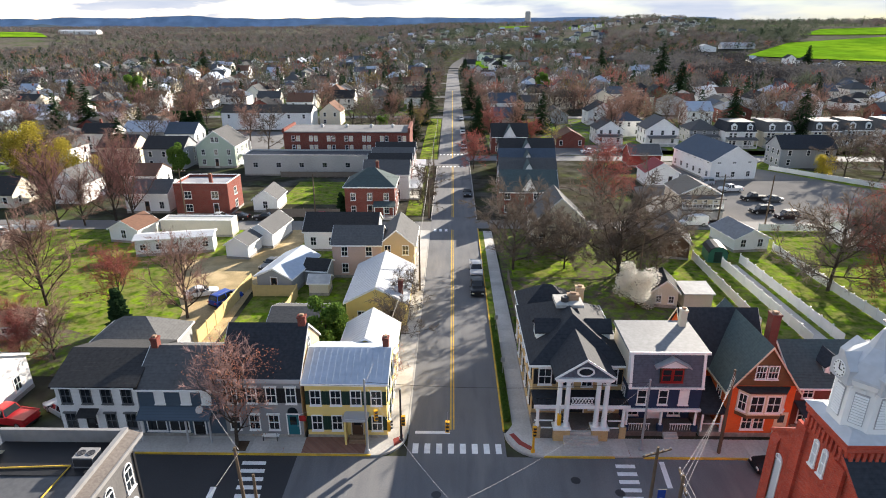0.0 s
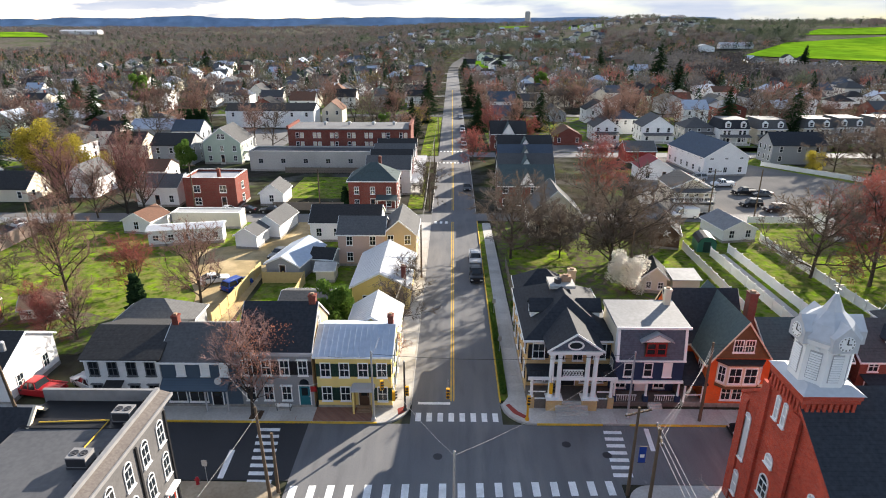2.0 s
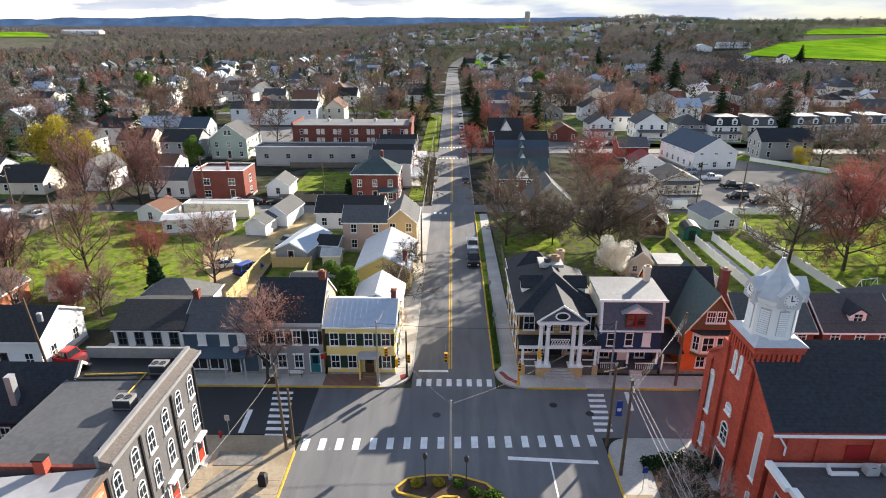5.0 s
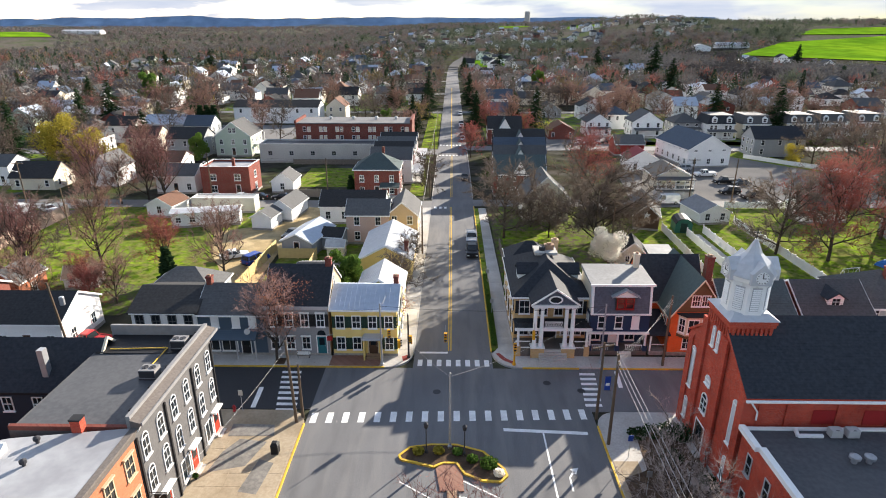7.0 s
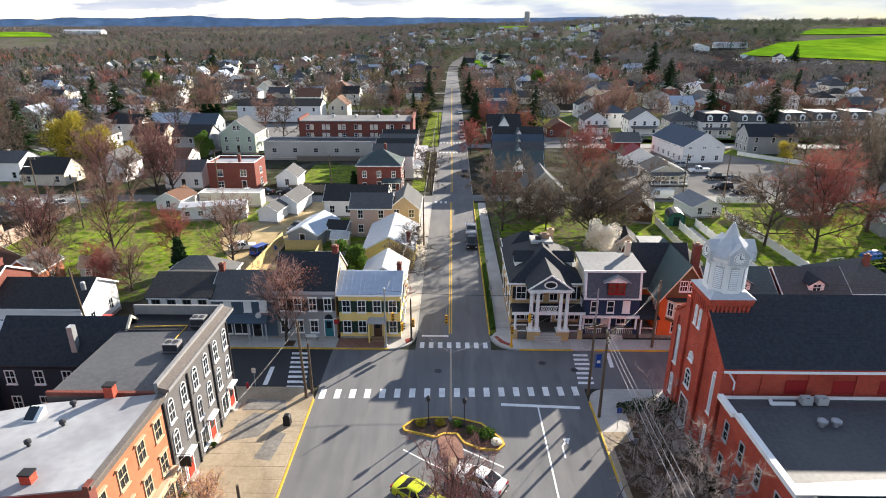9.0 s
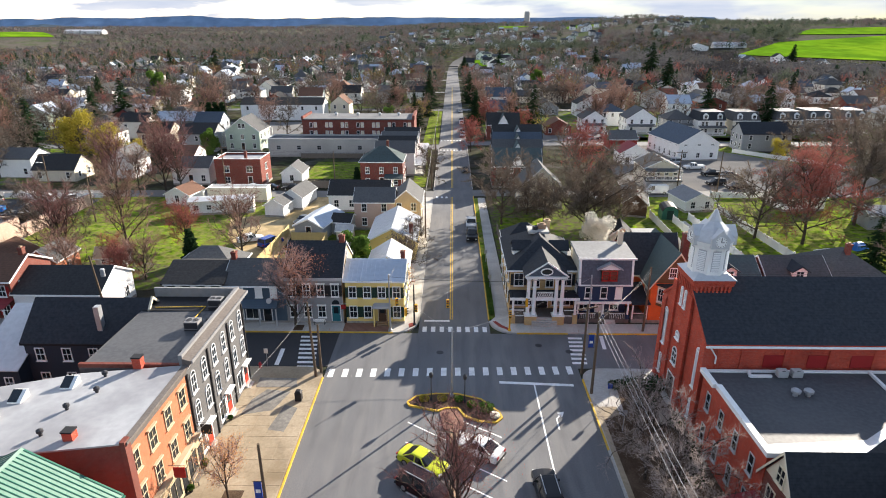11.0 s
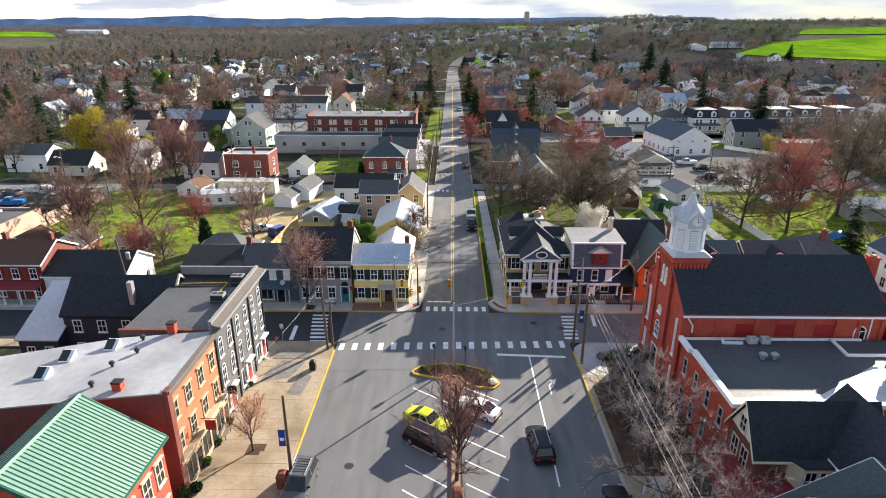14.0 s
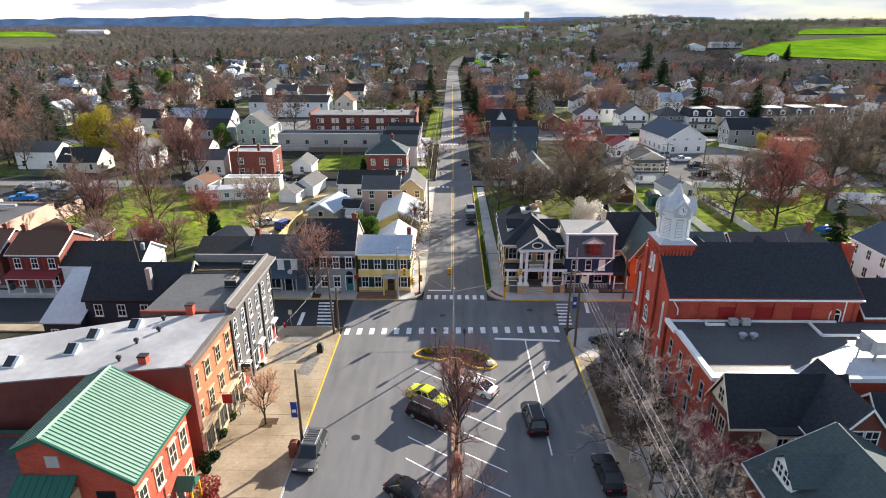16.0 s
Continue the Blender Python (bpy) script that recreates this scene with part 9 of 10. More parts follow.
car(-2.1, -27.2, 235, "darkred", "dark red car parked in a bay", "suv", "cars in the bays")
car(-3.2, -37.6, 235, "black", "black car parked in a bay", "sedan", "cars in the bays")
car(8.0, -27.6, 4, "black", "black sport utility car driving out of the square", "suv")
car(-12.45, -32.7, 176, "grey", "grey minivan with a roof rack at the kerb", "minivan")
car(13.3, -35.0, 3, "black", "black car parked at the kerb", "sedan")
car(28.5, -1.7, 90, "black", "black car parked along the cross street", "sedan")
car(-43.0, 4.0, 80, "red", "red pickup parked beside houses", "pickup")
car(-38.6, 5.5, 60, "silver", "silver car parked beside houses", "sedan")
for x, y, rz, c, k in ((-92.5, 58, 60, "white", "van"), (-88.5, 57, 60, "white", "van"), (-95, 49.5, 100, "brightblue", "pickup"), (-81.5, 50.5, 90, "silver", "sedan"), (-88, 46, 80, "black", "sedan"), (-100, 57, 70, "grey", "suv"), (-84, 59, 60, "white", "sedan"), (-96, 40, 90, "white", "box"), (-104, 50, 90, "black", "suv"), (-104.5, 46.5, 90, "silver", "sedan"), (-87.5, 52.5, 75, "grey", "suv"), (-99, 43, 90, "white", "sedan"), (-110, 57.5, 70, "black", "pickup"), (-112, 48, 90, "grey", "sedan"), (-84.5, 44.5, 85, "black", "suv")):
    car(x, y, rz, c, {"white": "white", "brightblue": "bright blue", "silver": "silver", "black": "black", "grey": "grey"}[c] + " vehicle standing in the western car park", k, "vehicles in the western car park")
for x, y, rz, c, k in ((62, 98.5, 95, "silver", "suv"), (65.5, 92.0, 95, "white", "pickup"), (67.3, 84.5, 95, "black", "pickup"), (70.8, 83.4, 95, "grey", "sedan"), (64.3, 74.8, 95, "black", "suv"), (67.5, 71.0, 95, "darkred", "suv"), (59, 103, 40, "black", "sedan")):
    car(x, y, rz, c, {"silver": "silver", "white": "white", "black": "black", "grey": "grey", "darkred": "dark red"}[c] + " vehicle standing in the eastern car park", k, "vehicles in the eastern car park")
car(33.5, 60.0, 70, "silver", "silver car parked in a yard", "sedan")
car(47.0, 66.5, 90, "white", "white van on the back street", "van")
for x, y, c in ((-47, 68.8, "silver"), (-37.5, 68.9, "black"), (-43, 69.0, "black"), (-26.5, 69.4, "red")):
    car(x, y, 90, c, {"silver": "silver", "black": "black", "red": "red"}[c] + " car parked along the back street", "sedan", "cars along the back street")
for i, yy in enumerate((143, 149.5, 171, 178, 206)):
    car(3.9, yy, 180, ("silver", "black", "white", "grey")[i % 4], ("silver", "black", "white", "grey")[i % 4] + " car parked far along the main street", "sedan", "cars along the main street")
for i in range(5):
    car(42 + 5.0 * i, 137.5, 90, ("white", "silver", "black", "white", "grey")[i], ("white", "silver", "black", "white", "grey")[i] + " car parked by the side street", "sedan", "cars by the side street")

# ---- trees ----
for i in range(4):
    w, t, l = bare_tree(11 + i, 10, 13, 6, 7, 17, (44, 86), 0.03, 0.024, fork=0.15, reach=(0.44, 0.54, 0.58, 0.46)[i])
    tree_kind("bare%d" % i, w, (t, TWIG))
for i in range(3):
    w, t, l = bare_tree(31 + i, 9, 12, 6, 6, 15, (30, 66), 0.07, 0.016, fork=0.12, reach=0.42)
    tree_kind("pale%d" % i, w, (t, TWIG_PALE))
for i in range(2):
    w, t, l = bare_tree(41 + i, 9, 12, 6, 7, 12, (36, 74), 0.05, 0.02, fork=0.16, leaf_per=1, size=0.085, reach=0.42)
    tree_kind("red%d" % i, w, (t, TWIG_RED), (l, BUD_RED))
w, t, l = bare_tree(51, 7, 11, 5, 5, 12, (22, 50), 0.10, 0.013, fork=0.18, reach=0.40)
_, _, l = bare_tree(51, 7, 11, 5, 5, 7, (22, 50), 0.10, 0.013, fork=0.18, leaf_per=1, size=0.07, reach=0.40)
tree_kind("coral", w, (t, TWIG_PINK), (l, BUD_ORANGE))
w, t, l = bare_tree(53, 7, 10, 6, 5, 9, (24, 56), 0.09, 0.012, fork=0.2, leaf_per=1, size=0.085, reach=0.40)
tree_kind("amber", w, (t, TWIG_PINK), (l, BUD_AMBER))
for i in range(3):
    w, t, l = bare_tree(61 + i, 9, 9, 5, 4, 9, (40, 80), 0.03, 0.034, fork=0.16, reach=0.43)
    tree_kind("far%d" % i, w, (t, TWIG))
w, t, l = bare_tree(55, 9, 14, 6, 6, 14, (20, 56), 0.08, 0.011, fork=0.12, leaf_per=0, reach=0.46)
_, _, l = bare_tree(55, 9, 14, 6, 6, 3, (20, 56), 0.08, 0.014, fork=0.12, leaf_per=1, size=0.05, reach=0.46)
tree_kind("vase", w, (t, TWIG_PURPLE), (l, BUD_RED))
for i in range(3):
    w, t, l = bare_tree(57 + i, 8, 9, 6, 6, 13, (40, 80), 0.05, 0.009, fork=0.14, reach=0.52)
    tree_kind("wisp%d" % i, w, (t, TWIG_WHITE))
w, t, l = bare_tree(71, 8, 6, 4, 4, 4, (40, 72), 0.03, 0.03, leaf_per=1, size=0.16)
tree_kind("farbud", w, (t, TWIG), (l, LEAF_YELLOW))
w, t, l = bare_tree(72, 8, 6, 4, 4, 4, (40, 72), 0.03, 0.036, leaf_per=1, size=0.14)
tree_kind("farred", w, (t, TWIG_RED), (l, BUD_RED))
for i in range(2):
    w, n = conifer(81 + i, 12, 3.9, 32, 14)
    tree_kind("fir%d" % i, w, (n, NEEDLE))
w, n = conifer(85, 5, 0.85, 26, 12)
tree_kind("cedar", w, (n, NEEDLE))
w, l = leaf_cloud(91, 5, 1.9, 2, 8500, 0.13)
tree_kind("leafy", w, (l, LEAF_GREEN))
w, l = leaf_cloud(92, 4.6, 2.45, 2, 11000, 0.085)
tree_kind("blossom", w, (l, BLOSSOM))
w, l = leaf_cloud(93, 6, 3.2, 2, 6500, 0.12)
tree_kind("willow", w, (l, LEAF_YELLOW))
BARE = "bare leafless tree with fine grey-brown twigs"
# named positions: kind, x, y, scale, label
for k, x, y, s, lb in (
    ("coral", -19.6, 0.7, 1.38, "slender street tree with coral red buds"), ("leafy", -14.4, 16.2, 1.45, "fresh green bushy tree behind the yellow house"),
    ("pale0", -35.0, 26.0, 1.2, BARE), ("red0", -46.0, 30.0, 0.85, "small budding reddish tree"), ("cedar", -41.8, 22.5, 1.2, "olive green columnar cedar"),
    ("pale1", -56.0, 29.5, 1.35, "spreading pale brown budding tree"), ("pale2", -46.0, 15.5, 0.8, "low spreading tree with pinkish twigs"), ("red1", -48.5, 14.0, 0.6, "low spreading tree with pinkish twigs"), ("pale0", -56.5, 14.5, 0.8, "low spreading tree with pale twigs"), ("vase", -61.5, 20.5, 1.3, "budding tree with pinkish twigs"), ("red0", -52.5, 19.0, 0.6, "small budding reddish tree"), ("bare3", -67.0, 27.5, 1.2, "bare tree with dark spreading limbs beside a car park"),
    ("vase", -76.2, 64.0, 1.5, "upright street tree with reddish twigs"), ("pale1", -71.3, 64.5, 1.1, "upright bare street tree with pale twigs"), ("pale0", -81.5, 68.0, 0.9, "upright bare street tree with pale twigs"), ("vase", -67.0, 67.7, 1.5, "upright street tree with reddish twigs"), ("vase", -62.5, 66.5, 1.45, "upright bare street tree with reddish twigs"),
    ("bare1", 9.8, 43.5, 1.25, BARE), ("bare2", 26.0, 42.5, 1.05, BARE), ("bare3", 15.5, 50.0, 0.8, BARE), ("bare0", 27.5, 43.0, 0.85, BARE), ("bare1", 31.5, 41.0, 0.75, BARE), ("bare2", 24.9, 38.0, 1.5, "large spreading bare tree with dark limbs"), ("bare0", 18.0, 44.0, 0.8, BARE), ("red0", 31.2, 76.0, 1.45, "large maple with red spring buds"), ("blossom", 25.2, 30.0, 1.3, "white blossoming ornamental tree"),
    ("bare3", 55.0, 36.0, 1.4, BARE), ("red1", 62.0, 33.0, 1.75, "large maple with red spring buds"), ("bare0", 78.0, 44.0, 1.75, BARE), ("bare1", 82, 28, 1.4, BARE), ("bare2", 68, 12, 0.9, "brown budding tree in a back yard"), ("fir0", 73.5, 10, 0.75, "dark green spruce"), ("fir1", 77.5, 13, 0.7, "dark green spruce"), ("fir1", 64.3, 18.9, 0.8, "dark green spruce in a back yard"),
    ("red1", 5.9, 115.0, 1.0, "budding red-brown street tree"), ("coral", -6.8, 9.5, 0.72, "thin bare street shrub tree"), ("bare3", -6.9, 19.5, 0.62, BARE), ("bare3", -6.9, 27.5, 0.6, BARE), ("bare0", -5.5, 76, 0.6, BARE), ("bare2", -6.0, 92, 0.6, BARE),
    ("vase", 0.42, -31.7, 1.05, "budding tree with reddish twigs in the median"), ("vase", 0.45, -44.5, 0.85, "budding tree with reddish twigs in the median"), ("amber", -17.8, -28.3, 0.78, "small sunlit tree with amber young leaves in the pavement"),
    ("wisp0", 17.2, -21.5, 0.95, "pale bare tree beside the church"), ("wisp1", 16.4, -25.6, 1.0, "pale bare tree on the church pavement"), ("wisp2", 18.6, -28.4, 0.95, "pale bare tree beside the church"), ("wisp0", 16.4, -31.0, 1.0, "pale bare spreading tree on the church pavement"), ("wisp1", 19.2, -33.6, 0.7, "pale bare tree before the brick house"), ("wisp2", 16.4, -36.4, 0.95, "pale bare spreading tree by the kerb"), ("wisp2", 20.8, -37.8, 0.78, "pale bare tree before the brick house"), ("wisp0", 18.8, -41.0, 0.85, "pale bare tree before the brick house"), ("wisp1", 15.8, -41.5, 0.75, "pale bare spreading tree by the kerb"), ("wisp0", 17.0, -48.0, 0.85, BARE),
    ("leafy", -150.9, 243, 3.0, "large dark green tree"), ("fir0", -122, 155.5, 1.6, "tall broad dark fir"), ("fir1", -104, 153.6, 1.0, "dark fir"), ("fir1", -103.5, 252.5, 1.05, "dark fir"), ("fir0", -27.8, 229, 1.2, "dark fir"), ("fir1", -10.9, 229, 1.4, "tall dark street fir"), ("fir0", 141.4, 373, 2.3, "very tall dark fir"), ("fir1", 127.7, 298, 1.7, "tall dark fir"), ("fir0", 119, 450, 1.9, "tall dark fir"), ("fir1", 37, 420, 1.7, "tall dark fir"), ("fir0", 8.8, 243, 1.3, "dark street fir"), ("leafy", 52, 308, 2.4, "green leafy tree"), ("fir1", 288, 460, 2.0, "tall dark fir"), ("fir0", 283, 452, 1.8, "tall dark fir"), ("fir1", -232, 265, 1.2, "dark fir"), ("fir0", -192, 430, 1.8, "tall dark fir"), ("fir1", -233, 440, 1.7, "tall dark fir"),
    ("fir1", -91.9, 117.9, 1.15, "tall grey-green fir"), ("leafy", -72.4, 109.3, 1.5, "dense dark green tree beside a house"), ("cedar", -94, 159, 2.0, "dark green hedge cedar"), ("cedar", -91.5, 159.1, 2.0, "dark green hedge cedar"), ("cedar", -89, 159.2, 2.0, "dark green hedge cedar"), ("cedar", -86.5, 159.3, 2.0, "dark green hedge cedar"), ("cedar", -22.5, 71.8, 1.0, "dark green columnar cedar"),
    ("willow", -97, 98, 1.7, "yellow-green budding tree"), ("willow", -107, 102, 2.2, "yellow-green budding tree"), ("willow", -90, 100, 1.0, "yellow-green budding tree"), ("willow", 96.0, 108, 0.9, "yellow-green budding tree"), ("fir1", -14, 160, 1.15, "dark street fir"), ("leafy", -24, 165, 1.5, "green leafy tree"), ("fir0", 9.5, 170, 1.1, "dark street fir"), ("fir1", 10, 182, 1.1, "dark street fir"), ("fir0", 26, 190, 1.0, "dark fir"), ("red0", 13, 158, 1.1, "red-brown budding tree"), ("red1", 24, 143, 0.95, "orange-brown budding tree"), ("farbud", 31, 141, 1.0, "yellow-green budding tree"),
    ("bare1", 102, 108, 1.1, BARE), ("bare2", 110, 100, 1.3, BARE), ("bare3", 118, 92, 1.3, BARE), ("bare0", 100, 78, 1.2, BARE), ("red0", 110, 60, 1.1, "tree with red spring buds"), ("bare1", 128, 110, 1.2, BARE)):
    R_ = random.Random(int(x * 31 + y * 17))
    tree(k, x, y, s, R_.uniform(0, 360), lb)

# trees scattered through the town
R = random.Random(7)
BUILT = [(-9, 30, 9), (-15, 48, 14), (-45, 55, 14), (-50, 76, 10), (-64, 77, 8), (-17, 90, 22), (-30, 115, 26), (18, 105, 30), (72, 112, 18), (49, 75, 9), (52, 57, 8), (-70, 186, 20), (-65, 121, 10)]


def free(x, y, m=0.0):
    if abs(x - 0.5 - 0.00026 * max(0.0, y - 500) ** 2) < 9 + m and y < 900:
        return False
    for a, b in ((60, 71), (117, 135), (210, 220), (290, 300), (378, 388), (468, 478)):
        if a - m < y < b + m:
            return False
    return True


HOUSES = []
WALLS = [SIDING_WHITE, SIDING_WHITE, SIDING_WHITE, SIDING_WHITE, SIDING_CREAM, SIDING_GREY, SIDING_MIX, SIDING_MIX, BRICK_DARK, SIDING_GREEN]
ROOFS = [SHINGLE, SHINGLE_GREY, SHINGLE_GREY, SHINGLE_BLUE, SHINGLE_BROWN, SHINGLE, METAL_BLUE]
NAMES = {"white_siding": "white", "cream_siding": "cream", "grey_siding": "grey", "pale_siding": "pale", "dark_red_brick": "dark brick", "pale_green_siding": "pale green"}


DISTANT = MB()
DISTANT_MATS = [SIDING_WHITE, SIDING_CREAM, SIDING_GREY, SIDING_MIX, BRICK_DARK, SIDING_GREEN, SHINGLE, SHINGLE_GREY, SHINGLE_BLUE, SHINGLE_BROWN, METAL_BLUE, GLASS]


def distant_house(x, y, w, d, h, rf, rise, rz, wl, rm):
    """Walls, roof and windows of a house too far off to pick out, added to the joined town."""
    m = pose(x, y, gz(x, y), 0, 0, rz)
    for q, mat in ((wall_mesh(rf, w, d, h, rise, -1.5), wl), (roof_mesh(rf, w, d, h, rise, 0.35, 0.2), rm)):
        k = len(DISTANT.v)
        DISTANT.v += [tuple(m @ Vector(v)) for v in q.v]
        DISTANT.f += [tuple(k + i for i in f) for f in q.f]
        DISTANT.m += [DISTANT_MATS.index(mat)] * len(q.f)
    for zz in ((1.0, 3.5) if h > 5 else (1.0,)):
        for u in (-w * 0.28, w * 0.22):
            DISTANT.face([m @ Vector(v) for v in ((u - 0.5, -d / 2 - 0.03, zz), (u + 0.5, -d / 2 - 0.03, zz), (u + 0.5, -d / 2 - 0.03, zz + 1.4), (u - 0.5, -d / 2 - 0.03, zz + 1.4))], 11)


def far_house(x, y):
    w, d, h = R.uniform(8, 12), R.uniform(8, 12), R.choice((3.4, 5.4, 5.6, 5.8))
    if any(abs(x - a) < 12.5 and abs(y - b) < 14 for a, b in HOUSES):
        return
    HOUSES.append((x, y))
    wl, rm = R.choice(WALLS), R.choice(ROOFS)
    rf = R.choice(("gx", "gx", "gy", "gy", "hip"))
    if y > 315:
        return distant_house(x, y, w, d, h, rf, R.uniform(2.2, 3.6), R.choice((0, 0, 0, 5, -5, 20)), wl, rm)
    near = y < 235
    stack = ((R.uniform(-w / 3, w / 3), R.uniform(-1, 1), h, h + 3.6),) if y < 300 and R.random() < 0.5 else ()
    house("house", NAMES.get(wl.name, "pale") + " town house with " + rm.name.replace("_", " ") + " roof", x, y, w, d, h, rf, R.uniform(2.2, 3.6), R.choice((0, 0, 0, 4, -4)), wl, rm,
          wins={"f": 2, "l" if x > 0 else "r": 1} if near else {"f": 2} if y < 330 else None, simple=True, group="town houses", doors=(), storeys=(0.9, 3.4) if h > 5 else (0.9,), z=gz(x, y), chim=stack)


for y0 in (142, 160, 178, 198, 226, 246, 268, 284, 306, 324, 340, 356, 372, 394, 410, 426, 445, 462, 486, 504, 524, 545, 568, 592):
    wide = min(330, 60 + y0 * 0.72)
    x = -wide
    while x < wide:
        x += R.uniform(12.6, 18.5) * (1 + y0 / 1100)
        y = y0 + R.uniform(-4, 4)
        if not free(x, y, 4) or (y < 214 and -100 < x < -8 and y < 205) or (y < 182 and 8 < x < 152) or (y < 182 and x > 8 and x < 60) or (x < -118 and y < 190 and x > -155):
            continue
        if R.random() < (0.93 if y < 300 else 0.74):
            far_house(x, y)
for y0 in range(500, 1330, 22):
    for k in range(7):
        x = R.uniform(-130, 330 + 0.12 * y0)
        if x > 250 and y0 < 860 or abs(x - 0.5 - 0.00026 * max(0.0, y0 - 500) ** 2) < 14:
            continue
        far_house(x, y0 + R.uniform(-12, 12))
for x, y in ((-130, 72), (-146, 74), (-132, 100), (-150, 108), (-165, 90), (118, 76), (132, 80), (146, 74), (160, 84), (128, 40), (142, 30), (158, 44), (120, 12), (134, 10), (-130, 10), (-112, 8), (-145, 14), (-98, 7)):
    far_house(x, y)

tagged(part("distant_houses", DISTANT, DISTANT_MATS), "small pale houses with dark roofs far out in the town", "houses", kind="stuff")

KINDS = ["far0", "far1", "far2", "far0", "far1", "far2", "pale0", "pale1", "pale2", "farred", "farbud", "fir0", "pale1", "far0"]


def spots(count, y0, y1, seed):
    R = random.Random(seed)
    out = []
    while len(out) < count:
        y = y0 + (y1 - y0) * R.random()
        x = R.uniform(-1, 1) * (75 + y * 0.8)
        if not free(x, y, 1) or any(abs(x - a) < 7.0 and abs(y - b) < 7.0 for a, b in HOUSES) or any(math.hypot(x - a, y - b) < r for a, b, r in BUILT):
            continue
        if y < 215 and -95 < x < -8 and R.random() < 0.7 or y < 180 and 8 < x < 150 and R.random() < 0.8 or 58 < x < 100 and 69 < y < 126 or -62 < x < -8 and 70 < y < 130 or -112 < x < -58 and 60 < y < 98 or 24 < x < 112 and 60 < y < 152:
            continue
        out.append((x, y))
    return out


for x, y in spots(230, 75, 245, 21):
    k = R.choice(KINDS)
    tree(k, x, y, R.uniform(0.95, 1.5), R.uniform(0, 360), "bare leafless tree in the town" if k[:3] == "far" and k[3:].isdigit() or k[:4] == "pale" else "dark green fir in the town" if k.startswith("fir") else "budding tree in the town", "town trees", gz(x, y) - 0.1)


for i in range(13):
    yy = 196 + 22.5 * i
    if free(30, yy, 0):
        for sx in (-9.6, 10.4):
            k = R.choice(("far0", "far1", "far2", "farred", "fir0", "far1"))
            tree(k, sx + R.uniform(-1, 1), yy + R.uniform(-5, 5), R.uniform(0.9, 1.35), R.uniform(0, 360), "dark green fir beside the street" if k == "fir0" else "bare street tree far along the road", "far street trees")

# woods on the hills
def woods(name, seed, count, area, kinds, mats, label, size=(8, 13), tests=None):
    R = random.Random(seed)
    mb = MB()
    x0, x1, y0, y1 = area
    done = 0
    while done < count:
        y = y0 + (y1 - y0) * R.random()
        lim = y * 0.9 + 120
        x = R.uniform(max(x0, -lim), min(x1, lim))
        done += 1
        if tests and not tests(x, y, R):
            continue
        z, h = gz(x, y), R.uniform(*size)
        m = R.randrange(len(mats) - 1)
        if x > -0.16 * y and noise.noise(Vector((x / 130, y / 190, 2.7))) > 0.1 or R.random() < 0.06:
            m = len(mats) - 1
        big = 1 + y / 2200
        rr = h * R.uniform(0.34, 0.55) * big
        nf = 80 if y < 900 else 46 if y < 1600 else 18
        for i in range(nf):
            d = rnd_dir(R)
            c = Vector((x, y, z + h * 0.46)) + Vector((d.x * rr, d.y * rr, d.z * h * 0.46)) * R.uniform(0.35, 1.0)
            if kinds == "fir":
                c.x, c.y = x + (c.x - x) * max(0.1, 1 - (c.z - z) / h), y + (c.y - y) * max(0.1, 1 - (c.z - z) / h)
            s = h * R.uniform(0.045, 0.085) * big * (1.0 if nf > 30 else 1.5)
            n = (d + rnd_dir(R) * 0.4).normalized()
            a = n.orthogonal().normalized() * s
            a.rotate(Matrix.Rotation(R.uniform(0, 6.28), 3, n))
            b = n.cross(a) * 0.9
            mb.face([c - a, c + b, c + a * 0.9 + b * 0.3], m)
    return tagged(part(name, mb, mats), label, "woods", kind="stuff")


FIELDS = []


def not_field(x, y, R):
    if abs(x - 0.5 - 0.00012 * max(0.0, y - 500) ** 2 * 2.2) < 9 and y < 900:
        return False
    if 255 < x - 0.25 * (y - 560) < 560 and 585 < y < 700:
        return False
    for q in FIELDS:
        for f in (1.0, 1.06, 1.12, 1.18, 1.24, 1.3, 1.36):
            if all((b[0] - a[0]) * (y * f - a[1]) - (b[1] - a[1]) * (x * f - a[0]) > 0 for a, b in zip(q, q[1:] + q[:1])):
                return False
    return True


FIELDS += [[(322, 640), (470, 535), (690, 840), (430, 760)], [(492, 848), (654, 827), (747, 954), (561, 922)], [(-959, 1171), (-845, 1252), (-1400, 1900), (-1700, 1900)], [(228, 1224), (300, 1190), (345, 1420), (262, 1345)], [(114, 1553), (202, 1594), (215, 1680), (130, 1660)],
    [(12, 540), (52, 545), (72, 690), (34, 690)]]
for i, q in enumerate(FIELDS):
    mb = MB()
    nx, ny = 16, 10
    for j in range(ny + 1):
        for k in range(nx + 1):
            u, v = k / nx, j / ny
            x, y = ((1 - v) * ((1 - u) * q[0][c] + u * q[1][c]) + v * ((1 - u) * q[3][c] + u * q[2][c]) for c in (0, 1))
            mb.v.append((x, y, gz(x, y) + 0.8))
    for j in range(ny):
        for k in range(nx):
            mb.f.append((j * (nx + 1) + k, j * (nx + 1) + k + 1, (j + 1) * (nx + 1) + k + 1, (j + 1) * (nx + 1) + k))
            mb.m.append(0)
    tagged(part("field_%d" % (i + 1), mb, FIELD), "bright green spring field on a hillside", "field", kind="structure")

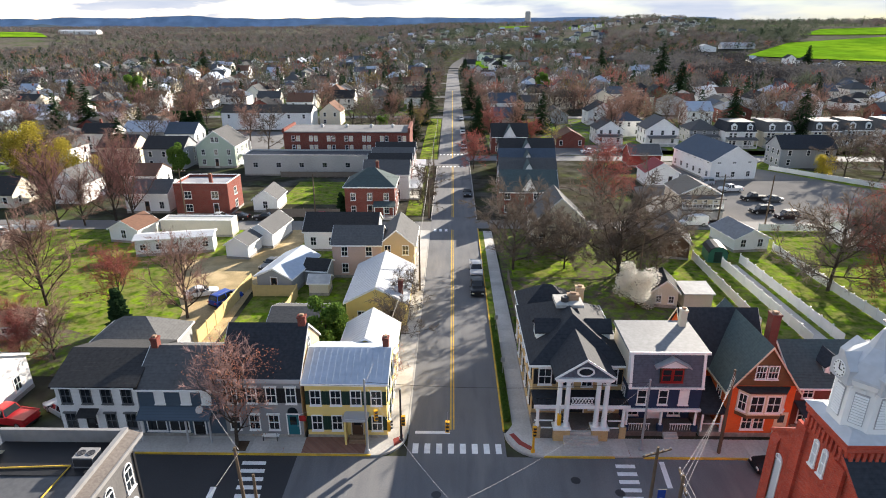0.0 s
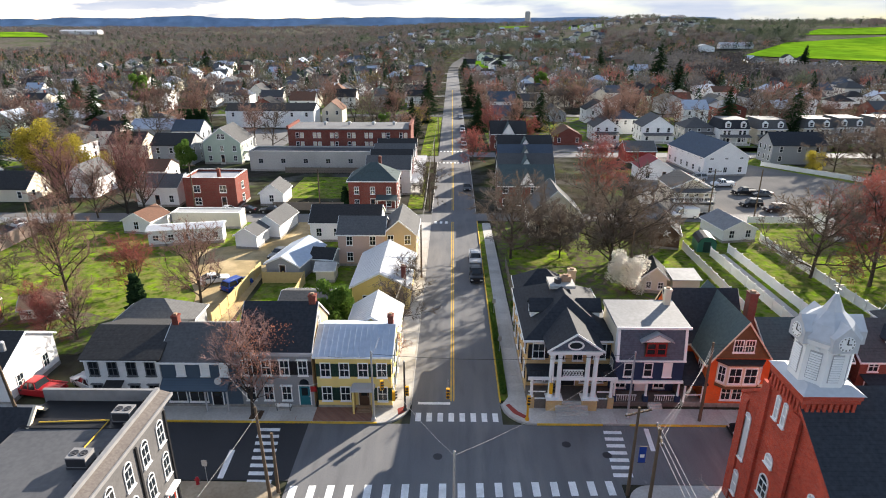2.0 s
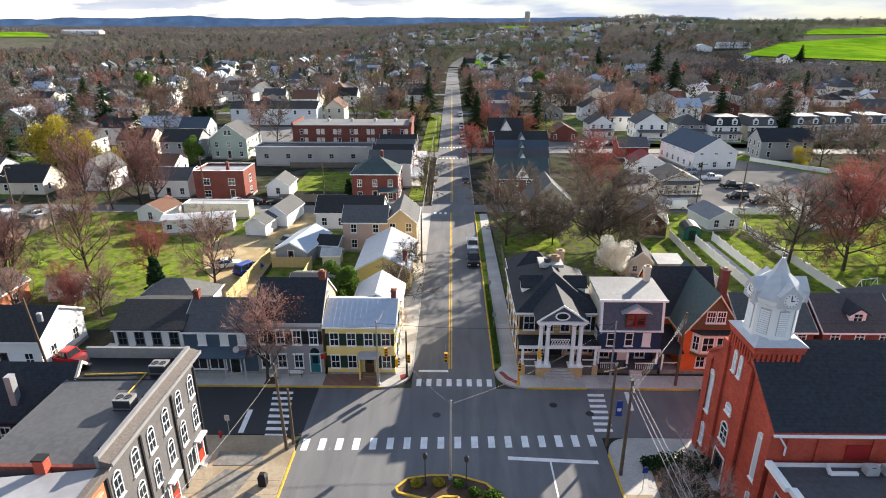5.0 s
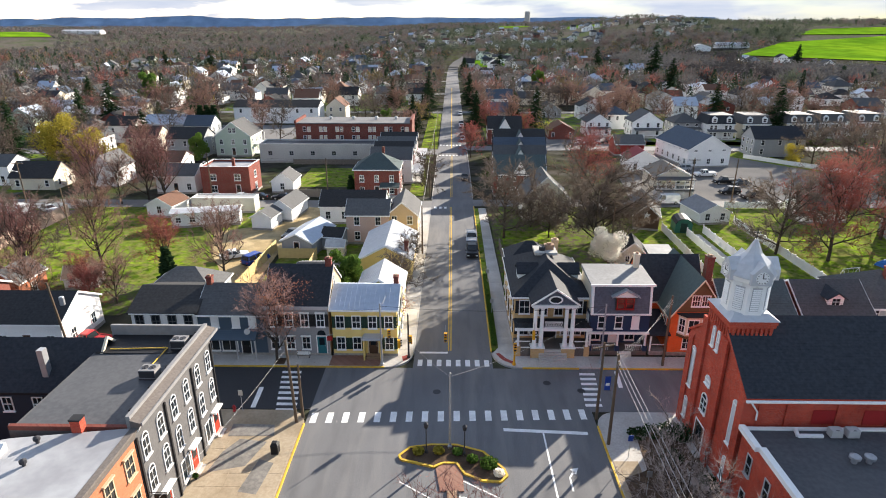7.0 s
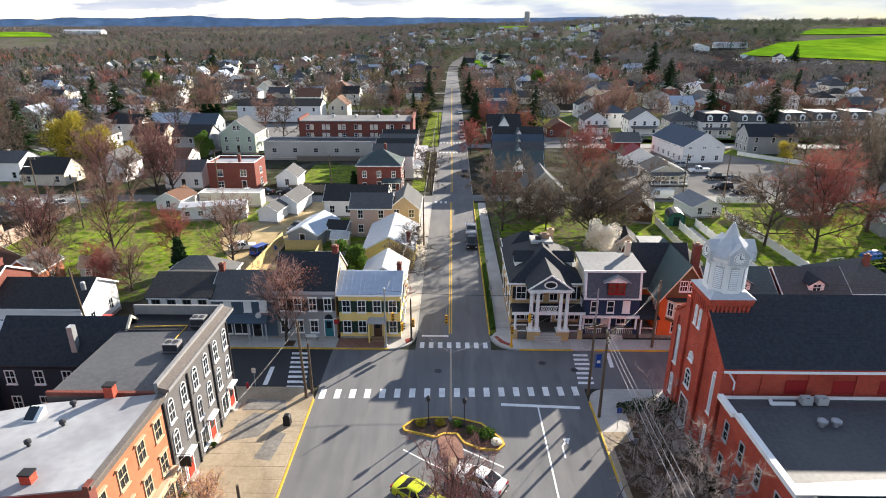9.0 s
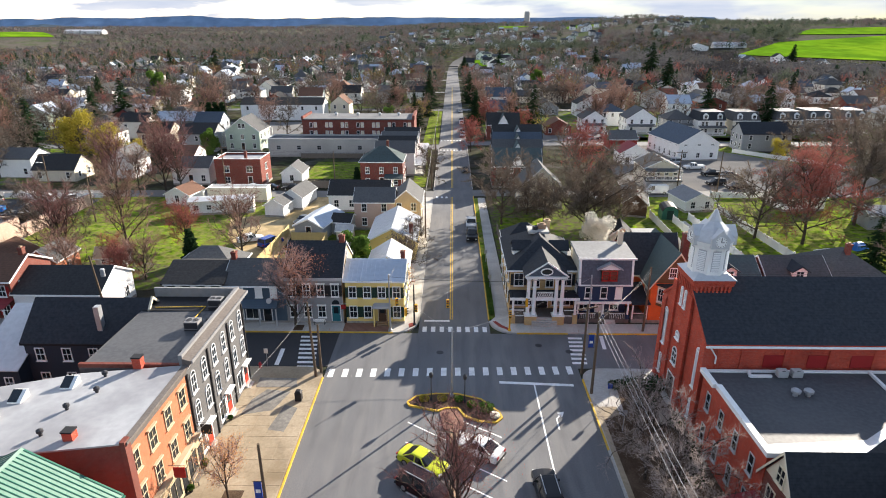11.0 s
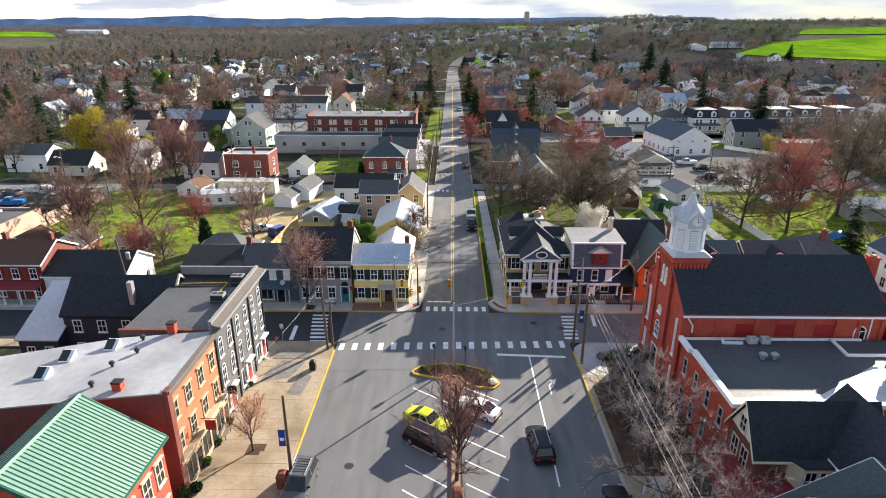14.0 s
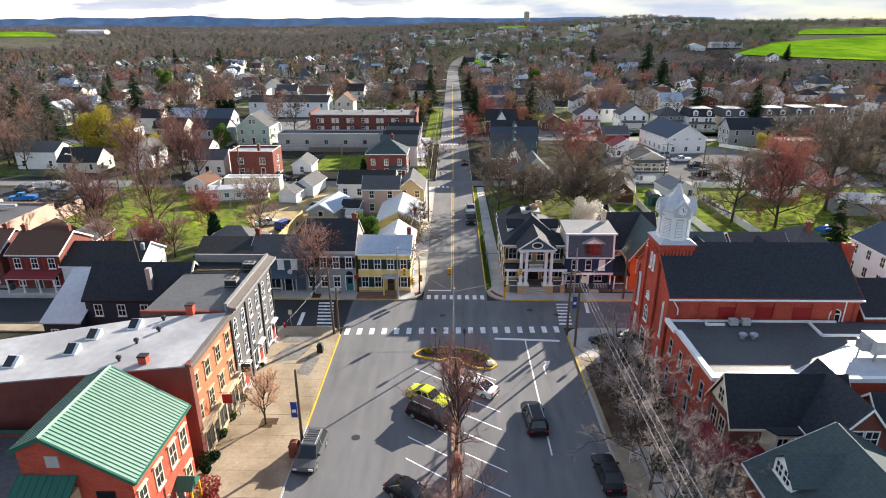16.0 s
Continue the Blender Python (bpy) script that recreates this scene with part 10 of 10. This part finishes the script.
mb = MB()
bend = [(0.5, 478), (1.5, 540), (6, 610), (20, 708), (46, 797), (76, 880), (109, 961), (150, 1060)]
for k, ((xa, ya), (xb, yb)) in enumerate(zip(bend, bend[1:])):
    wa, wb = 4.4 + 0.2 * k, 4.6 + 0.2 * k
    mb.loft([[(xa - wa, ya, gz(xa, ya) + z), (xa + wa, ya, gz(xa, ya) + z), (xb + wb, yb, gz(xb, yb) + z), (xb - wb, yb, gz(xb, yb) + z)] for z in (-0.3, 0.9 if k else 0.12)])
tagged(part("road_far", mb, ASPHALT_DARK), "far asphalt road bending over the hill", "road", kind="structure")


def town_woods():
    """Trees too far off to count, each a trunk with limbs and a crown of slivers."""
    R = random.Random(33)
    mb = MB()
    for x, y in spots(2500, 240, 720, 22):
        if not not_field(x, y, R):
            continue
        z, h = gz(x, y), R.uniform(7.5, 13.5)
        m = R.choice((0, 0, 0, 4, 4, 5, 1, 3, 3, 2)) if R.random() < 0.9 else 3
        n = 130 if y < 400 else 80
        mb.tube((x, y, z - 0.2), (x, y, z + h * 0.5), 0.22, 0.12, 4, 0, False)
        for i in range(n):
            d = rnd_dir(R)
            f = R.uniform(0.3, 1.0)
            if m == 3:
                t = R.random()
                a = R.uniform(0, 6.283)
                rr = h * 0.26 * (1 - t) + 0.2
                c = Vector((x + math.cos(a) * rr, y + math.sin(a) * rr, z + h * (0.08 + 0.92 * t)))
                e = Vector((math.cos(a) * 0.5, math.sin(a) * 0.5, -0.5)) * h * 0.1
                s = Vector((-math.sin(a), math.cos(a), 0)) * h * 0.055
            else:
                c = Vector((x + d.x * h * 0.45 * f, y + d.y * h * 0.45 * f, z + h * 0.6 + d.z * h * 0.36 * f))
                e = (d + Vector((0, 0, 0.9)) + rnd_dir(R) * 0.4).normalized() * h * R.uniform(0.1, 0.2)
                s = e.cross(rnd_dir(R)).normalized() * h * 0.02
            mb.face([c - s, c + s, c + e], m)
    tagged(part("town_woods", mb, [FOREST, FOREST_BUD, TWIG_RED, FOREST_EVERGREEN, FOREST_PINK, FOREST_OLIVE]), "bare and budding trees among the far houses", "trees", kind="stuff")


town_woods()
woods("woods_near", 3, 2600, (-900, 900, 430, 900), "bare", [FOREST, FOREST_PINK, FOREST, FOREST_BUD, FOREST_OLIVE], "bare brown woods and gardens at the edge of town", (7, 13), lambda x, y, R: not_field(x, y, R) and (abs(x) > 330 or y > 640 or R.random() < 0.35))
woods("woods_middle", 4, 7000, (-1900, 1900, 760, 1700), "bare", [FOREST, FOREST_PINK, FOREST, FOREST_PINK, FOREST_OLIVE], "bare brown woods on rising ground", (8, 14), not_field)
woods("woods_far", 5, 7000, (-3200, 3200, 1600, 3000), "bare", [FOREST, FOREST_PINK, FOREST_OLIVE], "far grey-brown woods on the hills", (9, 15), not_field)
woods("woods_evergreen", 6, 1500, (-900, 1300, 420, 1700), "fir", [FOREST_EVERGREEN, FOREST_EVERGREEN], "dark evergreens among the woods", (8, 15), not_field)
woods("woods_sides", 8, 2200, (-700, -170, 60, 460), "bare", [FOREST, FOREST_PINK, FOREST], "bare woods west of the town", (7, 12), lambda x, y, R: abs(x) > 200)
woods("woods_sides_east", 9, 3000, (150, 700, 330, 620), "bare", [FOREST_DARK, FOREST_DARK, FOREST], "dark bare woods east of the town", (10, 16), lambda x, y, R: x > 160 and not_field(x, y, R))
# Two horizon ridges whose painted colour carries the haze of distance.
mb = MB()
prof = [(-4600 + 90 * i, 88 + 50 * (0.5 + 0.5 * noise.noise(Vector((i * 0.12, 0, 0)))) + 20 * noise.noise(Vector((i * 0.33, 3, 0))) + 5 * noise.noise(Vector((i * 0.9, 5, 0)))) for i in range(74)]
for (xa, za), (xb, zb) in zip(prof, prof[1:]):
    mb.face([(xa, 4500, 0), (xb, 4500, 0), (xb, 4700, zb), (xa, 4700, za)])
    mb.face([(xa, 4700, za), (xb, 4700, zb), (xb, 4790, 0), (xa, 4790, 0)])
tagged(part("backdrop_ridge", mb, RIDGE_HAZE), "far blue ridge on the horizon", "ridge", kind="structure")
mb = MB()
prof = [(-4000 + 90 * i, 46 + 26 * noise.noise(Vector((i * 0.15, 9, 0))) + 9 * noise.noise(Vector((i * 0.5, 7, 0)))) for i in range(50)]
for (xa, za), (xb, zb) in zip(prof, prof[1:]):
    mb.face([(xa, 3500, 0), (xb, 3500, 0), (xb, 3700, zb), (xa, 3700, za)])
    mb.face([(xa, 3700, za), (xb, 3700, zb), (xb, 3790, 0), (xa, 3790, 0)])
tagged(part("backdrop_foothill", mb, RIDGE_NEAR_HAZE), "far blue-green foothill on the horizon", "ridge", kind="structure")
for x, y, w, d, h, lb in ((-860, 1390, 90, 24, 7, "long white farm shed on a hillside"), (300, 700, 24, 12, 5, "white gabled barn below green fields"), (345, 715, 40, 10, 3.5, "long white farm shed below green fields")):
    house("barn", lb, x, y, w, d, h, "gx" if w > 30 else "gy", 3.5, 0, SIDING_WHITE, METAL_WHITE, simple=True, category="barn", doors=(), z=gz(x, y))
tw = thing("water_tower", 250, 2050, gz(250, 2050), 0, "grey water tower on the skyline", "tower")
part("tank", MB().turned([(9, 0), (9, 38), (7, 41), (1, 42)], 16), STUCCO_PALE, tw)

# ---- poles, signals, wires ----
utility_pole(-14.6, -10.4, 9.0, 0, 0, label="wooden utility pole at the street corner", lean=-0.3)
utility_pole(-14.2, -9.6, 6.0, 0, 0, label="dark wooden post at the street corner")
utility_pole(14.5, -9.3, 8.5, 1, 20, label="dark utility pole at the church corner")
utility_pole(14.7, -13.2, 9.5, 1, 80, label="wooden utility pole beside the church pavement", box=False)
utility_pole(-13.4, -31.8, 8.4, 0, 0, label="dark wooden pole on the square pavement")
utility_pole(24.1, 0.3, 8.8, 0, 0, label="dark wooden utility pole before the orange house")
utility_pole(-4.6, 35.0, 8.6, 0, 0), utility_pole(-4.6, 70.5, 9.5, 1, 90), utility_pole(-4.6, 105, 9.5, 1, 90), utility_pole(-4.6, 150, 9.5, 1, 90)
utility_pole(-43.6, 1.2, 9.5, 0, 0, box=True, label="leaning wooden pole with a grey transformer", lean=-0.8)
utility_pole(-52, 66, 11, 1, 0, lamp=True), utility_pole(-27.5, 70, 9, 0, 0), utility_pole(-90, 61.5, 10, 1, 0, lamp=True), utility_pole(-70, 44, 9, 0, 30)
utility_pole(52, 67, 10, 1, 0), utility_pole(61, 66.5, 10, 0, 0), utility_pole(26.5, 33.5, 10, 0, 0), utility_pole(92, 66, 10, 1, 0), utility_pole(-115, 60, 10, 1, 0, lamp=True)


def signal_pole(x, y, h, label, mat=None, heads=()):
    o = thing("signal_pole", x, y, 0.1, 0, label, "signal pole", "signal poles")
    part("post", MB().turned([(0.2, 0), (0.2, 0.25), (0.12, 0.35), (0.08, h)], 10), mat or METAL_GREY, o)
    part("cap", MB().turned([(0.1, h), (0.1, h + 0.05), (0.02, h + 0.15)], 10), METAL_GREY, o)
    for dx, dy, z, rz in heads:
        signal_head(o, dx, dy, z, rz)
    return o


def signal_head(o, dx, dy, z, rz):
    m = pose(dx, dy, z, 0, 0, rz)
    q = part("signal_head", MB().box(-0.17, 0.17, -0.14, 0.14, 0, 1.0), SIGNAL_YELLOW, o, m=m)
    for k, c in enumerate((TRIM_GREEN, SIGNAL_YELLOW, TRIM_RED)):
        part("lens", MB().loft([[(0.11 * math.cos(2 * math.pi * i / 10), y, 0.17 + 0.33 * k + 0.11 * math.sin(2 * math.pi * i / 10)) for i in range(10)] for y in (-0.17, -0.13)]), c, q)
        part("visor", MB().box(-0.14, 0.14, -0.36, -0.14, 0.27 + 0.33 * k, 0.29 + 0.33 * k), TRIM_DARK, q)


signal_pole(-7.5, -0.05, 7.6, "tall grey steel signal pole at the corner", heads=((0.9, -0.1, 3.6, 20), (1.9, 0.8, 1.8, 90)))
signal_pole(-4.6, 1.6, 5.6, "dark slim signal pole at the corner", METAL_DARK, heads=((0.3, -0.6, 2.2, 0),))
signal_pole(7.4, 0.2, 2.9, "yellow pedestrian signal post at the corner", SIGNAL_YELLOW, heads=((0, -0.2, 1.9, 0),))
signal_pole(17.2, 0.6, 7.4, "tall grey steel signal pole", heads=())
signal_pole(0.2, -13.9, 7.8, "grey steel pole in the planting island")
for x, y, z, rz in ((-0.3, -3.6, 5.2, 0), (9.2, -1.2, 4.2, 90)):
    o = thing("hanging_signal", x, y, z, rz, "yellow traffic signal hung from a span wire", "traffic signal", "hanging signals")
    signal_head(o, 0, 0, 0, 0)
    part("hanger", MB().tube((0, 0, 1.0), (0, 0, 1.9), 0.03, 0.03, 5), METAL_GREY, o)
wire((-7.5, -0.05, 7.4), (0.2, -13.9, 7.6), 0.7, 0.010, WIRE_PALE, "span_wire", "pale span wire over the junction")
wire((0.2, -13.9, 7.6), (17.2, 0.6, 7.3), 0.8, 0.010, WIRE_PALE, "span_wire", "pale span wire over the junction")
wire((-7.5, -0.05, 7.5), (17.2, 0.6, 7.3), 0.6, 0.02)
wire((-14.6, -10.4, 8.8), (-23, 2.0, 5.4), 0.3, 0.010, WIRE_PALE)
wire((-14.6, -10.4, 8.6), (-19, -30, 7.5), 0.6, 0.010, WIRE_PALE)
for k in range(3):
    d = -1.05 + 1.05 * k
    wire((14.7 + d * 0.3, -13.2 + d * 0.9, 9.0), (24.1 + 0.1 * k, 0.3, 8.6 - 0.3 * k), 0.5, 0.008, WIRE_PALE)
    wire((14.7 + d * 0.3, -13.2 + d * 0.9, 9.0), (15.3 + d * 0.75, -76, 9.6), 0.9, 0.016, WIRE_PALE)
for k in range(3):
    wire((24.1, 0.3, 8.6 - 0.3 * k), (60, 1.0, 8.8 - 0.3 * k), 0.6)
    wire((-4.6, 70.5, 9.3 - 0.3 * k), (-4.6, 35, 8.4 - 0.3 * k), 0.6), wire((-4.6, 105, 9.3 - 0.3 * k), (-4.6, 70.5, 9.3 - 0.3 * k), 0.6), wire((-4.6, 150, 9.3 - 0.3 * k), (-4.6, 105, 9.3 - 0.3 * k), 0.7)
    wire((-52, 66, 10.6 - 0.4 * k), (-90, 61.5, 9.6 - 0.4 * k), 0.8), wire((-52, 66, 10.6 - 0.4 * k), (-4.6, 70.5, 9.3 - 0.3 * k), 0.9), wire((52, 67, 9.6 - 0.4 * k), (-4.6, 70.5, 9.0 - 0.3 * k), 1.0)
wire((-13.1, 2.2, 6.0), (-7.5, -0.05, 7.2), 0.2, 0.015), wire((-7.5, -0.05, 7.2), (-4.6, 35, 8.2), 0.8, 0.015)


def banner_pole(x, y):
    o = thing("street_banner", x, y, 0.1, 0, "blue street banner on a pole", "banner")
    part("banner", MB().box(-0.55, 0.0, -0.03, 0.03, 3.4, 4.9), SIGN_BLUE, o)
    part("banner_stripe", MB().box(-0.45, -0.1, -0.05, -0.03, 3.9, 4.2), TRIM_WHITE, o)
    part("bracket", MB().box(-0.6, 0.1, -0.02, 0.02, 4.9, 4.94).box(-0.6, 0.1, -0.02, 0.02, 3.36, 3.4), METAL_DARK, o)


banner_pole(-13.6, -31.7), banner_pole(15.4, -9.6)


def bin_box(x, y, mat, label, s=1.0):
    o = thing("litter_bin", x, y, P, 0, label, "litter bin")
    part("body", MB().loft([[(a * 0.32 * s, b * 0.32 * s, z) for a, b in ((-1, -1), (1, -1), (1, 1), (-1, 1))] for z in (0, 0.9 * s)]), mat, o)
    part("lid", MB().loft([[(a * 0.36 * s, b * 0.36 * s, 0.9 * s) for a, b in ((-1, -1), (1, -1), (1, 1), (-1, 1))], [(a * 0.2 * s, b * 0.2 * s, 1.15 * s) for a, b in ((-1, -1), (1, -1), (1, 1), (-1, 1))]]), mat, o)


bin_box(-15.4, -14.8, TRIM_DARK, "dark square litter bin on the pavement"), bin_box(-13.9, -32.6, BIN_RED, "red-brown box beside the pole", 1.3), bin_box(0.45, -34.3, BIN_RED, "red-brown box on the median", 1.3)
o = thing("fire_hydrant", -21.2, -8.8, P, 0, "red fire hydrant at the kerb", "hydrant")
part("barrel", MB().turned([(0.16, 0), (0.13, 0.06), (0.13, 0.5), (0.16, 0.52), (0.12, 0.66), (0.03, 0.74)], 12), HYDRANT, o)
part("outlet", MB().tube((-0.22, 0, 0.42), (0.22, 0, 0.42), 0.06, 0.06, 8), HYDRANT, o)
for x, y, h, mat, lb in ((-20.4, -8.7, 2.4, METAL_GREY, "small grey street sign on a post"), (16.2, -19.5, 2.5, METAL_GREY, "small street sign on a post"), (16.0, -15.0, 2.4, SIGN_BLUE, "small blue sign on a post"), (5.6, 12.5, 2.4, METAL_GREY, "small parking sign on a post"), (5.6, 22.5, 2.4, METAL_GREY, "small parking sign on a post"), (-9.0, -60, 2.4, METAL_GREY, "small sign on a post")):
    o = thing("street_sign", x, y, P, 0, lb, "sign", "street signs")
    part("post", MB().tube((0, 0, 0), (0, 0, h), 0.03, 0.03, 6), METAL_GREY, o)
    part("plate", MB().box(-0.22, 0.22, -0.05, -0.03, h - 0.6, h), mat, o)
for x, y in ((-1.9, -14.6), (1.5, -14.9)):
    o = thing("lamp_post", x, y, 0.1, 0, "short black lantern post in the planting island", "lamp post", "lantern posts")
    part("post", MB().turned([(0.12, 0), (0.12, 0.3), (0.05, 0.4), (0.05, 2.6)], 8), METAL_DARK, o)
    part("lantern", MB().turned([(0.06, 2.6), (0.18, 2.75), (0.22, 3.1), (0.05, 3.3)], 8), METAL_DARK, o)


def shrub(x, y, r, h, mat, label, seed, n=500, name="shrub", z=0.1):
    R = random.Random(seed)
    mb = MB()
    for _ in range(n):
        d = rnd_dir(R)
        c = Vector((d.x * r, d.y * r, h * 0.5 + d.z * h * 0.5)) * R.uniform(0.6, 1.05)
        c.z = abs(c.z)
        a = rnd_dir(R) * 0.11
        b = a.cross(rnd_dir(R)).normalized() * 0.09
        mb.face([c - a, c + b, c + a, c - b])
    o = thing(name, x, y, z, 0, label, "shrub")
    part("foliage", mb, mat, o)
    part("stem", MB().tube((0, 0, -0.1), (0, 0, h * 0.5), 0.04, 0.02, 5), BARK, o)


for i, (x, y, r, h, m, lb) in enumerate(((3.6, -16.2, 0.8, 0.7, HEDGE_LEAF, "low green shrub in the island"), (4.4, -17.3, 0.45, 0.5, BLOSSOM, "small white flowering plant"), (2.2, -15.6, 0.5, 0.5, HEDGE_LEAF, "low green shrub in the island"), (-2.6, -14.6, 0.5, 0.45, LEAF_YELLOW, "yellow spring flowers in the island"), (-0.8, -14.5, 0.5, 0.45, LEAF_YELLOW, "yellow spring flowers in the island"), (0.9, -14.6, 0.45, 0.4, HEDGE_LEAF, "low green shrub in the island"),
    (19.0, -11.8, 1.0, 0.9, NEEDLE, "low dark evergreen shrub by the church"), (20.6, -12.0, 1.1, 1.3, NEEDLE, "dark evergreen shrub by the church"), (21.6, -12.6, 0.9, 1.7, NEEDLE, "dark evergreen shrub by the church"), (17.6, -12.0, 0.9, 0.6, NEEDLE, "low dark evergreen shrub by the church"), (21.5, -18.5, 0.8, 1.2, NEEDLE, "dark evergreen shrub by the church wall"), (20.3, -26, 1.0, 1.6, NEEDLE, "dark evergreen shrub by the church wall"), (20.5, -32.5, 1.0, 1.5, HEDGE_LEAF, "green shrub before the brick house"), (19.5, -35.5, 0.9, 1.2, NEEDLE, "dark shrub before the brick house"), (8.6, 17.5, 0.9, 1.6, LEAF_GREEN, "green shrub beside the pavement"), (10.5, 21.0, 1.0, 2.0, LEAF_GREEN, "green shrub beside the pavement"), (8.8, 24.5, 0.8, 1.4, LEAF_GREEN, "green shrub beside the pavement"), (-20.9, -35.0, 0.5, 2.2, NEEDLE, "slim dark evergreen by the wall"), (-7.6, 40, 1.0, 1.6, HEDGE_LEAF, "green shrub beside the street"), (-7.4, 47, 1.0, 1.6, HEDGE_LEAF, "green shrub beside the street"), (-7.4, 6.5, 0.6, 1.0, HEDGE_LEAF, "green shrub beside the house"))):
    shrub(x, y, r, h, m, lb, i + 100)
R = random.Random(5)
mb = MB()
for _ in range(9000):
    c = Vector((R.uniform(5.2, 5.75), R.uniform(4.5, 26.0), R.uniform(0.05, 0.5)))
    a = rnd_dir(R) * 0.10
    b = a.cross(rnd_dir(R)).normalized() * 0.09
    mb.face([c - a, c + b, c + a, c - b])
tagged(part("hedge", mb, HEDGE_LEAF), "low clipped green hedge along the kerb", "hedge", kind="stuff")
for i, (x, y, r, h, m, lb) in enumerate(((-19.8, -37.2, 1.0, 1.5, BUD_RED, "shrub with deep red leaves beside the wall"), (-19.2, -38.9, 0.9, 1.3, BUD_RED, "shrub with deep red leaves beside the wall"), (-20.9, -33.2, 0.5, 0.8, NEEDLE, "dark evergreen shrub by the shopfront"), (19.6, -15.5, 1.0, 1.2, NEEDLE, "dark evergreen shrub by the church"), (21.3, -22.5, 0.9, 1.4, NEEDLE, "dark evergreen shrub by the church wall"), (18.2, -33.8, 1.2, 1.4, NEEDLE, "dark evergreen shrub before the brick house"), (19.0, -38.5, 1.3, 1.0, HEDGE_LEAF, "green shrub before the brick house"))):
    shrub(x, y, r, h, m, lb, i + 300)


o = thing("tarpaulin", 70.3, 31.0, 0, 20, "blue tarpaulin over a heap in a yard", "tarpaulin")
part("sheet", MB().loft([[(1.5, -1.1, 0), (1.5, 1.1, 0), (-1.5, 1.1, 0), (-1.5, -1.1, 0)][::-1], [(1.3, -0.9, 0.7), (1.2, 0.9, 0.8), (-1.3, 0.8, 0.6), (-1.2, -0.9, 0.75)][::-1], [(0.8, -0.3, 1.1), (0.7, 0.3, 1.15), (-0.8, 0.3, 1.0), (-0.7, -0.3, 1.05)][::-1]]), TARP, o)


def planter(x, y, s, label):
    o = thing("planter", x, y, P + 0.02, 0, label, "planter", "shopfront planters")
    part("pot", MB().turned([(0.22 * s, 0), (0.32 * s, 0.45 * s), (0.35 * s, 0.5 * s), (0.28 * s, 0.46 * s)], 12), BLACK_PLASTIC, o)
    R = random.Random(int(x * 7 + y * 13))
    mb = MB()
    for _ in range(160):
        d = rnd_dir(R)
        c = Vector((d.x * 0.4 * s, d.y * 0.4 * s, 0.55 * s + abs(d.z) * 0.45 * s))
        a = rnd_dir(R) * 0.1
        b = a.cross(rnd_dir(R)).normalized() * 0.08
        mb.face([c - a, c + b, c + a, c - b])
    part("leaves", mb, HEDGE_LEAF, o)


for x, y, s in ((-21.1, -30.2, 0.8), (-21.1, -27.6, 0.65), (-21.1, -24.6, 0.7), (-21.2, -18.2, 0.5)):
    planter(x, y, s, "dark round planter with greenery by the shopfront")


def bench(x, y, rz, mat, label):
    o = thing("bench", x, y, P + 0.02, rz, label, "bench", "benches")
    for k in range(3):
        part("slat", MB().box(-0.75, 0.75, -0.2 + 0.15 * k, -0.08 + 0.15 * k, 0.42, 0.46), mat, o)
    for k in range(2):
        part("back_slat", MB().box(-0.75, 0.75, 0.24, 0.28, 0.55 + 0.18 * k, 0.67 + 0.18 * k), mat, o)
    for s in (-0.65, 0.65):
        part("leg", MB().box(s - 0.03, s + 0.03, -0.2, -0.14, 0, 0.42), METAL_DARK, o)
        part("leg", MB().box(s - 0.03, s + 0.03, 0.22, 0.28, 0, 0.85), METAL_DARK, o)


bench(-16.7, 1.55, 180, TRIM_WHITE, "white bench beside the grey house"), bench(-20.9, -26.3, 90, FENCE_GREY, "weathered wooden bench by the shopfront"), bench(20.4, -18.0, 80, STUCCO_PALE, "pale stone bench beside the church")
o = thing("sign_board", 16.0, -33.1, P, 20, "small white sign board on two posts", "sign")
part("board", MB().box(-0.5, 0.5, -0.03, 0.03, 0.5, 1.2), TRIM_WHITE, o)
part("writing_bar", MB().box(-0.35, 0.35, -0.045, -0.03, 0.9, 1.0), TRIM_DARK, o)
part("writing_bar", MB().box(-0.25, 0.25, -0.045, -0.03, 0.7, 0.78), TRIM_DARK, o)
for s in (-0.42, 0.42):
    part("post", MB().box(s - 0.04, s + 0.04, 0.03, 0.09, 0, 1.25), TRIM_WHITE, o)
tagged(part("tree_pit", MB().box(-18.4, -16.8, -28.9, -27.4, 0.12, 0.15), MULCH), "dark square tree pit in the pavement", "tree pit")
tagged(part("tree_pit", MB().box(-20.6, -18.6, -0.1, 1.3, 0.12, 0.15), MULCH), "dark mulched tree pit in the pavement", "tree pit")
